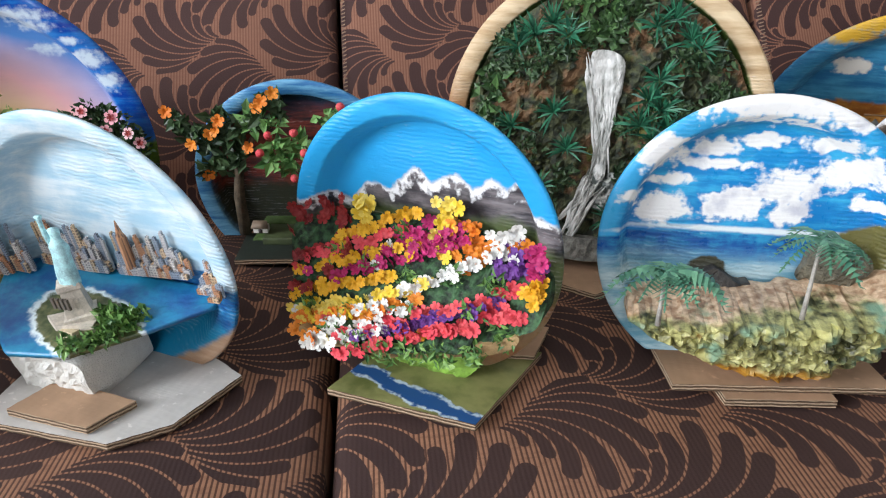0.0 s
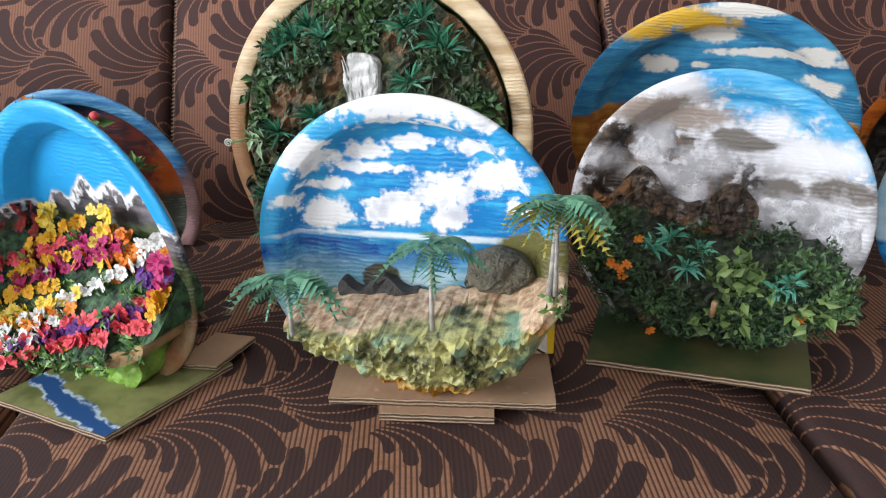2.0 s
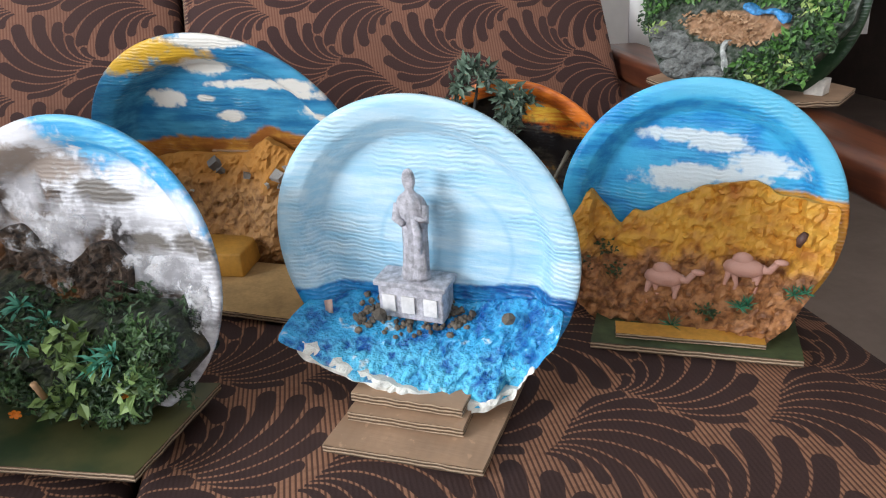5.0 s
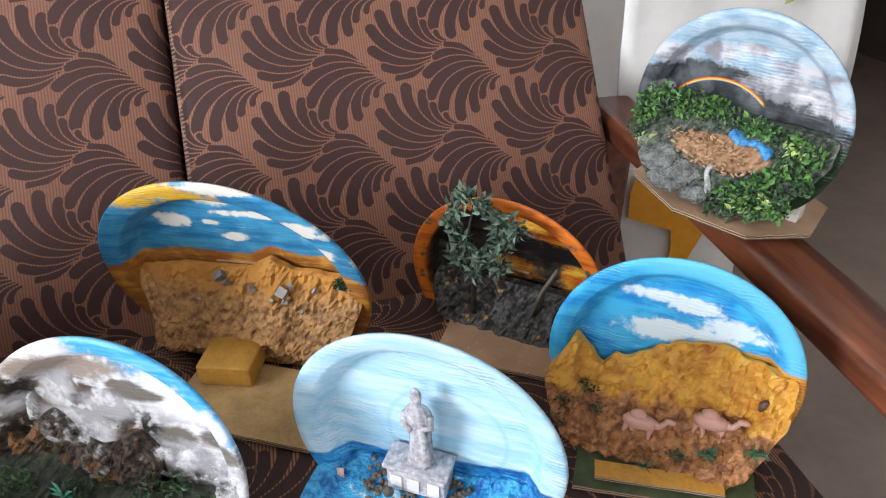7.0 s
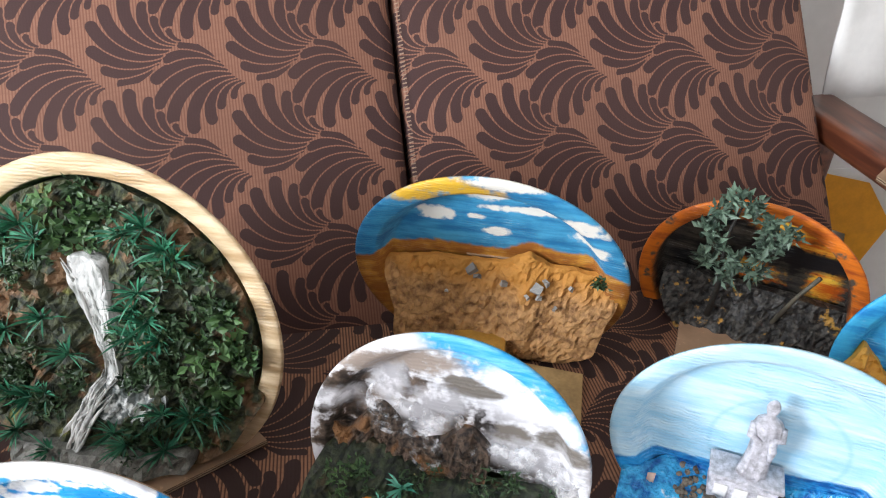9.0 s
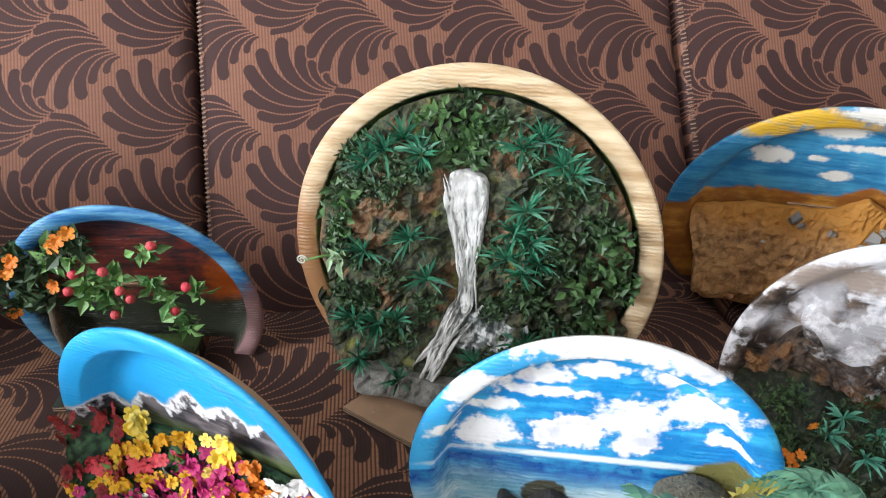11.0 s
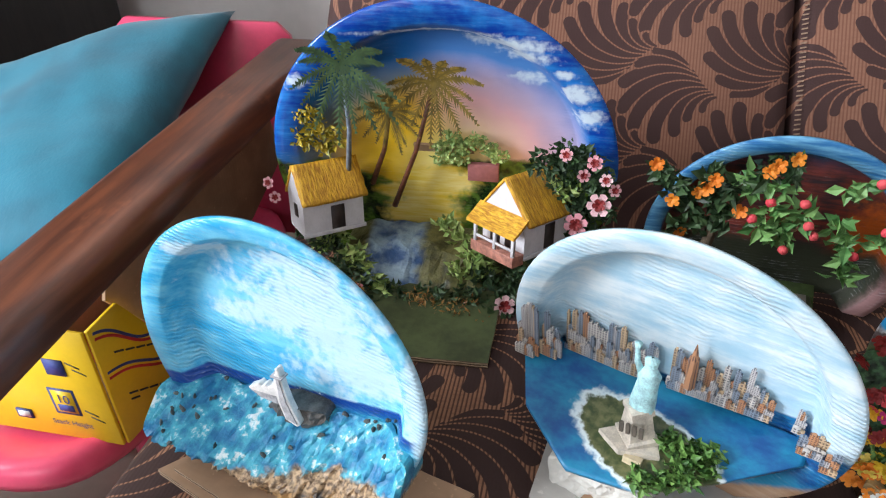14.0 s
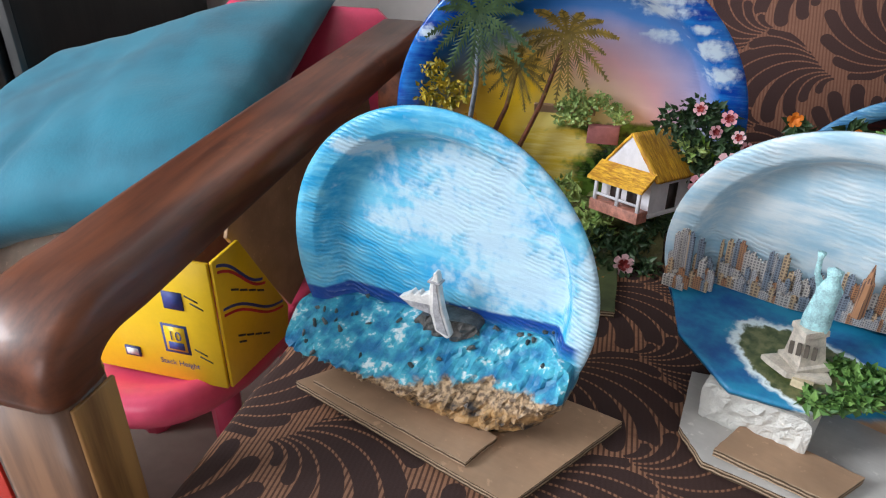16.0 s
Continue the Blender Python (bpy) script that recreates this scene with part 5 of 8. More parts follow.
    part("annex", slab([(-0.029, 0.0025), (-0.022, 0.007), (-0.0185, 0.0105), (-0.0165, 0.008), (-0.0125, 0.0115), (-0.011, 0.009), (-0.007, 0.012), (-0.004, 0.013), (-0.002, -0.004), (-0.018, -0.0025)], 0, 0.007, 0.0006), mw, root, "low white roofs beside the tower", m @ pose(0.04 * R, 0.006, -0.22 * R, 90), False)
    part("annex_wall", slab([(-0.026, 0.002), (-0.004, 0.004), (-0.003, -0.003), (-0.018, -0.002)], 0.007, 0.0076, 0.0002), mg, root, "grey wall with windows", m @ pose(0.04 * R, 0.006, -0.22 * R, 90), False)
    part("islet", relief(R, (-0.2, 0.30, -0.48, -0.24), lambda u, v: ((u - 0.08) / 0.22) ** 2 + ((v + 0.36 - 0.14 * u) / 0.085) ** 2 < 1, lambda u, v: -0.008 + 0.006 * max(0, 1 - ((u - 0.08) / 0.22) ** 2), 0.0028, 0.004, 130, 0.020, 7), plain("dark_islet_rock", (0.10, 0.095, 0.09), 0.6, 0.6, 90, 0.8), root, "dark rocky islet", m, False)
    rng = random.Random(21)
    mrk = varied("sea_rocks", (0.03, 0.04, 0.045), (0.12, 0.13, 0.12), 0.4)
    pb = bmesh.new()
    bmesh.ops.create_icosphere(pb, subdivisions=1, radius=1)
    for q in pb.verts:
        q.co *= 1 + 0.7 * noise.noise(q.co * 1.7)
    pb = mesh_of("sea_rock", pb, mrk, False)
    for _ in range(34):
        u = rng.uniform(-0.85, 0.8)
        v = -0.40 + 0.13 * u + rng.gauss(0, 0.05)
        part("sea_rock", pb, None, root, "", m @ Matrix.LocRotScale((u * R, (0.017 if v > top(u) and in_dish(u, v, 0.75) else -depth(u, v)) - 0.001, v * R), Euler((rng.random() * 6, rng.random() * 6, 0)), (rng.uniform(0.0012, 0.0046), 0.0018, rng.uniform(0.0008, 0.0022))))
    base_card(root, [(-0.559, 0.392), (-0.388, 0.325), (-0.325, 0.415), (-0.49, 0.465)], M_CARD, "bare brown card creased across")
    base_card(root, [(-0.545, 0.392), (-0.42, 0.345), (-0.405, 0.372), (-0.52, 0.43)], M_CARD, "second brown card layer", 0.009, 0.013, "card_layer")


# ---- the harbour skyline plate ----
def liberty_plate():
    g = art("paint_harbour", PLATES["liberty"][3])
    c = g.mix((g.brush + g.w1 * 0.7).step(0.3, 0.72), (0.38, 0.60, 0.74), (0.72, 0.82, 0.87))
    c = g.mix((g.v + g.w1 * 0.7).step(0.35, -0.2) * 0.5, c, (0.35, 0.58, 0.74))
    sea = below(g, [(-1.1, -0.22), (-0.27, -0.22), (0.48, -0.14), (1.1, -0.10)], 0.015, 0.012)
    c = g.mix(sea, c, g.mix((g.brush + g.w2).step(0.35, 0.75), (0.006, 0.065, 0.22), (0.015, 0.19, 0.42)))
    c = g.mix(sea * (g.v + g.w1 * 0.4).step(-0.35, -0.55), c, (0.01, 0.22, 0.40))
    c = g.mix(below(g, [(-1.1, -1.3), (0.0, -1.1), (0.5, -0.72), (1.1, -0.3)], 0.05, 0.03), c, g.mix(g.brush, (0.30, 0.14, 0.06), (0.55, 0.40, 0.28)))
    root, m, R = plate_thing("liberty", "plate with a painted harbour, paper skyline and statue on an islet", -0.9, painted(g, c, 0.34, 0.1, 0.6), slope=0.13)
    rng = random.Random(30)
    mats = []
    for k, (a, b) in enumerate((((0.56, 0.54, 0.54), (0.16, 0.16, 0.19)), ((0.50, 0.25, 0.13), (0.12, 0.055, 0.04)), ((0.26, 0.31, 0.38), (0.05, 0.07, 0.11)), ((0.62, 0.58, 0.54), (0.16, 0.15, 0.17)), ((0.60, 0.44, 0.28), (0.16, 0.10, 0.06)))):
        gb = G("printed_building")
        x, y, z = gb.xyz(gb.obj)
        wx, wz = (x / (0.0013 + 0.0003 * k)).frac(), (y / (0.0015 + 0.0003 * k)).frac()
        win = wx.step(0.35, 0.5) * wz.step(0.35, 0.5)
        mats.append(gb.done(gb.mix(win * 0.8, a, gb.mix(gb.noise(gb.obj, 300), b, (0.05, 0.05, 0.07))), 0.5, win, 0.2, 0.0005))
    sky_line = lerp([(-0.98, 0.10), (-0.86, 0.22), (-0.78, 0.22), (-0.7, 0.08), (-0.5, 0.16), (-0.3, 0.14), (-0.1, 0.14), (0.1, 0.1), (0.25, 0.14), (0.42, 0.2), (0.55, 0.0), (0.9, 0.0)])
    foot = lerp([(-1.0, -0.22), (-0.27, -0.22), (0.48, -0.14), (1.0, -0.1)])
    for row in range(3):
        u = -0.95
        while u < 0.92:
            w = rng.uniform(0.018, 0.046)
            gap = 0.56 < u < 0.68
            h = (sky_line(u) - foot(u)) * (rng.uniform(0.45, 1.0) if row == 0 else rng.uniform(0.15, 0.5) / row) + 0.02
            if not gap and not -0.12 < u < -0.02:
                y = 0.0170 - 0.0025 * row if in_dish(u, foot(u), 0.73) else (-0.003 - 0.003 * row if not in_dish(u, foot(u), 0.86) else 0.004 - 0.003 * row)
                hx, z1 = w * R / 2, h * R
                shape = [(-hx, 0), (hx, 0), (hx, z1 * 0.92), (hx * 0.4, z1 * 0.92), (hx * 0.4, z1), (-hx * 0.5, z1), (-hx * 0.5, z1 * 0.95), (-hx, z1 * 0.95)]
                part("building", slab(shape, 0, 0.002), rng.choice(mats), root, "", m @ pose((u + w / 2) * R, y, (foot(u) - 0.02) * R, 90), False)
            u += w * rng.uniform(0.6, 0.95)
    part("tower", tube([(0, 0, 0), (0, 0, 0.028), (0, 0, 0.030), (0, 0, 0.034), (0, 0, 0.042)], [0.004, 0.0036, 0.0026, 0.0018, 0.0003], 6), mats[1], root, "tall spired tower", m @ pose(0.12 * R, 0.012, -0.14 * R), False)
    # islet with lawn, pedestal and statue

    # the sea runs out as a sloping shelf
    front = lerp([(-0.93, 0.0), (-0.7, 0.045), (-0.3, 0.074), (0.1, 0.066), (0.45, 0.036), (0.8, 0.0)])

    def shelf(u, d):
        """The height of the shelf, in radii, d metres in front of the rim."""
        return -0.235 - 0.11 * (d + 0.018) / 0.1
    bm = bmesh.new()
    NU, ND = 60, 26
    grid = []
    for i in range(NU + 1):
        u = -0.93 + 1.73 * i / NU
        row = []
        for j in range(ND + 1):
            d = -0.017 + (front(u) + 0.017) * j / ND
            if not in_dish(u, shelf(u, d), 0.86):
                d = max(d, 0.0)
            row.append(bm.verts.new((u * R, -d, shelf(u, d) * R + 0.0006 * noise.noise((u * 30, d * 400, 0)))))
        grid.append(row)
    for i in range(NU):
        for j in range(ND):
            bm.faces.new((grid[i][j], grid[i][j + 1], grid[i + 1][j + 1], grid[i + 1][j]))
    r = bmesh.ops.extrude_face_region(bm, geom=bm.faces[:])
    bmesh.ops.translate(bm, vec=(0, 0.001, -0.004), verts=[v for v in r["geom"] if isinstance(v, bmesh.types.BMVert)])
    bmesh.ops.recalc_face_normals(bm, faces=bm.faces)
    gs = G("sea_shelf_paint")
    n, n2 = gs.noise(gs.obj, 40, 5, 0.6, (0.5, 1, 1)), gs.noise(gs.obj, 150, 4)
    x, y, z = gs.xyz(gs.obj)
    e = (((x / R - 0.06) / 0.46).op("POWER", 2) + ((y + 0.036 + x * 0.22) / 0.027).op("POWER", 2)).sqrt() + n2 * 0.35
    c3 = gs.mix((n + n2 * 0.3).step(0.45, 0.85), (0.005, 0.075, 0.26), (0.015, 0.24, 0.42))
    c3 = gs.mix(e.step(1.34, 1.20), c3, (0.72, 0.82, 0.85))
    c3 = gs.mix(e.step(1.20, 1.12), c3, gs.mix(n2.step(0.35, 0.7), (0.04, 0.065, 0.018), (0.17, 0.17, 0.07)))
    part("sea_shelf", bm, gs.done(c3, 0.4, n2, 0.4, 0.001), root, "painted card sea with a lawn islet", m)
    mst = plain("pale_stone_print", (0.60, 0.54, 0.46), 0.6, 0.3, 140, 0.3)
    pz = shelf(0, 0.034) * R
    ped = part("pedestal", tube([(0, 0, 0), (0, 0, 0.003), (0, 0, 0.0035), (0, 0, 0.018), (0, 0, 0.019), (0, 0, 0.022)], [0.0125, 0.0125, 0.0098, 0.0074, 0.0088, 0.0085], 4), mst, root, "stepped stone pedestal", m @ pose(-0.03 * R, -0.030, pz, -6, 0, 45) @ Matrix.Diagonal((1.25, 1.25, 1.35, 1)), False)
    for k in range(4):
        part("arcade", box(-0.0062 + 0.0035 * k, -0.0042 + 0.0035 * k, -0.0100, -0.0085, 0.010, 0.0165), plain("dark_arcade", (0.12, 0.10, 0.08)), ped, "", pose(0, 0, 0, 0, 0, -45), False)
    part("terrace", slab([(-0.022, -0.002), (-0.004, -0.012), (0.020, -0.002), (0.014, 0.010), (-0.012, 0.010)], 0, 0.004), mst, root, "pale stone terrace", m @ pose(-0.04 * R, -0.038, pz - 0.002, -12), False)
    part("entrance", box(-0.006, 0.006, -0.003, 0.003, 0, 0.007, 0.0004), plain("cream_block", (0.66, 0.55, 0.36)), root, "cream block", m @ pose(0.01 * R, -0.049, pz - 0.005, -15), False)
    mv = plain("pale_verdigris", (0.42, 0.70, 0.78), 0.5, 0.4, 200, 0.8)
    fig = bmesh.new()
    prev = None
    for r, z, dx in ((0.0060, 0, 0), (0.0062, 0.004, 0), (0.0054, 0.012, 0.0004), (0.0050, 0.017, 0.0008), (0.0054, 0.021, 0.001), (0.0034, 0.0245, 0.001), (0.0026, 0.026, 0.001), (0.0031, 0.029, 0.001), (0.0034, 0.0305, 0.001), (0.0006, 0.032, 0.001)):
        ring = [fig.verts.new((r * math.cos(2 * math.pi * k / 12) * (1 + 0.08 * (k % 2)) + dx, r * 0.75 * math.sin(2 * math.pi * k / 12), z)) for k in range(12)]
        if prev:
            for k in range(12):
                fig.faces.new((prev[k], prev[(k + 1) % 12], ring[(k + 1) % 12], ring[k]))
        prev = ring
    arm_ = tube([(-0.003, 0, 0.021), (-0.0056, 0, 0.027), (-0.0062, 0, 0.034), (-0.0062, 0, 0.037)], [0.0018, 0.0014, 0.0012, 0.0020], 6)
    tmp = bpy.data.meshes.new("raised")
    arm_.to_mesh(tmp)
    arm_.free()
    fig.from_mesh(tmp)
    bmesh.ops.recalc_face_normals(fig, faces=fig.faces)
    part("statue", fig, mv, root, "plain pale green statue shape", m @ pose(-0.035 * R, -0.027, pz + 0.0285, -5) @ Matrix.Diagonal((1.35, 1.3, 1.4, 1)))
    tagged(part("treetop", give(leaves([(u * R, -d, shelf(u, d) * R + 0.003, 0.009, 0.008, 0.004) for u, d in ((0.10, 0.058), (0.2, 0.052), (0.3, 0.042), (0.36, 0.032), (0.24, 0.032), (0.3, 0.024), (0.16, 0.024), (0.38, 0.022), (0.24, 0.044))], 40, 0.008, 0.6, 33), M_LEAF), None, root, "dark green leafy trees", m), kind="stuff")
    base_card(root, [(-0.287, 0.421), (-0.274, 0.392), (-0.190, 0.362), (-0.150, 0.378), (-0.112, 0.430), (-0.160, 0.48), (-0.275, 0.485)], M_CARDW, "white card with clipped corners")
    base_card(root, [(-0.268, 0.398), (-0.205, 0.372), (-0.180, 0.398), (-0.245, 0.43)], M_CARD, "brown card layer", 0.009, 0.015, "card_layer")
    part("foam_prop", relief(R, (-0.46, 0.14, -0.80, -0.40), lambda u, v: True, lambda u, v: 0.062, 0.004, 0.003, 120, 0.0, 9), M_STYRO, root, "rough white foam block", m @ pose(0, 0, -0.004, 0, 0, 0), False)


flower_plate(), beach_plate(), fog_plate(), statue_plate(), camel_plate(), boat_plate(), liberty_plate()


# ---- the sunset village plate ----
def big_plate():
    g = art("print_sunset", PLATES["big"][3])
    r = (g.u * g.u + g.v * g.v).sqrt()
    sun = (((g.u + 0.02) * (g.u + 0.02)) * 0.55 + ((g.v + 0.02) * (g.v + 0.02))).sqrt() + g.w1 * 0.08
    sun2 = g.ramp(sun, (0.0, (0.98, 0.88, 0.30)), (0.14, (0.98, 0.80, 0.28)), (0.28, (0.95, 0.66, 0.46)), (0.44, (0.88, 0.52, 0.58)), (0.57, (0.55, 0.46, 0.68)), (0.70, (0.08, 0.24, 0.60)), (1.0, (0.005, 0.07, 0.38)))
    gold = g.ramp(sun, (0.0, (0.98, 0.86, 0.30)), (0.24, (0.94, 0.62, 0.03)), (0.42, (0.62, 0.37, 0.05)), (0.54, (0.18, 0.22, 0.24)), (0.66, (0.02, 0.14, 0.40)), (1.0, (0.005, 0.07, 0.38)))
    c = g.mix((g.u + 0.1 + g.w1 * 0.1).step(-0.12, 0.2), gold, sun2)
    rimm = (r + g.w1 * 0.05).step(0.83, 0.87)
    c = g.mix(rimm * (g.v + g.w1 * 0.3).step(-0.1, 0.2), c, g.mix((g.brush + g.w1).step(0.3, 0.8), (0.004, 0.045, 0.34), (0.02, 0.20, 0.62)))
    c = g.mix(daubs(g, [(0.36, 0.76, 0.17, 0.035), (0.46, 0.70, 0.10, 0.04), (0.48, 0.54, 0.08, 0.03), (0.74, 0.52, 0.07, 0.05), (0.80, 0.38, 0.06, 0.05), (-0.05, 0.80, 0.28, 0.012), (0.66, 0.62, 0.06, 0.02), (-0.80, 0.52, 0.05, 0.03)], 0.7, 2.2), c, (0.60, 0.72, 0.84))
    gl = below(g, [(-1.1, 0.05), (-0.6, -0.1), (-0.3, -0.20), (0.0, -0.02), (0.4, 0.02), (1.1, 0.0)], 0.06, 0.02)
    land = g.mix((g.w1 * 2 + g.w2 + 0.5).step(0.3, 0.75), (0.012, 0.030, 0.008), (0.12, 0.22, 0.03))
    land = g.mix((g.w1 + g.brush * 0.6).step(0.45, 0.6), land, (0.30, 0.28, 0.05))
    c = g.mix(gl, c, land)
    c = g.mix(daubs(g, [(-0.14, -0.42, 0.24, 0.22), (-0.06, -0.16, 0.24, 0.12), (-0.3, -0.25, 0.14, 0.06)], 0.25, 0.5), c, g.mix(g.brush.step(0.3, 0.7), (0.84, 0.60, 0.05), (0.97, 0.82, 0.32)))
    c = g.mix(daubs(g, [(-0.20, -0.66, 0.30, 0.13), (-0.3, -0.55, 0.2, 0.06)], 0.3, 0.7), c, g.mix(g.brush.step(0.4, 0.65), (0.03, 0.10, 0.26), (0.40, 0.55, 0.68)))
    root, m, R = plate_thing("big", "large glossy plate with a sunset village, palms and thatched huts", -0.62, painted(g, c, 0.16, 0.0, 0.12, 0.6), depth=0.026, slope=0.10, rim=0.13)
    mtr = plain("palm_trunk_print", (0.16, 0.055, 0.028), 0.5, 0.5, 200, 0.5)
    mpl = leafy("print_palm", (0.045, 0.038, 0.008), (0.26, 0.17, 0.025))
    for u0, v0, u1, v1, L, y, ml, s in ((-0.44, -0.16, -0.28, 0.36, 0.034, 0.010, mpl, 1), (-0.31, -0.31, -0.02, 0.55, 0.046, 0.008, mpl, 2), (-0.565, -0.13, -0.49, 0.66, 0.050, -0.006, M_LEAFD, 3)):
        p, q = Vector((u0 * R, y + 0.004, v0 * R)), Vector((u1 * R, y - 0.004, v1 * R))
        tr = part("palm", tube([p, p.lerp(q, 0.5) + Vector((0.004, 0, 0)), q], [0.0032, 0.0024, 0.002], 7), mtr if s < 3 else plain("blue_grey_trunk", (0.20, 0.24, 0.30), 0.4, 0.4, 150), root, "printed paper palm tree", m)
        rng = random.Random(40 + s)
        for k in range(14):
            a = 2 * math.pi * (k + rng.uniform(-0.3, 0.3)) / 14
            d = Vector((math.cos(a), -0.12, math.sin(a)))
            vs, fs = [], []
            LL = L * rng.uniform(0.75, 1.15)
            for i in range(15):
                t = i / 14
                cpt = q + d * LL * t + Vector((0, -0.002, -LL * 0.42 * t * t))
                w = L * 0.065 * math.sin(math.pi * (0.1 + 0.85 * t)) + 0.0004
                sd = Vector((-d.z, 0, d.x)) * w
                dn = Vector((d.x * 0.4, 0, d.z * 0.4 - 0.6)) * w
                kk = len(vs)
                f = 1.9 * rng.uniform(0.8, 1.2)
                thin = Vector((-d.z, 0, d.x)) * 0.0008
                vs += [cpt, cpt + d * LL * 0.085, cpt + (sd + dn + d * w * 0.6) * f, cpt + (dn - sd + d * w * 0.6) * f, cpt + thin, cpt - thin]
                fs += [(kk, kk + 1, kk + 2), (kk + 1, kk, kk + 3)]
                if i < 14:
                    fs.append((kk + 4, kk + 5, kk + 11, kk + 10))
            me = bpy.data.meshes.new("frond")
            me.from_pydata(vs, [], fs)
            part("frond", give(me, ml), None, tr)
    mwall, mth = plain("white_hut_wall", (0.70, 0.69, 0.73), 0.4, 0.1, 60), None
    gt = G("thatch")
    n = gt.noise(gt.obj, 420, 4, 0.6, (1, 0.2, 0.2))
    mth = gt.done(gt.mix(n.step(0.3, 0.7), (0.44, 0.18, 0.010), (0.86, 0.50, 0.035)), 0.6, n, 0.8, 0.002)
    mdk = plain("dark_doorway", (0.03, 0.02, 0.018))

    def hut(u, v, w, h, dpt, yaw, label, porch):
        """A hut with its near gable end turned towards the viewer's side."""
        at = m @ pose(u * R, -0.026, v * R, -14, 0, 0) @ Matrix.Diagonal((1, 0.5, 1, 1)) @ pose(0, 0, 0, 0, 0, yaw)
        bm = bmesh.new()
        ridge = h + dpt * 0.95
        a = [bm.verts.new(q) for q in ((-w, -dpt, 0), (w, -dpt, 0), (w, dpt, 0), (-w, dpt, 0), (-w, -dpt, h), (w, -dpt, h), (w, dpt, h), (-w, dpt, h), (-w, 0, ridge), (w, 0, ridge))]
        for f in ((0, 1, 5, 4), (1, 2, 6, 9, 5), (2, 3, 7, 6), (3, 0, 4, 8, 7), (0, 3, 2, 1), (4, 5, 9, 8), (6, 7, 8, 9)):
            bm.faces.new([a[i] for i in f])
        bmesh.ops.recalc_face_normals(bm, faces=bm.faces)
        hb = part("hut", bm, mwall, root, label, at, False)
        for s in (-1, 1):
            rf = bmesh.new()
            q = [rf.verts.new(p) for p in ((-w * 1.05, s * dpt * 1.2, h * 0.84), (w * 1.12, s * dpt * 1.2, h * 0.84), (w * 1.12, 0, ridge), (-w * 1.05, 0, ridge))]
            rf.faces.new(q)
            bmesh.ops.subdivide_edges(rf, edges=rf.edges[:], cuts=9, use_grid_fill=True)
            for vv in rf.verts:
                vv.co.z += 0.0012 * noise.noise(vv.co * 260)
                vv.co.x += 0.0012 * noise.noise(vv.co * 340)
            r2 = bmesh.ops.extrude_face_region(rf, geom=rf.faces[:])
            bmesh.ops.translate(rf, vec=(0, s * 0.0008, 0.0026), verts=[x for x in r2["geom"] if isinstance(x, bmesh.types.BMVert)])
            bmesh.ops.recalc_face_normals(rf, faces=rf.faces)
            part("roof", rf, mth, hb, "golden thatch")
        part("door", box(-w * 0.1, w * 0.35, -dpt - 0.0008, -dpt + 0.001, 0.001, h * 0.72), mdk, hb)
        part("step", box(-w * 1.05, w * 1.05, -dpt - 0.003, -dpt - 0.0005, 0, h * 0.10, 0.0004), mwall, hb)
        if not porch:
            part("window", box(-w - 0.0008, -w + 0.001, -dpt * 0.25, dpt * 0.2, h * 0.42, h * 0.75), mdk, hb)
            return hb
        part("doorway", box(-w - 0.0008, -w + 0.001, -dpt * 0.6, -dpt * 0.1, 0.001, h * 0.7), mdk, hb)
        part("doorway", box(-w - 0.0008, -w + 0.001, dpt * 0.15, dpt * 0.6, 0.001, h * 0.7), mdk, hb)
        part("porch_base", box(-w - 0.022, -w - 0.001, -dpt * 1.02, dpt * 1.02, -0.004, 0.007, 0.0006), plain("brick_red_print", (0.46, 0.20, 0.15), 0.5, 0.4, 150), hb, "brick porch base")
        for py in (-dpt * 0.95, -dpt * 0.1, dpt * 0.85):
            part("porch_post", box(-w - 0.021, -w - 0.018, py - 0.002, py + 0.002, 0.007, h * 0.74), mwall, hb)
        part("porch_rail", box(-w - 0.0205, -w - 0.0185, -dpt * 0.95, dpt * 0.85, h * 0.30, h * 0.36), mwall, hb)
        eave = sweep([(-dpt * 1.15, 0), (dpt * 1.15, 0), (dpt * 1.15, 0.003), (-dpt * 1.15, 0.003)], [lambda a, b, x=x, z=z: (x, a, z + b + 0.001 * noise.noise((x * 300, a * 300, 0))) for x, z in ((-w - 0.026, h * 0.66), (-w - 0.013, h * 0.82), (-w - 0.0005, h * 1.0))])
        part("porch_roof", eave, mth, hb, "golden thatched porch roof", None, False)
        return hb
    hut(-0.68, -0.33, 0.039, 0.041, 0.029, 40, "white hut with a golden thatched roof", False)
    hut(0.51, -0.345, 0.042, 0.041, 0.034, 52, "white hut with porch and golden thatched roof", True)
    part("house", box(-0.016, 0.016, -0.002, 0.004, 0, 0.02, 0.0008), plain("pink_house_print", (0.36, 0.13, 0.13)), root, "small pink brick house", m @ pose(0.24 * R, 0.016, -0.10 * R))
    rng = random.Random(50)

    def pts(rows, rr, y=0.0):
        # what lies low stands forward on the card
        out = []
        for u, v in rows:
            k = max(0.0, -0.35 - v)
            out.append((u * R, y - 0.13 * k, (v + k * 0.52) * R, rr, 0.004 + 0.02 * k, rr * 0.8))
        return out
    tagged(part("tree_foliage", give(leaves(pts(((0.0, 0.12), (0.06, 0.18), (0.13, 0.13), (0.2, 0.18), (0.28, 0.12), (0.1, 0.06), (0.33, 0.08), (0.0, 0.05)), 0.011, 0.014), 50, 0.006, 0.7, 51), M_LEAFY), None, root, "", m), kind="stuff")
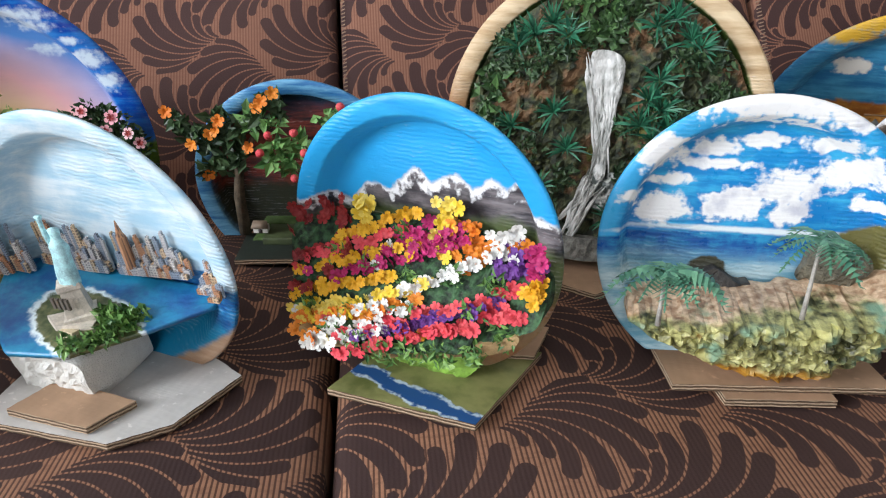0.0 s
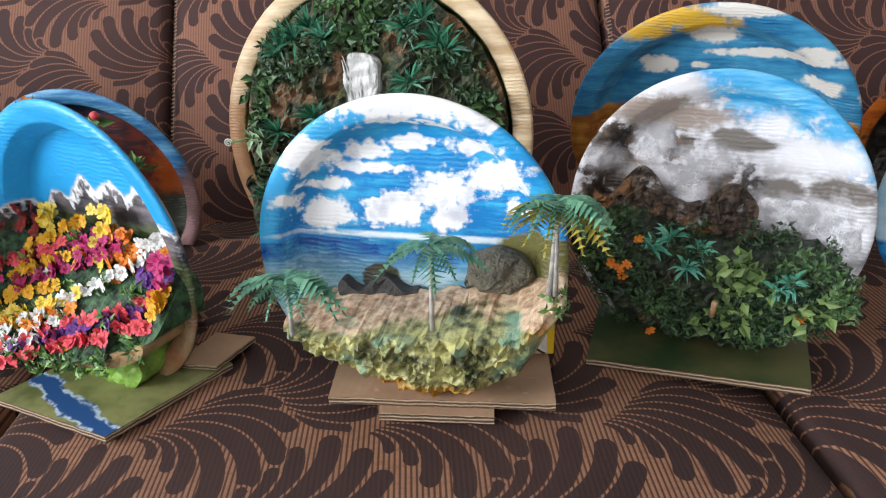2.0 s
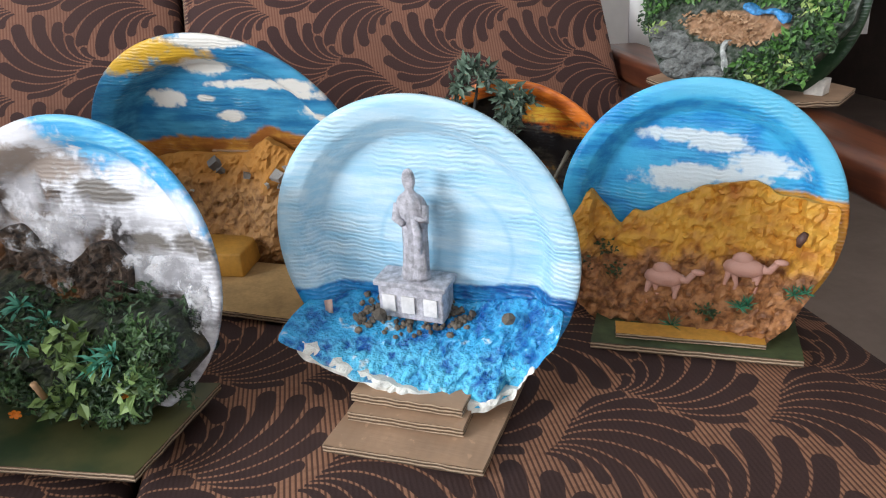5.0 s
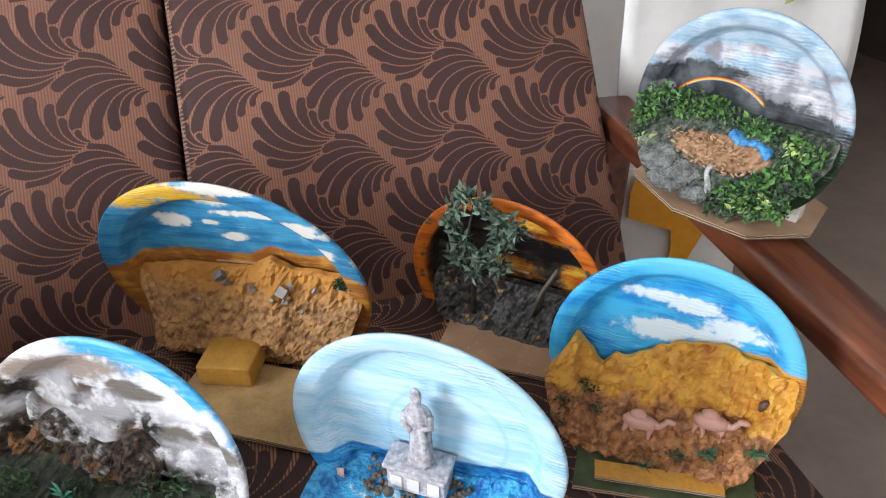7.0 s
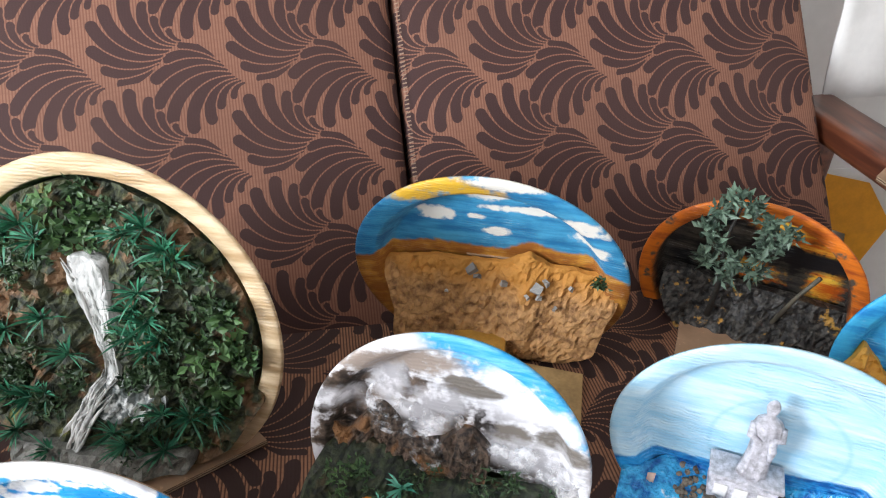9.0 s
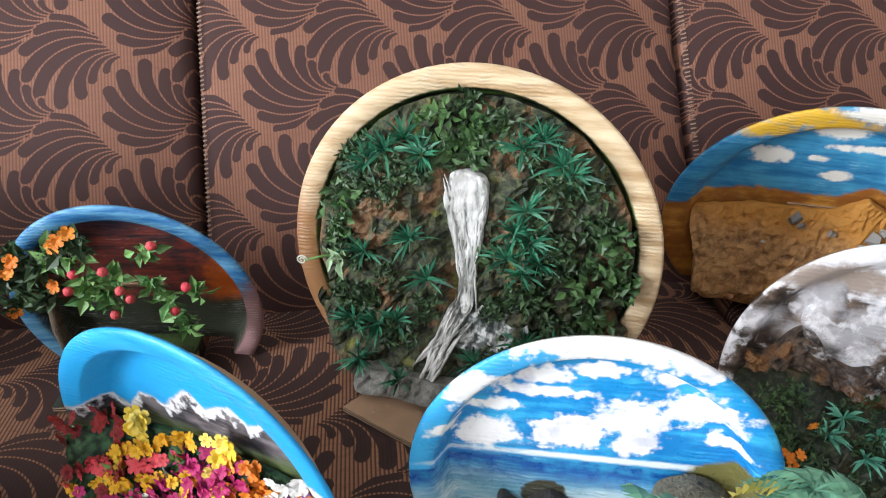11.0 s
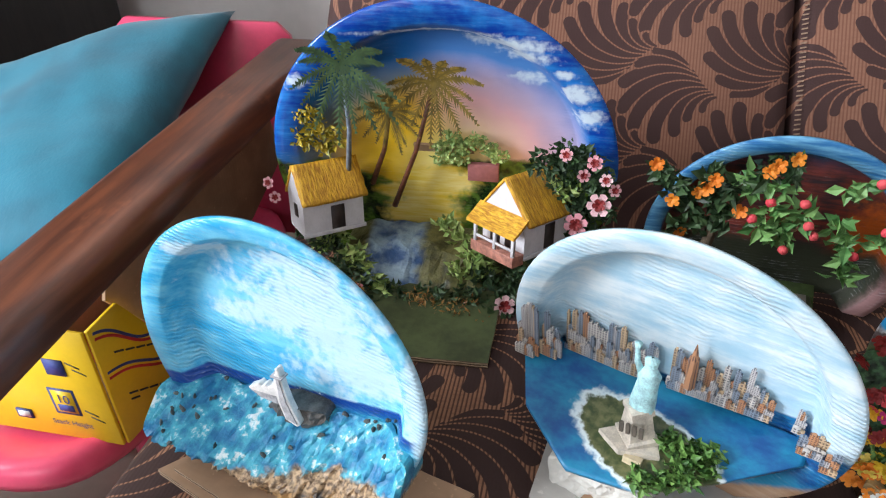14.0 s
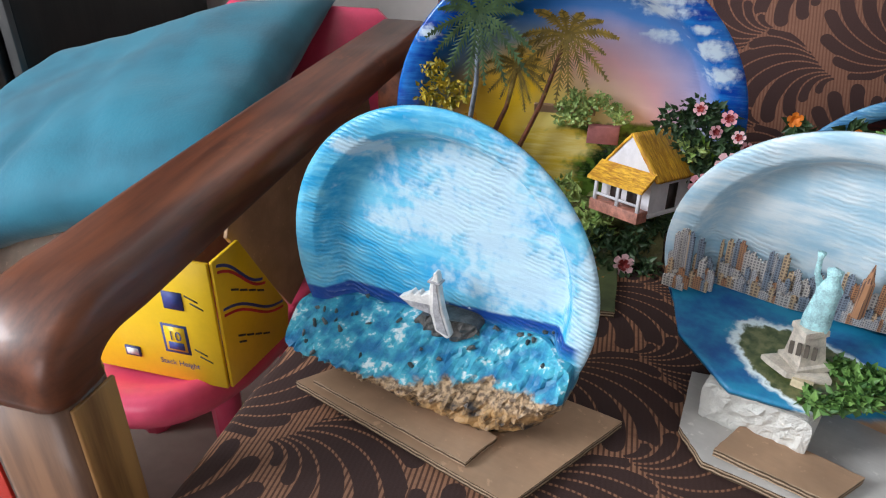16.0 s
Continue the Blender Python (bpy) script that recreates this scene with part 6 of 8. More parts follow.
    tagged(part("golden_tree", give(leaves(pts(((-0.72, 0.24), (-0.8, 0.16), (-0.68, 0.12), (-0.76, 0.32), (-0.62, 0.2)), 0.014, 0.002), 45, 0.008, 0.6, 52), leafy("golden_leaves", (0.10, 0.12, 0.01), (0.50, 0.36, 0.02))), None, root, "", m), kind="stuff")
    tagged(part("undergrowth", give(leaves(pts(((0.6, 0.16), (0.7, 0.22), (0.8, 0.2), (0.88, 0.1), (0.7, 0.05), (0.92, -0.12), (0.85, -0.28), (0.7, -0.3), (0.62, -0.5), (0.5, -0.62), (0.45, -0.75), (0.2, -0.8), (0.0, -0.82), (-0.2, -0.84), (-0.4, -0.8), (-0.55, -0.66), (-0.66, -0.52), (-0.8, -0.42), (0.3, -0.66), (0.75, -0.1), (0.9, 0.0), (0.35, -0.9), (0.1, -0.95), (-0.1, -0.95), (-0.3, -0.95), (0.55, -0.85), (-0.5, -0.9), (0.0, -1.0), (0.25, -1.0), (-0.2, -1.02)), 0.018, -0.016), 60, 0.011, 0.55, 53), M_LEAFD), None, root, "", m), kind="stuff")
    tagged(part("lit_leaves", give(leaves(pts(((0.2, -0.52), (0.27, -0.6), (-0.5, -0.55), (-0.6, -0.45), (-0.3, -0.75), (0.12, -0.38), (0.05, -0.3), (-0.7, -0.5), (0.55, -0.4), (0.72, 0.0), (0.3, -0.52), (-0.45, -0.62), (0.15, -0.62)), 0.013, -0.018), 26, 0.013, 0.5, 54), M_LEAFY), None, root, "", m), kind="stuff")
    tagged(part("rust_fern", give(leaves(pts(((-0.05, -0.8), (0.1, -0.88), (0.2, -0.82), (-0.45, -0.78), (-0.5, -0.9), (0.05, -1.0), (0.3, -0.95)), 0.020, -0.03), 90, 0.008, 0.3, 55), leafy("rust_leaves", (0.14, 0.05, 0.01), (0.36, 0.20, 0.05))), None, root, "", m), kind="stuff")
    for u, v, s in ((0.90, -0.02, 0.011), (0.79, -0.16, 0.011), (0.43, -0.75, 0.0105), (0.85, 0.24, 0.007), (0.92, 0.14, 0.006), (0.80, 0.16, 0.006), (0.70, 0.28, 0.006), (0.97, 0.08, 0.006), (0.60, -0.34, 0.006), (0.75, -0.42, 0.005), (-0.42, -0.72, 0.005), (-0.46, -0.84, 0.006), (-0.40, -0.92, 0.006), (-0.98, -0.02, 0.006), (-0.96, -0.12, 0.006)):
        a, b, c_ = pts([(u, v)], 0.01, -0.034)[0][:3]
        q = m @ Matrix.LocRotScale((a, b, c_), Euler((-0.45, rng.random() * 6, rng.uniform(-0.3, 0.3)), "YXZ"), (s, s, s))
        f = part("flower", BLOOMS["blush"][1], None, root, "pink and white paper flower", q)
        part("centre", BLOOMS["crimson"][0], None, f, "", Matrix.LocRotScale((0, -0.15, 0), None, (0.55, 0.55, 0.55)))
    gq = G("mossy_bank_with_stream")
    n, n2 = gq.noise(gq.obj, 45, 4), gq.noise(gq.obj, 170, 4)
    x, y, z = gq.xyz(gq.obj)
    cq = gq.mix((n + n2 * 0.4).step(0.45, 0.85), (0.025, 0.028, 0.012), (0.17, 0.16, 0.06))
    stream = (x / R + 0.22 + n * 0.12).abs().step(0.20, 0.13)
    cq = gq.mix(stream, cq, gq.mix((n + n2 * 0.25).step(0.45, 0.8), (0.03, 0.09, 0.24), (0.30, 0.42, 0.52)))
    mslope = gq.done(cq, 0.3, n2, 0.7, 0.003)
    part("rock_edge", relief(R, (-0.62, 0.66, -0.63, -0.36), lambda u, v: v < -0.47 + 0.08 * noise.noise((u * 6, 0, 2)), lambda u, v: 0.004 + 0.085 * max(0, (-0.42 - v) / 0.21) * (1 - 0.5 * u * u), 0.005, 0.007, 70, 0.02, 4), mslope, root, "dark mossy rock edge", m, False)
    base_card(root, [(-0.469, 0.544), (-0.335, 0.551), (-0.335, 0.66), (-0.478, 0.655)], M_CARDG, "card painted olive green")


# ---- the small flower-arch plate ----
def small_plate():
    g = art("paint_red_dusk", PLATES["small"][3])
    r = (g.u * g.u + g.v * g.v).sqrt()
    dusk = g.mix((g.brush + g.w1 * 0.7).step(0.3, 0.7), (0.045, 0.030, 0.035), (0.30, 0.055, 0.035))
    dusk = g.mix((g.v + g.w1 * 0.3).step(0.55, 0.8), dusk, (0.015, 0.06, 0.12))
    dusk = g.mix(ell(g, 0.72, 0.05, 0.22, 0.3, 0.5), dusk, (0.60, 0.13, 0.02))
    dusk = g.mix((g.v + g.w1 * 0.2).step(0.0, -0.15), dusk, (0.035, 0.04, 0.025))
    rim = g.mix(g.brush.step(0.35, 0.7), (0.02, 0.15, 0.38), (0.18, 0.45, 0.66))
    rim = g.mix((g.u + g.w2 * 0.5 - g.v).step(0.55, 0.85), rim, (0.35, 0.20, 0.20))
    c = g.mix((r + g.w2 * 0.03).step(0.84, 0.88), dusk, rim)
    root, m, R = plate_thing("small", "plate with a red dusk sky and an arch of fabric flowers", -0.55, painted(g, c, 0.45, 0.0, 0.6), depth=0.028, slope=0.06)
    rng = random.Random(61)
    part("trunk", tube([(-0.56 * R, -0.02, -0.40 * R), (-0.54 * R, -0.026, 0.0), (-0.50 * R, -0.024, 0.3 * R), (-0.3 * R, -0.016, 0.62 * R)], [0.007, 0.006, 0.005, 0.002], 8), plain("bark_paint", (0.09, 0.065, 0.04), 0.8, 0.5, 100, 0.9), root, "rough brown trunk", m)
    vine = [(-0.1, 0.85), (-0.25, 0.8), (-0.4, 0.68), (-0.55, 0.55), (-0.7, 0.48), (-0.75, 0.28), (-0.95, 0.72), (-0.85, 0.6), (-0.6, 0.7), (-0.45, 0.42), (-0.6, 0.3)]
    tagged(part("vine_leaves", give(leaves([(u * R, -0.026, v * R, 0.010, 0.007, 0.010) for u, v in vine], 17, 0.017, 0.6, 62), M_LEAFD), None, root, "", m), kind="stuff")
    lit = [(-0.15, 0.5), (-0.05, 0.4), (-0.2, 0.35), (0.05, 0.5), (-0.05, 0.25), (0.4, 0.3), (0.48, 0.15), (0.62, 0.36), (0.35, 0.75), (0.3, 0.45), (0.45, 0.02), (-0.35, 0.72), (-0.15, 0.72)]
    tagged(part("bright_leaves", give(leaves([(u * R, -0.026, v * R, 0.009, 0.005, 0.009) for u, v in lit], 12, 0.018, 0.55, 63), leafy("cloth_leaves", (0.05, 0.16, 0.04), (0.20, 0.38, 0.12))), None, root, "", m), kind="stuff")
    for u, v in ((-0.10, 0.98), (-0.20, 0.91), (-0.24, 0.86), (-0.58, 0.74), (-0.67, 0.63), (-0.62, 0.66), (-0.84, 0.53), (-0.75, 0.25), (-1.0, 0.82), (-0.36, 0.5)):
        q = m @ Matrix.LocRotScale((u * R, -0.034, v * R), Euler((rng.uniform(-0.6, 0.1), rng.random() * 6, rng.uniform(-0.5, 0.5)), "YXZ"), (0.0066,) * 3)
        part("orange_flower", BLOOMS["orange"][0], None, root, "", q)
    bud = bmesh.new()
    bmesh.ops.create_icosphere(bud, subdivisions=2, radius=1)
    for v in bud.verts:
        v.co *= 1 + 0.25 * noise.noise(v.co * 2.5)
    bud = mesh_of("berry", bud, PET["pink"], True)
    bud.materials[0] = PET["coral"]
    for u, v in ((-0.18, 0.62), (-0.27, 0.46), (0.11, 0.46), (0.0, 0.22), (0.46, 0.25), (0.45, 0.87), (0.6, 0.49), (0.04, 0.64), (0.16, 0.38)):
        part("rosebud", bud, None, root, "", m @ Matrix.LocRotScale((u * R, -0.036, v * R), Euler((rng.random(), rng.random(), 0)), (0.0045, 0.0042, 0.0048)))
    gl = plain("felt_lawn", (0.055, 0.10, 0.022), 0.9, 0.3, 150, 0.7)
    part("lawn", slab([(-0.50 * R, -0.052), (0.36 * R, -0.050), (0.42 * R, 0.012), (-0.42 * R, 0.012)], 0, 0.005, 0.001), gl, root, "green felt lawn", m @ pose(0, 0, -0.42 * R, 9))
    mh = plain("white_model_house", (0.72, 0.70, 0.66))
    h = part("model_house", box(-0.008, 0.008, -0.005, 0.005, 0, 0.007, 0.0004), mh, root, "tiny white house", m @ pose(-0.38 * R, -0.030, -0.34 * R))
    rf = slab([(-0.0095, 0), (0.0095, 0), (0.0075, 0.009), (-0.0075, 0.009)], 0, 0.002)
    part("roof", rf, plain("brown_roof_card", (0.22, 0.16, 0.11)), h, "brown roof", pose(0, -0.0065, 0.0065, 42))
    part("door", box(-0.002, 0.002, -0.0056, -0.004, 0, 0.005), plain("dark_opening", (0.04, 0.03, 0.03)), h)
    h2 = part("shed", box(-0.012, 0.012, -0.004, 0.004, 0, 0.006, 0.0004), plain("grey_shed", (0.17, 0.16, 0.14)), root, "grey shed", m @ pose(0.20 * R, -0.022, -0.36 * R))
    part("roof", slab([(-0.013, 0), (0.013, 0), (0.012, 0.008), (-0.012, 0.008)], 0, 0.0015), plain("grey_roof", (0.24, 0.22, 0.19)), h2, "", pose(0, -0.005, 0.005, 40))
    base_card(root, [(-0.153, 0.633), (-0.045, 0.627), (-0.035, 0.70), (-0.150, 0.70)], plain("blackish_green_card", (0.022, 0.032, 0.024)), "card painted blackish green")
    part("riser", box(-0.042, 0.045, -0.040, 0.0, 0.008, 0.016, 0.001), M_CARDG, root, "stacked green card layers")


# ---- the waterfall plate ----
def fall_plate():
    g = art("bare_board_rim", PLATES["fall"][3])
    r = (g.u * g.u + g.v * g.v).sqrt()
    x, y, z = g.xyz(g.obj)
    grain = g.noise(g.obj, 60, 4, 0.6, (0.2, 1, 1.8))
    wood_c = g.mix(grain.step(0.3, 0.7), (0.50, 0.33, 0.17), (0.80, 0.64, 0.42))
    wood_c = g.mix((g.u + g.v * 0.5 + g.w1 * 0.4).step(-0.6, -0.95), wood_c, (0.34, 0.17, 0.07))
    green = g.mix((g.w1 * 2 + 0.5).step(0.3, 0.7), (0.010, 0.022, 0.006), (0.06, 0.11, 0.02))
    c = g.mix((r + g.w2 * 0.02).step(0.875, 0.89), green, wood_c)
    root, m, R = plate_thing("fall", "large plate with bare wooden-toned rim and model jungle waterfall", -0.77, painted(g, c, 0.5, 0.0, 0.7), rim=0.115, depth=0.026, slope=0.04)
    bot = lerp([(-0.85, -0.4), (-0.7, -0.62), (-0.5, -0.74), (0.5, -0.74), (0.7, -0.62), (0.88, -0.35)])

    def depth(u, v):
        rr = math.sqrt(u * u + v * v)
        base = -0.012 + 0.016 * max(0, min(1, (0.84 - rr) / 0.3)) + 0.010
        return base + 0.055 * max(0, (-0.28 - v)) / 0.5 * (0.9 if u < 0.3 else 0.6) - 0.014 * math.exp(-((u + 0.02) / 0.13) ** 2) * (1 if v > -0.3 else 0)
    gj = G("jungle_rock_wall")
    n, n2 = gj.noise(gj.obj, 26, 4), gj.noise(gj.obj, 140, 4)
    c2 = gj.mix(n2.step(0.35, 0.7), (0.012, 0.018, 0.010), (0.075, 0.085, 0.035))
    c2 = gj.mix(n.step(0.52, 0.62), c2, gj.mix(n2, (0.10, 0.045, 0.022), (0.26, 0.15, 0.07)))
    c2 = gj.mix(gj.noise(gj.obj, 33, 2).step(0.62, 0.7), c2, (0.16, 0.16, 0.035))
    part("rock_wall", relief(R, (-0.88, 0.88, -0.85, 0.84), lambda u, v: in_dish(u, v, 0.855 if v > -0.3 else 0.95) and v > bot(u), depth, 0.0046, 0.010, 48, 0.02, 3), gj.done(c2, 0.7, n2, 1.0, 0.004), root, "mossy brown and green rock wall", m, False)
    gw = G("white_water")
    n = gw.noise(gw.obj, 140, 4, 0.6, (1, 1, 0.16))
    mw = gw.done(gw.mix(n.step(0.32, 0.62), (0.20, 0.21, 0.19), (0.62, 0.62, 0.60)), 0.35, n, 0.8, 0.003)
    left, right = lerp([(-0.30, -0.02), (0.0, -0.06), (0.3, -0.13), (0.48, -0.11)]), lerp([(-0.30, 0.04), (0.0, 0.06), (0.3, 0.10), (0.42, 0.10), (0.48, 0.02)])
    part("waterfall", relief(R, (-0.2, 0.12, -0.30, 0.48), lambda u, v: left(v) < u < right(v), lambda u, v: depth(u, v) + 0.006 + 0.010 * max(0, v - 0.15) + 0.004 * math.cos(u * 14), 0.0036, 0.0030, 110, 0.012, 5), mw, root, "white glue waterfall", m)
    part("lower_fall", relief(R, (-0.28, 0.02, -0.74, -0.28), lambda u, v: abs(u + 0.06 - 0.16 * (v + 0.28)) < 0.022 + 0.016 * math.sin(v * 12), lambda u, v: depth(u, v) + 0.006, 0.0036, 0.003, 110, 0.0, 6), mw, root, "lower stream of white water", m)
    rs = random.Random(77)
    for k in range(34):
        if k < 20:
            ua, ub, va, vb = rs.uniform(-0.13, 0.10), rs.uniform(-0.05, 0.07), rs.uniform(0.30, 0.47), rs.uniform(-0.30, -0.05)
        else:
            ua, ub, va, vb = rs.uniform(-0.08, 0.06), rs.uniform(-0.24, -0.10), rs.uniform(-0.34, -0.22), rs.uniform(-0.74, -0.5)
        pth = []
        for i in range(9):
            t = i / 8
            u, v = ua + (ub - ua) * t + 0.008 * math.sin(k + t * 9), va + (vb - va) * t
            pth.append((u * R, -depth(u, v) - 0.007 - rs.random() * 0.003, v * R))
        part("water_strand", tube(pth, [rs.uniform(0.0008, 0.0022) * (1 - 0.7 * abs(2 * i / 8 - 1) ** 3) for i in range(9)], 6), mw, root, "", m)
    gfo = G("grey_foam_rock")
    n = gfo.noise(gfo.obj, 120, 4)
    part("foam_rock", relief(R, (-0.1, 0.42, -0.5, -0.22), lambda u, v: ((u - 0.14) / 0.24) ** 2 + ((v + 0.36) / 0.12) ** 2 < 1, lambda u, v: depth(u, v) + 0.003, 0.0044, 0.007, 90, 0.0, 7), gfo.done(gfo.mix(n.step(0.45, 0.62), (0.07, 0.085, 0.08), (0.62, 0.64, 0.62)), 0.4, n, 0.9, 0.003), root, "wet grey rock flecked with foam", m, False)
    rng = random.Random(70)

    def s(u, v, rr=0.014, lift=0.006):
        return (u * R, -depth(u, v) - lift, v * R, rr, 0.007, rr)
    dark, mid = [], []
    while len(dark) < 70:
        u, v = rng.uniform(-0.82, 0.82), rng.uniform(-0.8, 0.8)
        if in_dish(u, v, 0.8) and not (-0.2 < u < 0.13 and -0.3 < v < 0.5) and not (-0.3 < u < 0.02 and v < -0.3):
            dark.append(s(u, v))
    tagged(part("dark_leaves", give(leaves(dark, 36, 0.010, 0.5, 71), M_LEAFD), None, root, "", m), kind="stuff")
    tagged(part("broad_leaves", give(leaves([s(u, v, 0.016, 0.010) for u, v in ((-0.05, 0.66), (0.0, 0.58), (-0.12, 0.56), (0.06, 0.7), (-0.7, 0.25), (-0.68, 0.1), (0.74, 0.2), (0.72, 0.05), (0.8, -0.05), (0.6, -0.1), (-0.2, 0.72), (0.68, -0.28))], 18, 0.014, 0.65, 72), leafy("fall_leaves", (0.02, 0.06, 0.018), (0.08, 0.17, 0.05))), None, root, "", m), kind="stuff")
    for k, (u, v) in enumerate(((-0.45, 0.55), (-0.35, 0.62), (-0.55, 0.48), (-0.25, 0.55), (0.25, 0.62), (0.35, 0.66), (0.5, 0.5), (0.25, 0.2), (0.33, 0.15), (0.22, 0.05), (0.38, 0.05), (0.3, -0.02), (0.45, 0.55), (-0.55, 0.0), (-0.3, 0.1), (-0.45, -0.4), (-0.6, -0.42), (-0.35, -0.36), (0.35, -0.4), (0.5, -0.42), (0.62, -0.4), (0.1, -0.5), (-0.55, -0.6), (0.3, 0.32), (-0.2, -0.12), (0.18, -0.55), (-0.3, -0.66), (0.35, -0.62))):
        part("fern", give(tuft((u * R, -depth(u, v) - 0.008, v * R), 30, 0.026, 0.0024, 80 + k, 0.2), M_FERN), None, root, "stiff green plastic fern", m)
    sprig = part("sprig", tube([(-0.66 * R, -0.012, -0.06 * R), (-0.78 * R, -0.022, -0.05 * R), (-0.88 * R, -0.026, -0.08 * R)], 0.0013, 5), M_LEAF, root, "loose green sprig", m)
    curl = [(-0.90 * R + 0.0055 * (1 - t / 26) * math.cos(t * 0.55), -0.026, -0.08 * R + 0.0045 * (1 - t / 26) * math.sin(t * 0.55)) for t in range(22)]
    part("tendril", tube(curl, 0.0008, 5), plain("pale_tendril", (0.62, 0.66, 0.55)), sprig, "pale curled tendril")
    tagged(part("sprig_leaves", give(leaves([(-0.72 * R, -0.02, -0.05 * R, 0.012, 0.004, 0.006)], 9, 0.018, 0.42, 90), leafy("pale_leaves", (0.12, 0.26, 0.12), (0.36, 0.50, 0.30))), None, root, "", m), kind="stuff")
    base_card(root, [(0.112, 0.600), (0.200, 0.523), (0.36, 0.60), (0.27, 0.72)], M_CARD, "brown card under the rock base")
    part("pool_edge", relief(R, (-0.56, 0.5, -0.75, -0.62), lambda u, v: True, lambda u, v: depth(u, v) + 0.012, 0.005, 0.007, 80, 0.0, 12), plain("grey_pool_rock", (0.20, 0.20, 0.18), 0.5, 0.6, 90, 0.9), root, "grey rocky pool edge", m, False)


# ---- the stony desert plate ----
def desert_plate():
    g = art("paint_yellow_cloud_sky", PLATES["desert"][3])
    c = g.mix((g.brush + g.w1 * 0.5).step(0.3, 0.72), (0.016, 0.17, 0.38), (0.07, 0.36, 0.60))
    c = g.mix(daubs(g, [(-0.30, 0.90, 0.3, 0.09), (-0.12, 0.84, 0.2, 0.08), (-0.5, 0.80, 0.2, 0.06)], 0.4, 1.0), c, g.mix(g.brush, (0.55, 0.28, 0.02), (0.85, 0.55, 0.06)))
    c = g.mix(daubs(g, [(-0.02, 0.74, 0.15, 0.08), (0.4, 0.60, 0.42, 0.035), (-0.38, 0.50, 0.13, 0.06), (0.05, 0.37, 0.09, 0.04), (0.69, 0.41, 0.13, 0.06), (0.97, 0.42, 0.06, 0.10), (0.62, 0.66, 0.14, 0.05), (0.15, 0.96, 0.26, 0.05), (-0.1, 0.50, 0.06, 0.025)], 0.25, 0.9), c, (0.82, 0.80, 0.74))
    c = g.mix(below(g, [(-1.1, 0.10), (-0.42, 0.21), (0.1, 0.20), (0.28, 0.31), (0.45, 0.24), (0.87, 0.2), (1.1, 0.1)], 0.06), c, g.mix((g.w1 * 2 + g.brush - 0.1).step(0.2, 0.8), (0.34, 0.12, 0.025), (0.62, 0.30, 0.05)))
    root, m, R = plate_thing("desert", "plate with yellow-clouded blue sky over a stony ochre desert", -0.62, painted(g, c, 0.45, 0.06, 0.8), depth=0.024, slope=0.14)
    top = lerp([(-0.8, 0.02), (-0.4, 0.10), (0.1, 0.10), (0.28, 0.24), (0.45, 0.12), (0.9, 0.1)])
    bot = lerp([(-0.8, -0.1), (-0.7, -0.35), (-0.76, -0.54), (-0.1, -0.60), (0.6, -0.58), (0.8, -0.45), (0.92, -0.1)])

    def depth(u, v):
        return -0.015 + 0.052 * max(0, min(1, (top(u) - v) / 0.55))
    gs = G("ochre_gravel_clay")
    x, y, z = gs.xyz(gs.obj)
    n, n2 = gs.noise(gs.obj, 30, 5), gs.noise(gs.obj, 130, 4)
    c2 = gs.mix((n2 + n * 0.6).step(0.5, 0.95), (0.17, 0.075, 0.026), (0.54, 0.30, 0.12))
    c2 = gs.mix((z / R + n * 0.3).step(0.0, 0.22), c2, (0.52, 0.23, 0.04))
    part("desert_ground", relief(R, (-0.8, 0.94, -0.7, 0.26), lambda u, v: bot(u) < v < top(u) and in_dish(u, v, 0.98), depth, 0.0034, 0.0048, 80, 0.02, 22), gs.done(c2, 0.75, n2, 0.9, 0.003), root, "crumbly ochre clay ground", m, False)
    rng = random.Random(91)
    mst = varied("grey_chips", (0.20, 0.19, 0.18), (0.62, 0.60, 0.56), 0.6)
    ch = bmesh.new()
    bmesh.ops.create_cube(ch, size=1.6)
    for v in ch.verts:
        v.co += Vector((noise.noise(v.co * 3), noise.noise(v.co * 3 + Vector((5, 0, 0))), noise.noise(v.co * 3 + Vector((0, 5, 0))))) * 0.9
    ch = mesh_of("stone_chip", ch, mst, False)
    for u, v, s in ((-0.12, 0.06, 0.0065), (-0.08, 0.02, 0.004), (0.12, 0.0, 0.004), (0.36, 0.02, 0.006), (0.42, 0.05, 0.004), (0.38, -0.04, 0.003), (0.6, 0.02, 0.003), (0.3, -0.02, 0.003), (-0.3, -0.1, 0.002), (0.5, -0.12, 0.003)):
        part("stone_chip", ch, None, root, "", m @ Matrix.LocRotScale((u * R, -depth(u, v) - 0.005, v * R), Euler((rng.random() * 6, rng.random() * 6, 1)), (s, s * 0.7, s)))
    tagged(part("shrub", give(leaves([(0.82 * R, -depth(0.82, 0.06) - 0.004, 0.08 * R, 0.012, 0.005, 0.008)], 70, 0.008, 0.5, 92), M_LEAFD), None, root, "dark green shrub", m), kind="stuff")
    base_card(root, [(0.515, 0.612), (0.662, 0.533), (0.700, 0.63), (0.56, 0.70)], plain("tan_card", (0.40, 0.26, 0.11), 0.8), "tan card base")
    part("stand_block", box(-0.035, 0.025, -0.062, -0.010, 0.008, 0.034, 0.002), plain("ochre_block", (0.52, 0.27, 0.045), 0.6, 0.2), root, "ochre-painted block stand", pose(0, 0, 0, 0, 0, 4))


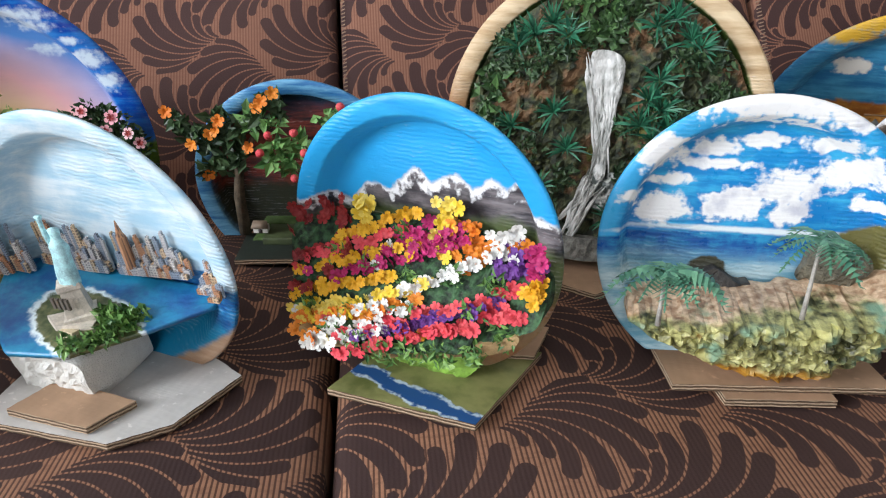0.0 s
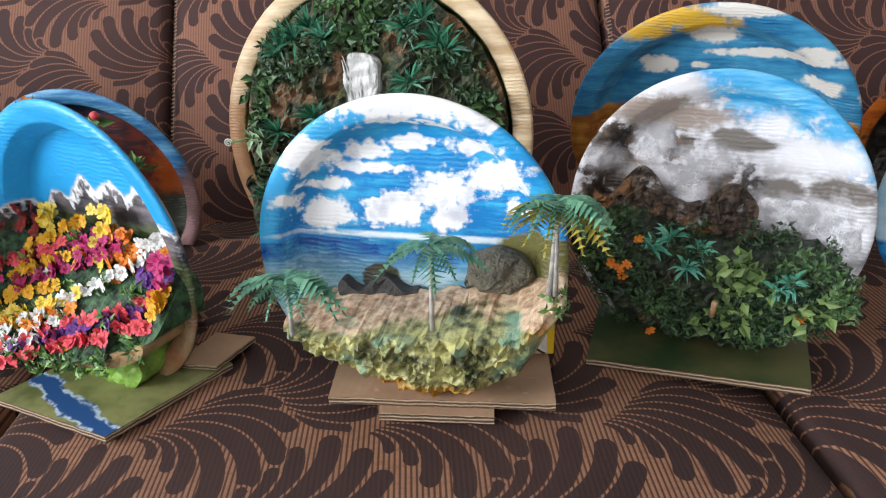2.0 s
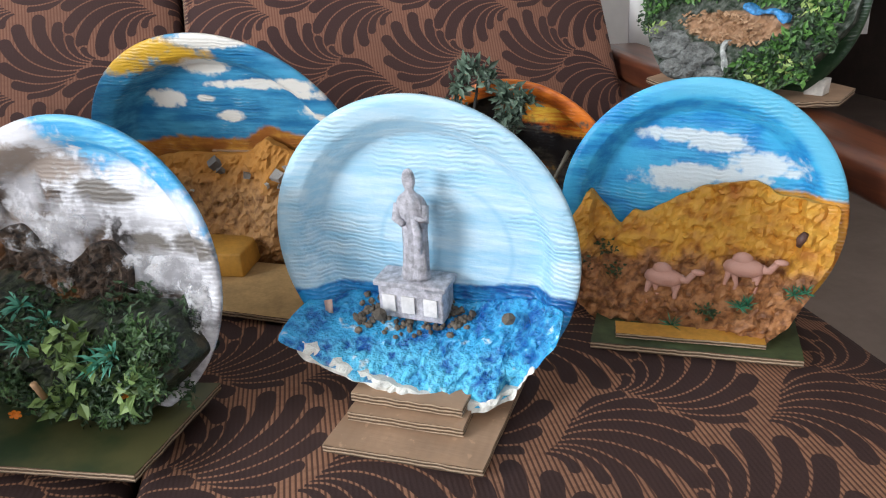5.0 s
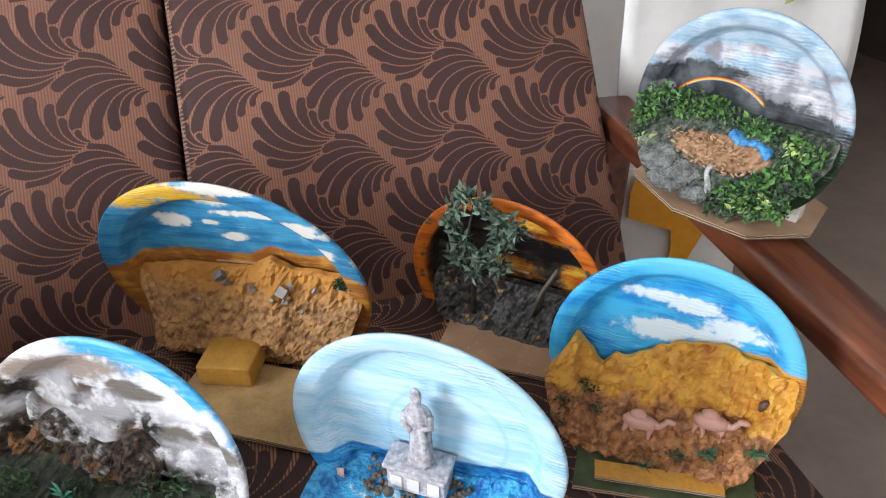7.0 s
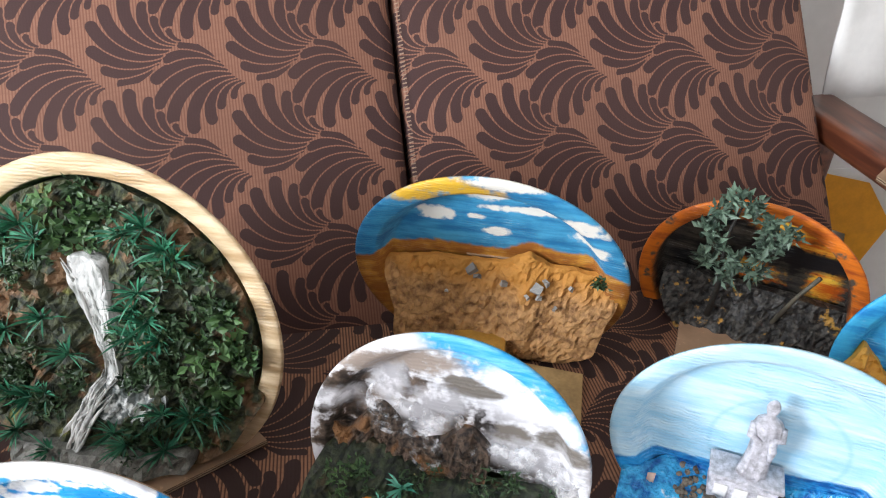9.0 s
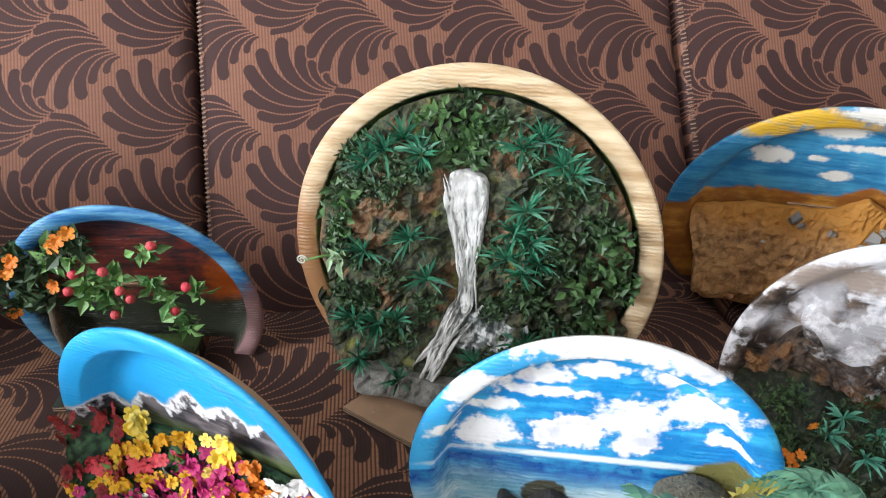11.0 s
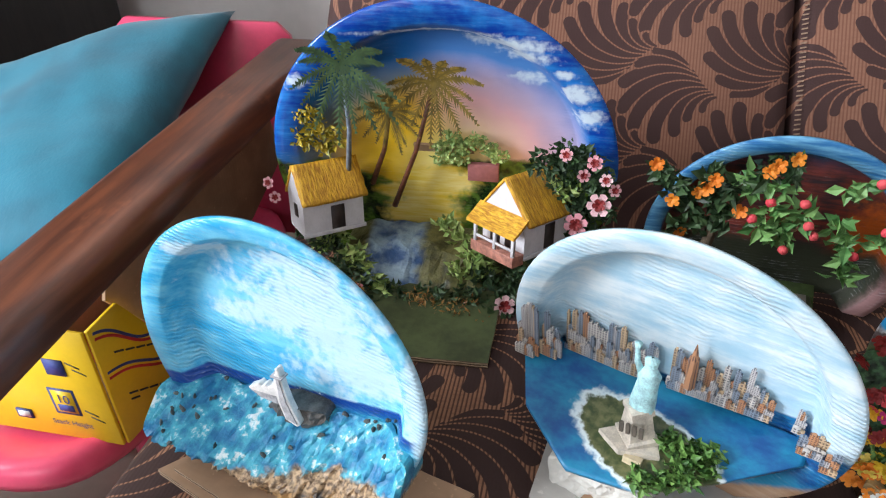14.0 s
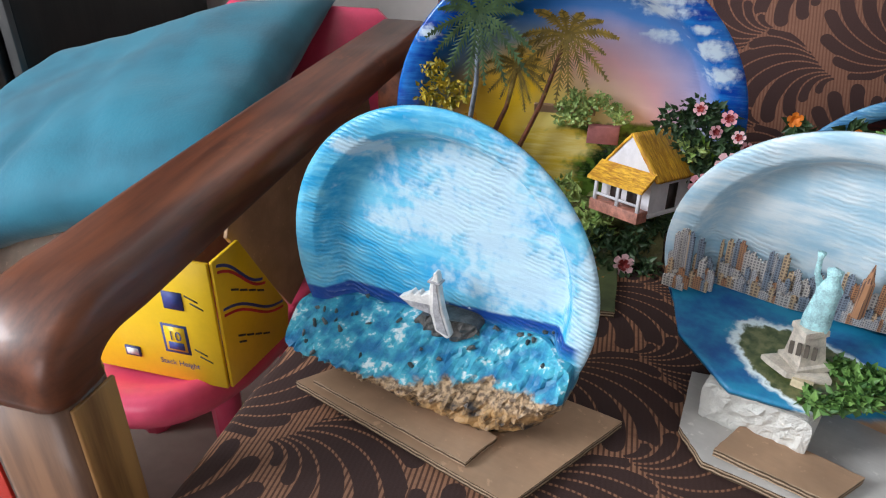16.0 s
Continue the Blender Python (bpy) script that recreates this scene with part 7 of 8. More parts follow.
# ---- the dark ember plate ----
def dark_plate():
    g = art("paint_embers", PLATES["dark"][3])
    r = (g.u * g.u + g.v * g.v).sqrt()
    inner = g.mix((g.brush + g.w1).step(0.35, 0.7), (0.012, 0.012, 0.014), (0.085, 0.075, 0.06))
    inner = g.mix(daubs(g, [(0.35, 0.66, 0.45, 0.10), (0.55, 0.5, 0.3, 0.06), (0.0, 0.1, 0.25, 0.10), (0.62, 0.12, 0.14, 0.2)], 0.4, 1.2), inner, g.mix(g.brush.step(0.4, 0.65), (0.62, 0.12, 0.01), (0.85, 0.52, 0.06)))
    inner = g.mix(daubs(g, [(0.5, 0.36, 0.4, 0.1), (0.2, 0.4, 0.3, 0.08)], 0.3, 1.0), inner, (0.010, 0.009, 0.010))
    rim = g.mix((g.brush + g.w1 * 0.6).step(0.25, 0.6), (0.40, 0.075, 0.02), (0.75, 0.20, 0.02))
    rim = g.mix((g.w1 * 2 + 0.3).step(0.45, 0.6), rim, (0.10, 0.085, 0.07))
    c = g.mix((r + g.w2 * 0.03).step(0.84, 0.88), inner, rim)
    root, m, R = plate_thing("dark", "dark plate with ember-orange rim and a black leafy tree", -0.43, painted(g, c, 0.4, 0.0, 0.5), depth=0.030, slope=0.05)
    rng = random.Random(95)
    part("tree_trunk", tube([(-0.25 * R, -0.022, -0.25 * R), (-0.22 * R, -0.026, 0.2 * R), (-0.26 * R, -0.028, 0.7 * R), (-0.2 * R, -0.026, 1.05 * R)], [0.004, 0.003, 0.0024, 0.001], 7), plain("black_bark", (0.03, 0.028, 0.024), 0.7, 0.4, 100, 0.9), root, "thin black trunk", m)
    part("stick", tube([(0.3 * R, -0.01, -0.2 * R), (0.42 * R, -0.014, 0.2 * R), (0.54 * R, -0.012, 0.46 * R)], [0.003, 0.0022, 0.0026], 6), plain("grey_stick", (0.13, 0.12, 0.09)), root, "bent grey stick", m)
    tagged(part("tree_leaves", give(leaves([(u * R, -0.030, v * R, 0.011, 0.008, 0.010) for u, v in ((-0.25, 1.15), (-0.1, 1.1), (-0.35, 1.0), (-0.4, 0.8), (-0.3, 0.65), (-0.15, 0.5), (0.05, 0.95), (0.1, 0.8), (0.05, 0.65), (0.2, 0.9), (-0.35, 0.45), (-0.2, 0.35), (0.05, 0.45))], 34, 0.0145, 0.42, 96), leafy("grey_green_leaves", (0.02, 0.035, 0.025), (0.13, 0.20, 0.14))), None, root, "", m), kind="stuff")
    bot = lerp([(-0.75, -0.2), (-0.5, -0.42), (0.7, -0.42), (0.9, -0.2)])

    def depth(u, v):
        return -0.010 + 0.050 * max(0, min(1, (0.02 - v) / 0.45))
    gs = G("charred_ground")
    n, n2 = gs.noise(gs.obj, 60, 4), gs.noise(gs.obj, 170, 4)
    c2 = gs.mix(n2.step(0.4, 0.7), (0.010, 0.010, 0.011), (0.09, 0.085, 0.075))
    c2 = gs.mix(n.step(0.6, 0.68), c2, (0.50, 0.28, 0.05))
    part("charred_ground", relief(R, (-0.75, 0.92, -0.5, 0.02), lambda u, v: v > bot(u) and in_dish(u, v, 0.95), depth, 0.0038, 0.006, 85, 0.02, 25), gs.done(c2, 0.4, n2, 0.9, 0.003), root, "charred black ground with ember flecks", m, False)
    base_card(root, [(0.812, 0.638), (0.938, 0.560), (0.985, 0.64), (0.86, 0.715)], M_CARD, "bare brown cardboard base")


# ---- the rainbow valley plate, on the arm ----
def rainbow_plate():
    g = art("paint_rainbow_valley", PLATES["rainbow"][3])
    c = g.mix((g.brush + g.w1).step(0.3, 0.7), (0.24, 0.38, 0.50), (0.46, 0.57, 0.66))
    c = g.mix(below(g, [(-1.1, 0.30), (-0.8, 0.40), (-0.4, 0.46), (0.0, 0.42), (0.4, 0.30), (1.1, 0.1)], 0.12, 0.03), c, g.mix((g.w1 * 2 + 0.5).step(0.3, 0.8), (0.022, 0.025, 0.030), (0.10, 0.11, 0.12)))
    c = g.mix(daubs(g, [(-0.74, 0.5, 0.18, 0.1), (-0.3, 0.56, 0.14, 0.09), (0.42, 0.34, 0.4, 0.12), (0.75, 0.25, 0.22, 0.08), (-0.80, 0.12, 0.08, 0.07), (0.0, 0.62, 0.16, 0.05), (0.5, 0.52, 0.3, 0.06)], 0.4, 1.3), c, g.mix((g.w1 * 2 + g.brush).step(0.2, 0.7), (0.24, 0.24, 0.27), (0.58, 0.58, 0.62)))
    rr = ((g.u + 0.22) * (g.u + 0.22) + (g.v + 0.30) * (g.v + 0.30)).sqrt()
    bow = (rr - 0.60).abs().step(0.019, 0.014) * (g.v).step(0.10, 0.16) * (g.u).step(0.2, 0.16)
    c = g.mix(bow, c, g.ramp((rr - 0.585) / 0.03, (0.0, (0.10, 0.10, 0.50)), (0.35, (0.75, 0.62, 0.05)), (0.65, (0.85, 0.30, 0.02)), (1.0, (0.70, 0.05, 0.02))))
    c = g.mix(below(g, [(-1.1, 0.0), (0.2, -0.05), (1.1, 0.0)], 0.1, 0.05), c, (0.02, 0.05, 0.02))
    root, m, R = plate_thing("rainbow", "plate with a painted rainbow over a green valley, on the arm", -0.78, painted(g, c, 0.4), "painted plates", False)
    AZ = 0.150
    bot = lerp([(-0.9, -0.15), (-0.6, -0.62), (0.2, -0.80), (0.6, -0.68), (0.92, -0.2)])

    def depth(u, v):
        return 0.0 + 0.040 * max(0, min(1, (0.05 - v) / 0.5))
    gs = G("valley_rock")
    n, n2 = gs.noise(gs.obj, 50, 4), gs.noise(gs.obj, 170, 4)
    c2 = gs.mix(n2.step(0.4, 0.7), (0.02, 0.035, 0.018), (0.13, 0.14, 0.12))
    x, y, z = gs.xyz(gs.obj)
    br = (((x / R - 0.02) / 0.48).op("POWER", 2) + ((z / R + 0.24) / 0.13).op("POWER", 2)).sqrt() + n * 0.5
    c2 = gs.mix(br.step(1.3, 1.1), c2, gs.mix(n2, (0.22, 0.11, 0.05), (0.55, 0.33, 0.19)))
    part("valley", relief(R, (-0.92, 0.94, -0.82, 0.05), lambda u, v: v > bot(u) and in_dish(u, v, 0.97), depth, 0.0036, 0.005, 85, 0.015, 28), gs.done(c2, 0.6, n2, 0.9, 0.003), root, "rocky valley with brown bark flakes", m, False)
    rng = random.Random(99)
    def clumps(rows, n, size, slim, seed, mat, name):
        tagged(part(name, give(leaves([(u * R, -depth(u, v) - 0.005, v * R, 0.012, 0.006, 0.011) for u, v in rows], n, size, slim, seed), mat), None, root, "", m), kind="stuff")
    edge = [(-0.85, 0.02), (-0.78, 0.1), (-0.66, 0.12), (-0.5, 0.12), (-0.36, 0.14), (-0.22, 0.10), (-0.1, 0.08), (0.02, 0.06), (-0.85, -0.12), (-0.74, -0.04), (-0.6, 0.0), (-0.46, 0.02), (-0.3, 0.02), (-0.8, -0.24), (0.2, 0.02), (0.34, 0.0)]
    right = [(0.5, -0.02), (0.65, -0.04), (0.78, -0.1), (0.6, -0.18), (0.75, -0.25), (0.5, -0.36), (0.65, -0.42), (0.4, -0.52), (0.24, -0.5), (0.3, -0.66), (0.5, -0.62), (0.55, -0.28), (0.12, -0.68), (0.4, -0.42), (0.7, -0.55), (0.82, -0.32)]
    clumps(edge + right, 34, 0.008, 0.6, 100, M_LEAFD, "undergrowth")
    clumps([p for i, p in enumerate(edge + right) if i % 3 != 1], 22, 0.010, 0.6, 101, leafy("valley_leaves", (0.03, 0.10, 0.018), (0.12, 0.27, 0.06)), "bright_leaves")
    clumps([(0.58, -0.5), (0.35, -0.6), (-0.7, -0.3), (0.62, -0.1)], 16, 0.009, 0.5, 102, M_LEAFY, "yellow_leaves")
    # flakes of bark
    chip = bmesh.new()
    bmesh.ops.create_cube(chip, size=1)
    for q in chip.verts:
        q.co = Vector((q.co.x * 2.4 + 0.5 * noise.noise(q.co * 3), q.co.y * 0.45, q.co.z + 0.5 * noise.noise(q.co * 4 + Vector((3, 0, 0)))))
    chip = mesh_of("bark_flake", chip, varied("bark_flakes", (0.24, 0.12, 0.05), (0.62, 0.40, 0.24), 0.8), False)
    for _ in range(150):
        a, k = rng.uniform(0, 6.283), rng.random() ** 0.5
        u, v = -0.06 + 0.46 * k * math.cos(a), -0.25 + 0.12 * k * math.sin(a) - 0.06 * k * math.cos(a)
        sc = rng.uniform(0.0012, 0.0026)
        part("bark_flake", chip, None, root, "", m @ Matrix.LocRotScale((u * R, -depth(u, v) - 0.004 - rng.random() * 0.004, v * R), Euler((rng.uniform(-0.6, 0.6), rng.uniform(-0.9, 0.9), rng.uniform(-0.6, 0.6))), (sc, sc, sc)))
    gwt = plain("blue_water_paint", (0.05, 0.24, 0.52), 0.25, 0.6, 200, 0.6)
    part("stream", relief(R, (0.04, 0.46, -0.20, -0.04), lambda u, v: abs(v + 0.10 + 0.16 * (u - 0.2) - 0.02 * math.sin(u * 26)) < 0.026 + 0.012 * math.sin(u * 17), lambda u, v: depth(u, v) + 0.008, 0.0022, 0.0025, 150, 0.0, 2), gwt, root, "blue stream", m)
    part("waterfall", relief(R, (-0.10, 0.14, -0.62, -0.34), lambda u, v: abs(u - 0.02 - 0.03 * math.sin(v * 19)) < 0.022 + 0.012 * math.sin(v * 31), lambda u, v: depth(u, v) + 0.004, 0.0024, 0.0035, 130, 0.0, 3), plain("grey_white_water", (0.42, 0.44, 0.42), 0.3, 0.7, 160, 0.8), root, "thin grey waterfall", m)
    rk = plain("grey_valley_rock", (0.20, 0.21, 0.20), 0.6, 0.7, 70, 1.0, dist=0.004)
    for cu, cv, ru, rv, k in ((-0.52, -0.42, 0.2, 0.13, 1), (-0.24, -0.5, 0.2, 0.12, 2), (-0.4, -0.62, 0.2, 0.1, 3), (-0.08, -0.66, 0.16, 0.1, 4), (-0.66, -0.3, 0.12, 0.08, 5)):
        part("rock", relief(R, (cu - ru, cu + ru, cv - rv, cv + rv), lambda u, v: ((u - cu) / ru) ** 2 + ((v - cv) / rv) ** 2 < 1, lambda u, v: depth(u, v) + 0.010 * max(0, 1 - ((u - cu) / ru) ** 2 - ((v - cv) / rv) ** 2) ** 0.6, 0.0028, 0.005, 90, 0.0, k * 3.0), rk, root, "mossy grey rock", m, False)
    base_card(root, [(1.096, 0.744), (1.095, 0.648), (1.137, 0.574), (1.205, 0.560), (1.262, 0.604), (1.262, 0.70), (1.20, 0.775), (1.137, 0.772)], M_CARD, "brown card with clipped corners", AZ, AZ + 0.006)
    part("prop", box(0.62 * R, 0.78 * R, 0.0, 0.02, AZ + 0.006, AZ + 0.022, 0.001), plain("white_prop", (0.72, 0.68, 0.62)), root, "small white prop")


big_plate(), small_plate(), fall_plate(), desert_plate(), dark_plate(), rainbow_plate()


# ---- beside the sofa: chair, boxes, pillow ----
M_PINK = plain("pink_plastic", (0.72, 0.075, 0.16), 0.28, 0.08, 20, 0.05, spec=0.5)


def plastic_chair():
    root = thing("plastic_chair", pose(-0.868, 0.74, 0), "pink plastic chair beside the sofa", "chair")
    # dished seat with a rolled rim
    bm = bmesh.new()
    n = 40
    rings = []
    for r, z in ((0.0, 0.275), (0.6, 0.275), (0.86, 0.282), (0.95, 0.292), (1.0, 0.288), (1.02, 0.272), (1.0, 0.255), (0.97, 0.250)):
        row = []
        for k in range(n):
            a = 2 * math.pi * k / n
            c, s = math.cos(a), math.sin(a)
            e = 0.55
            row.append(bm.verts.new((0.165 * r * math.copysign(abs(c) ** e, c), 0.285 * r * math.copysign(abs(s) ** e, s), z)))
        rings.append(row)
    for q, w in zip(rings, rings[1:]):
        for k in range(n):
            bm.faces.new((q[k], q[(k + 1) % n], w[(k + 1) % n], w[k]))
    bmesh.ops.remove_doubles(bm, verts=bm.verts, dist=0.0005)
    bmesh.ops.recalc_face_normals(bm, faces=bm.faces)
    part("seat", bm, M_PINK, root)
    for sx in (-1, 1):
        for sy in (-1, 1):
            part("leg", tube([(0.06 * sx - 0.05, 0.09 * sy + 0.05, 0.27), (0.065 * sx - 0.05, 0.10 * sy + 0.05, 0.0)], [0.026, 0.021], 10), M_PINK, root)
    prof = [(-0.16, 0), (0.16, 0), (0.16, 0.012), (-0.16, 0.012)]
    st = []
    for z, y, k in ((0.25, 0.265, 0.98), (0.36, 0.285, 1.0), (0.46, 0.305, 1.02), (0.53, 0.322, 1.0), (0.562, 0.33, 0.93), (0.58, 0.332, 0.8)):
        st.append(lambda a, b, z=z, y=y, k=k: (a * k, y + b, z))
    part("backrest", sweep(prof, st), M_PINK, root, "pink plastic backrest")


plastic_chair()


def yellow_box():
    """An open fruit carton, printed with bars and waves."""
    gy = plain("yellow_print", (0.80, 0.52, 0.01), 0.4, 0.05, 30, 0.05)
    root = thing("carton", pose(-0.708, 0.514, 0.287, 0, 0, 0), "open yellow printed cardboard carton on the chair", "carton")
    mb, mr, mk = plain("navy_print", (0.03, 0.05, 0.22)), plain("red_print", (0.55, 0.03, 0.03)), plain("black_print", (0.03, 0.03, 0.03))
    mi = M_CARD
    L, Wd, H, t = 0.16, 0.104, 0.150, 0.004
    yl, yr = 180, 83.7
    left = part("side_panel", slab([(-L, 0), (0, 0), (0, H), (-0.06, H), (-L, H * 0.5)], 0, t, 0.0006), gy, root, "yellow printed panel", pose(0, 0, 0, 90, 0, 0))
    right = part("end_panel", slab([(0, 0), (Wd, 0), (Wd + 0.006, 0.036), (0.041, 0.1545), (0.0, H)], 0, t, 0.0006), gy, root, "yellow panel with blue and red waves", pose(0, 0, 0, 90, 0, yr) )
    for za, zb, xe, mm in ((0.144, 0.094, 0.070, mb), (0.137, 0.087, 0.074, mr), (0.094, 0.048, 0.100, mb), (0.087, 0.041, 0.100, mr)):
        pth = [(0.005 + (xe - 0.005) * i / 14, za + (zb - za) * i / 14 + 0.0045 * math.sin(i / 14 * 6.3), t) for i in range(15)]
        part("printed_wave", tube(pth, 0.0021, 5), mm, right, "", Matrix.Diagonal((1, 1, 0.3, 1)) @ pose(0, 0, t * 2.2))
    for k in range(9):
        x = 0.020 + 0.013 * (k % 4)
        z = (0.108, 0.052, 0.044)[k // 4] - 0.6 * (x - 0.02)
        part("printed_line", slab([(x, z), (x + 0.011, z - 0.006), (x + 0.011, z - 0.0035), (x, z + 0.0025)], t, t + 0.0004), mk, right)
    mw = plain("white_print", (0.75, 0.74, 0.70))
    for k, (x0, x1, z0, z1, mm) in enumerate(((0.036, 0.066, 0.036, 0.072, mb), (0.039, 0.063, 0.039, 0.069, gy), (0.042, 0.060, 0.041, 0.050, mb), (0.034, 0.056, 0.092, 0.112, mb), (0.098, 0.116, 0.022, 0.034, mb), (0.100, 0.114, 0.024, 0.032, mw))):
        part("printed_mark", box(-x1, -x0, z0, z1, t, t + 0.0004 + 0.0003 * k), mm, left)
    for k in range(4):
        x, z = 0.012 + 0.005 * (k % 2), (0.030, 0.038, 0.095, 0.103)[k]
        part("printed_line", slab([(-x - 0.014, z + 0.006), (-x, z), (-x, z + 0.0018), (-x - 0.014, z + 0.0078)], t, t + 0.0004), mk, left)

    def words(text, size, name, label, at):
        cu = bpy.data.curves.new(name, "FONT")
        cu.body, cu.size, cu.align_x = text, size, "CENTER"
        tmp = new(name + "_source", cu)
        me = bpy.data.meshes.new_from_object(tmp.evaluated_get(bpy.context.evaluated_depsgraph_get()))
        bpy.data.objects.remove(tmp)
        part(name, give(me, mb), None, left, label, at)
    words("Stack Height", 0.0092, "printed_words", "blue words Stack Height", pose(-0.052, 0.020, t + 0.0006))
    words("10", 0.016, "printed_number", "blue number 10", pose(-0.051, 0.053, t + 0.0013))
    part("side_wall", slab([(0.041, 0.1545), (0.150, 0.006), (0.46, 0.12), (0.44, 0.19), (0.06, 0.19)], 0, 0.004, 0.0005), mi, root, "bare brown raised side flap", pose(-0.008, 0.0, 0.0, 90, 0, 90), False)
    part("bottom", slab([(0, 0.005), (-L, 0.005), (-L, 0.10), (0.0, 0.10)], 0.0, 0.004), mi, root)


yellow_box()


def plain_carton():
    root = thing("cardboard_box", pose(-1.02, 0.79, 0.292, 0, 0, -4), "plain brown cardboard box under the pillow", "box")
    part("body", box(-0.10, 0.17, -0.165, 0.15, 0, 0.082, 0.002), M_CARD, root, "plain cream-brown carton", None, False)
    part("flap", box(-0.085, 0.16, -0.004, 0.0, -0.140, 0.0, 0.0008), card_mat("cream_cardboard", (0.74, 0.61, 0.48)), root, "cream front flap hanging open", pose(0, -0.167, 0.082, -38), False)


plain_carton()


def pillow():
    g = G("teal_velvet")
    n, n2 = g.noise(g.obj, 9, 3), g.noise(g.obj, 220, 3)
    c = g.mix(n.step(0.3, 0.7), (0.004, 0.110, 0.175), (0.011, 0.19, 0.285))
    g.b.inputs["Sheen Weight"].default_value = 0.25
    g.b.inputs["Sheen Roughness"].default_value = 0.4
    mat = g.done(c, 0.75, n2 + n, 0.25, 0.002)
    bm = bmesh.new()
    N = 44
    W, D = 0.285, 0.268
    top, low = [], []
    for i in range(N + 1):
        ra, rb = [], []
        for j in range(N + 1):
            a, b = 2 * i / N - 1, 2 * j / N - 1
            e = max(0.0, (1 - a ** 4) * (1 - b ** 4)) ** 0.55
            pinch = 1 - 0.07 * (1 - abs(b) ** 2) * abs(a) ** 3
            pinch2 = 1 - 0.07 * (1 - abs(a) ** 2) * abs(b) ** 3
            x, y = a * W * pinch, b * D * pinch2
            wr = 0.007 * noise.noise((a * 2.6, b * 2.6, 1.5)) + 0.004 * noise.noise((a * 7 + b * 3, b * 2, 4.0)) * e
            crease = -0.012 * math.exp(-((a - 0.1 - 0.25 * b) / 0.05) ** 2) * max(0, -b - 0.1) * e
            ra.append(bm.verts.new((x, y, e * 0.064 + wr + crease)))
            rb.append(bm.verts.new((x, y, -e * 0.050 + wr)) if 0 < i < N and 0 < j < N else ra[-1])
        top.append(ra), low.append(rb)
    for i in range(N):
        for j in range(N):
            bm.faces.new((top[i][j], top[i + 1][j], top[i + 1][j + 1], top[i][j + 1]))
            try:
                bm.faces.new((low[i][j], low[i][j + 1], low[i + 1][j + 1], low[i + 1][j]))
            except ValueError:
                pass
    ob = part("pillow", bm, mat, None, "", pose(-1.035, 0.80, 0.458, 13, -16, 7))
    return tagged(ob, "plump teal velvet pillow lying on a box", "pillow")


pillow()


def calendar():
    across = Vector((-0.7942, -0.4874, -0.3612))
    up = Vector((-0.5553, 0.3445, 0.7561))
    across = (across - up * across.dot(up) / up.length_squared).normalized()
    up = up.normalized()
    away = across.cross(up)
    at = Matrix.Translation((-0.886, 0.387, 0.136)) @ Matrix((across, up, away)).transposed().to_4x4()
    root = thing("wall_calendar", at, "red-framed printed calendar leaning by the sofa arm", "calendar")
    part("board", box(0, 0.376, 0, 0.50, -0.003, 0.003, 0.001), plain("red_board", (0.72, 0.045, 0.025), 0.35, 0.05), root)
    pg = part("page", box(0.020, 0.345, 0.022, 0.46, -0.0045, -0.003), plain("calendar_paper", (0.72, 0.70, 0.68), 0.5, 0.05, 60), root, "white page of small print")
    part("gold_strip", box(0.022, 0.33, 0.024, 0.034, -0.0052, -0.0045), plain("gold_ink", (0.70, 0.36, 0.03)), pg)
    mt, mr = plain("grey_ink", (0.22, 0.22, 0.24)), plain("red_ink", (0.55, 0.05, 0.05))
    rng = random.Random(7)
    for k in range(34):
        z = 0.044 + k * 0.0098
        for c in range(7):
            x = 0.028 + c * 0.041
            part("print_bar", box(x, x + rng.uniform(0.018, 0.036), z, z + (0.006 if k % 9 == 8 else 0.0028), -0.0052, -0.0045), mr if k % 9 == 8 else mt, pg, "", None, False)


calendar()


def dark_cabinet():
    root = thing("cabinet", pose(-1.70, 1.13, 0), "black-stained wooden cabinet against the wall", "cabinet")
    md = wood("black_stained_wood", (0.006, 0.005, 0.0045), (0.014, 0.011, 0.010), 1.0, 0.45, 0.0, 2)
    part("body", box(-0.75, 0.36, -0.16, 0.40, 0.0, 1.45, 0.006), md, root)
    for x0, x1 in ((-0.73, -0.20), (-0.18, 0.33)):
        d = part("door", box(x0, x1, -0.182, -0.162, 0.06, 1.40, 0.004), md, root)
        part("panel", box(x0 + 0.06, x1 - 0.06, -0.190, -0.1825, 0.14, 1.30, 0.004), md, d)
    # added black block that darkens the floor in front of the cabinet
    part("plinth", box(-0.75, 0.45, -0.58, -0.195, 0.0, 0.10, 0.004), md, root, "low black block added to darken the floor")
    part("edge_strip", box(0.345, 0.365, -0.176, -0.163, 0.0, 1.42, 0.001), plain("grey_strip", (0.05, 0.05, 0.05), 0.5, 0.1, 50, 0.1), root, "grey metal edge strip")
    coil = [(0.29 + 0.016 * math.cos(t * 0.9), -0.20 + 0.016 * math.sin(t * 0.9), 0.36 + 0.0042 * t) for t in range(46)]
    ch = part("hanging_chain", tube(coil, 0.006, 6), plain("black_iron", (0.02, 0.02, 0.022), 0.4, 0.2, 80, 0.2, 0.6), root, "black twisted iron handle")


dark_cabinet()


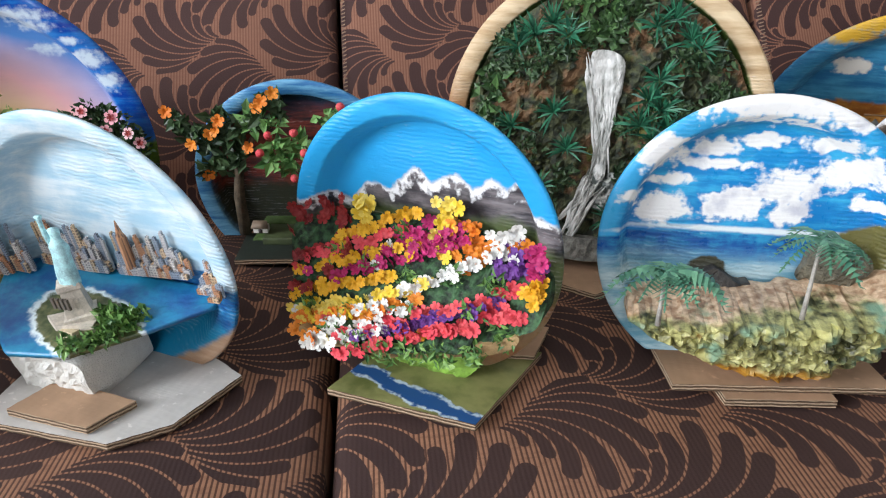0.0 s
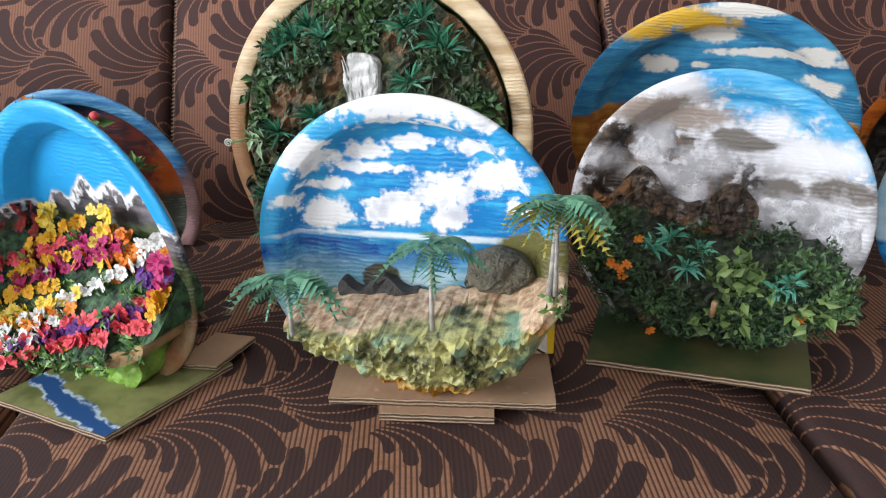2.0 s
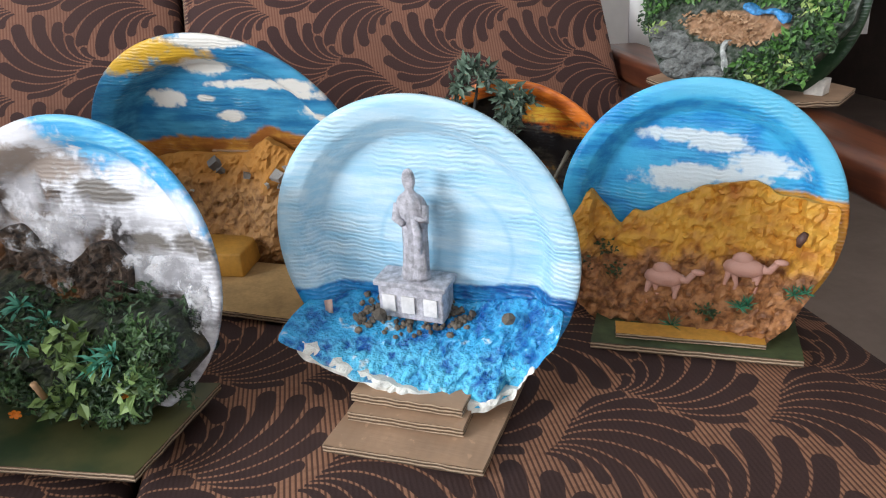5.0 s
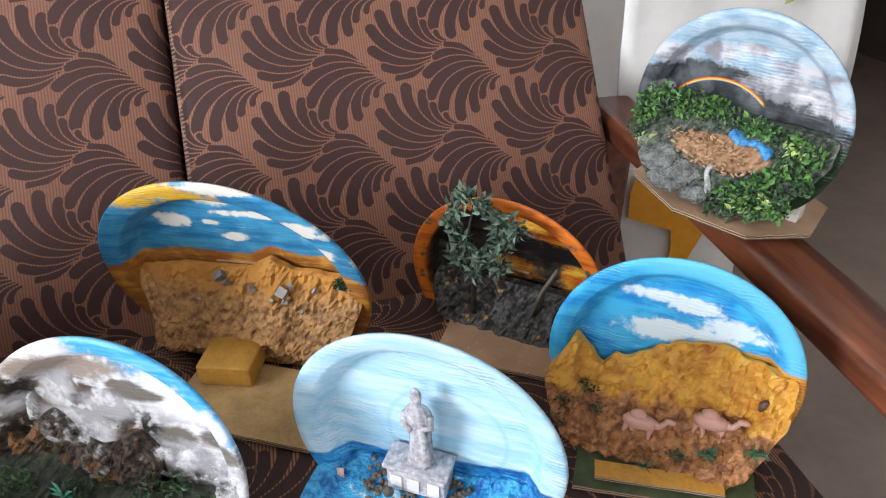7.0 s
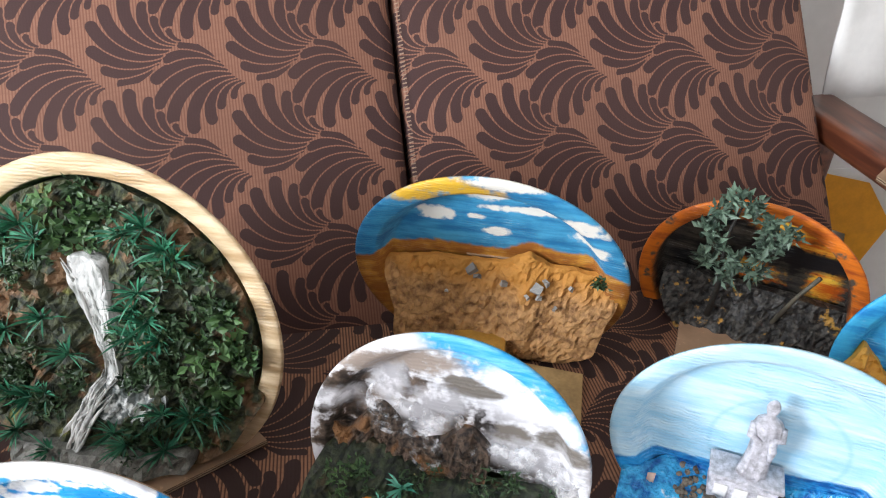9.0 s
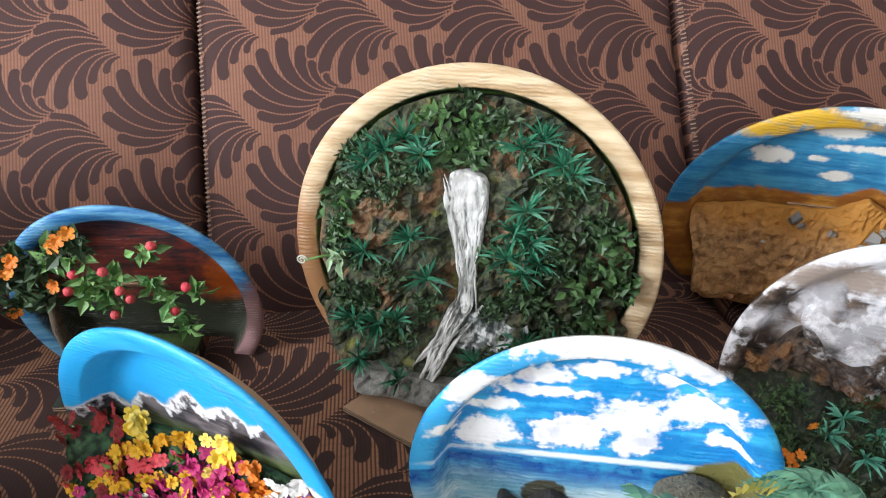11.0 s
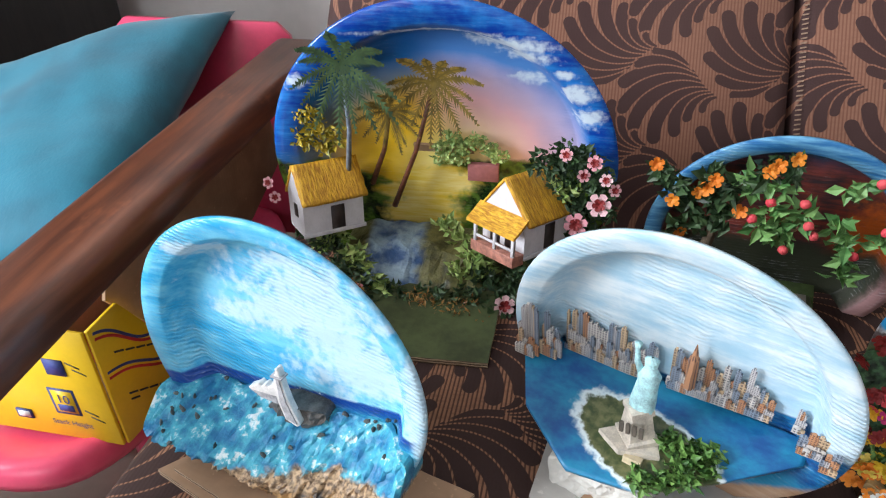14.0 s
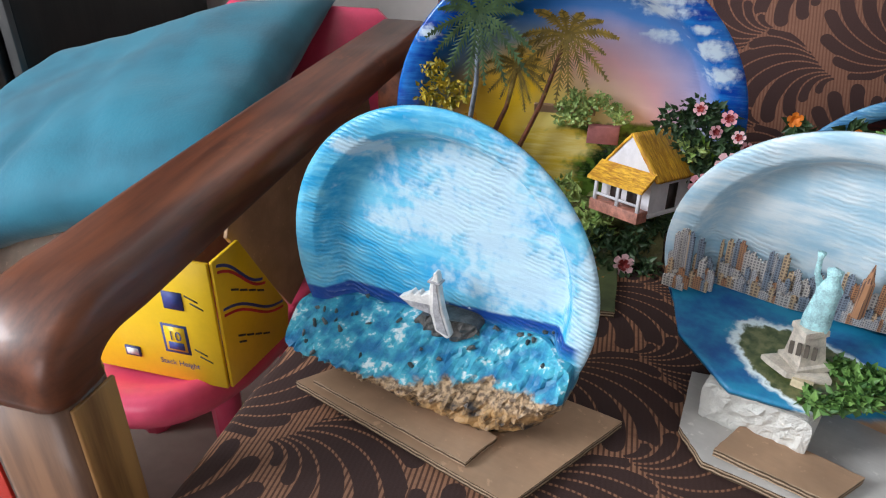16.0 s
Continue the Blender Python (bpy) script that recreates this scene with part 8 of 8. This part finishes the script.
def print_panel(name, w, h, at, label, shapes):
    """A white plastic sheet with printed leaf shapes."""
    root = thing(name, at, label, "plastic sheet")
    bm = bmesh.new()
    N = 16
    grid = [[bm.verts.new((w * i / N, 0.010 * noise.noise((i * 0.35, j * 0.3, w * 9)), h * j / N)) for j in range(N + 1)] for i in range(N + 1)]
    for i in range(N):
        for j in range(N):
            bm.faces.new((grid[i][j], grid[i + 1][j], grid[i + 1][j + 1], grid[i][j + 1]))
    r = bmesh.ops.extrude_face_region(bm, geom=bm.faces[:])
    bmesh.ops.translate(bm, vec=(0, 0.004, 0), verts=[v for v in r["geom"] if isinstance(v, bmesh.types.BMVert)])
    bmesh.ops.recalc_face_normals(bm, faces=bm.faces)
    part("sheet", bm, plain("white_plastic_sheet", (0.74, 0.73, 0.71), 0.4, 0.06, 12, 0.1), root)
    for pts, col in shapes:
        part("printed_leaf", slab(pts, 0, 0.0012), plain("print_ink", col, 0.4, 0.1, 30), root, "", pose(0, -0.014, 0, 90), False)
    return root


ORANGE, GREEN = (0.78, 0.34, 0.015), (0.12, 0.34, 0.02)
print_panel("printed_sheet", 0.40, 0.62, pose(1.19, 0.977, 0.578, -8, 0, -4), "white sheet printed with orange and green leaves behind the sofa arm",
            [([(0.055, 0.175), (0.075, 0.158), (0.115, 0.165), (0.12, 0.25), (0.07, 0.25)], ORANGE), ([(0.10, 0.155), (0.13, 0.158), (0.15, 0.25), (0.12, 0.25)], GREEN), ([(0.25, 0.13), (0.275, 0.14), (0.30, 0.26), (0.285, 0.26)], (0.35, 0.42, 0.10))])
print_panel("printed_bag", 0.33, 0.40, pose(1.165, 1.02, 0.02, -6, 0, -10), "white plastic bag printed with an orange leaf standing on the floor",
            [([(0.10, 0.36), (0.11, 0.40), (0.20, 0.38), (0.26, 0.30), (0.20, 0.16), (0.17, 0.13), (0.19, 0.24), (0.185, 0.28), (0.10, 0.31)], ORANGE)])


def small_carton():
    root = thing("small_carton", pose(0.3625, 0.4215, SEAT + 0.0165, 0, 0, -6), "small yellow printed carton with a white label behind a plate", "carton")
    my = plain("yellow_carton", (0.78, 0.50, 0.02), 0.4, 0.08)
    part("body", box(-0.0185, 0.0185, -0.008, 0.008, 0.0, 0.036, 0.001), my, root)
    part("top_flap", box(-0.018, 0.0195, -0.0085, 0.003, -0.0005, 0.0006, 0.0003), my, root, "creased yellow flap", pose(0, 0, 0.037, 14))
    lab = part("printed_label", slab([(-0.012, 0.003), (0.0135, 0.001), (0.0125, 0.027), (-0.008, 0.027)], 0, 0.0005), plain("cream_label", (0.74, 0.68, 0.62)), root, "white label", pose(0, -0.0081, 0, 90), False)
    part("printed_mark", slab([(-0.006, 0.012), (0.001, 0.010), (0.003, 0.024), (-0.005, 0.025)], 0.0005, 0.0009), plain("red_mark", (0.60, 0.08, 0.08)), lab, "", None, False)
    part("printed_mark", slab([(-0.011, 0.014), (0.010, 0.001), (0.0125, 0.0015), (-0.0105, 0.016)], 0.0005, 0.0009), plain("black_mark", (0.05, 0.03, 0.03)), lab, "", None, False)


small_carton()
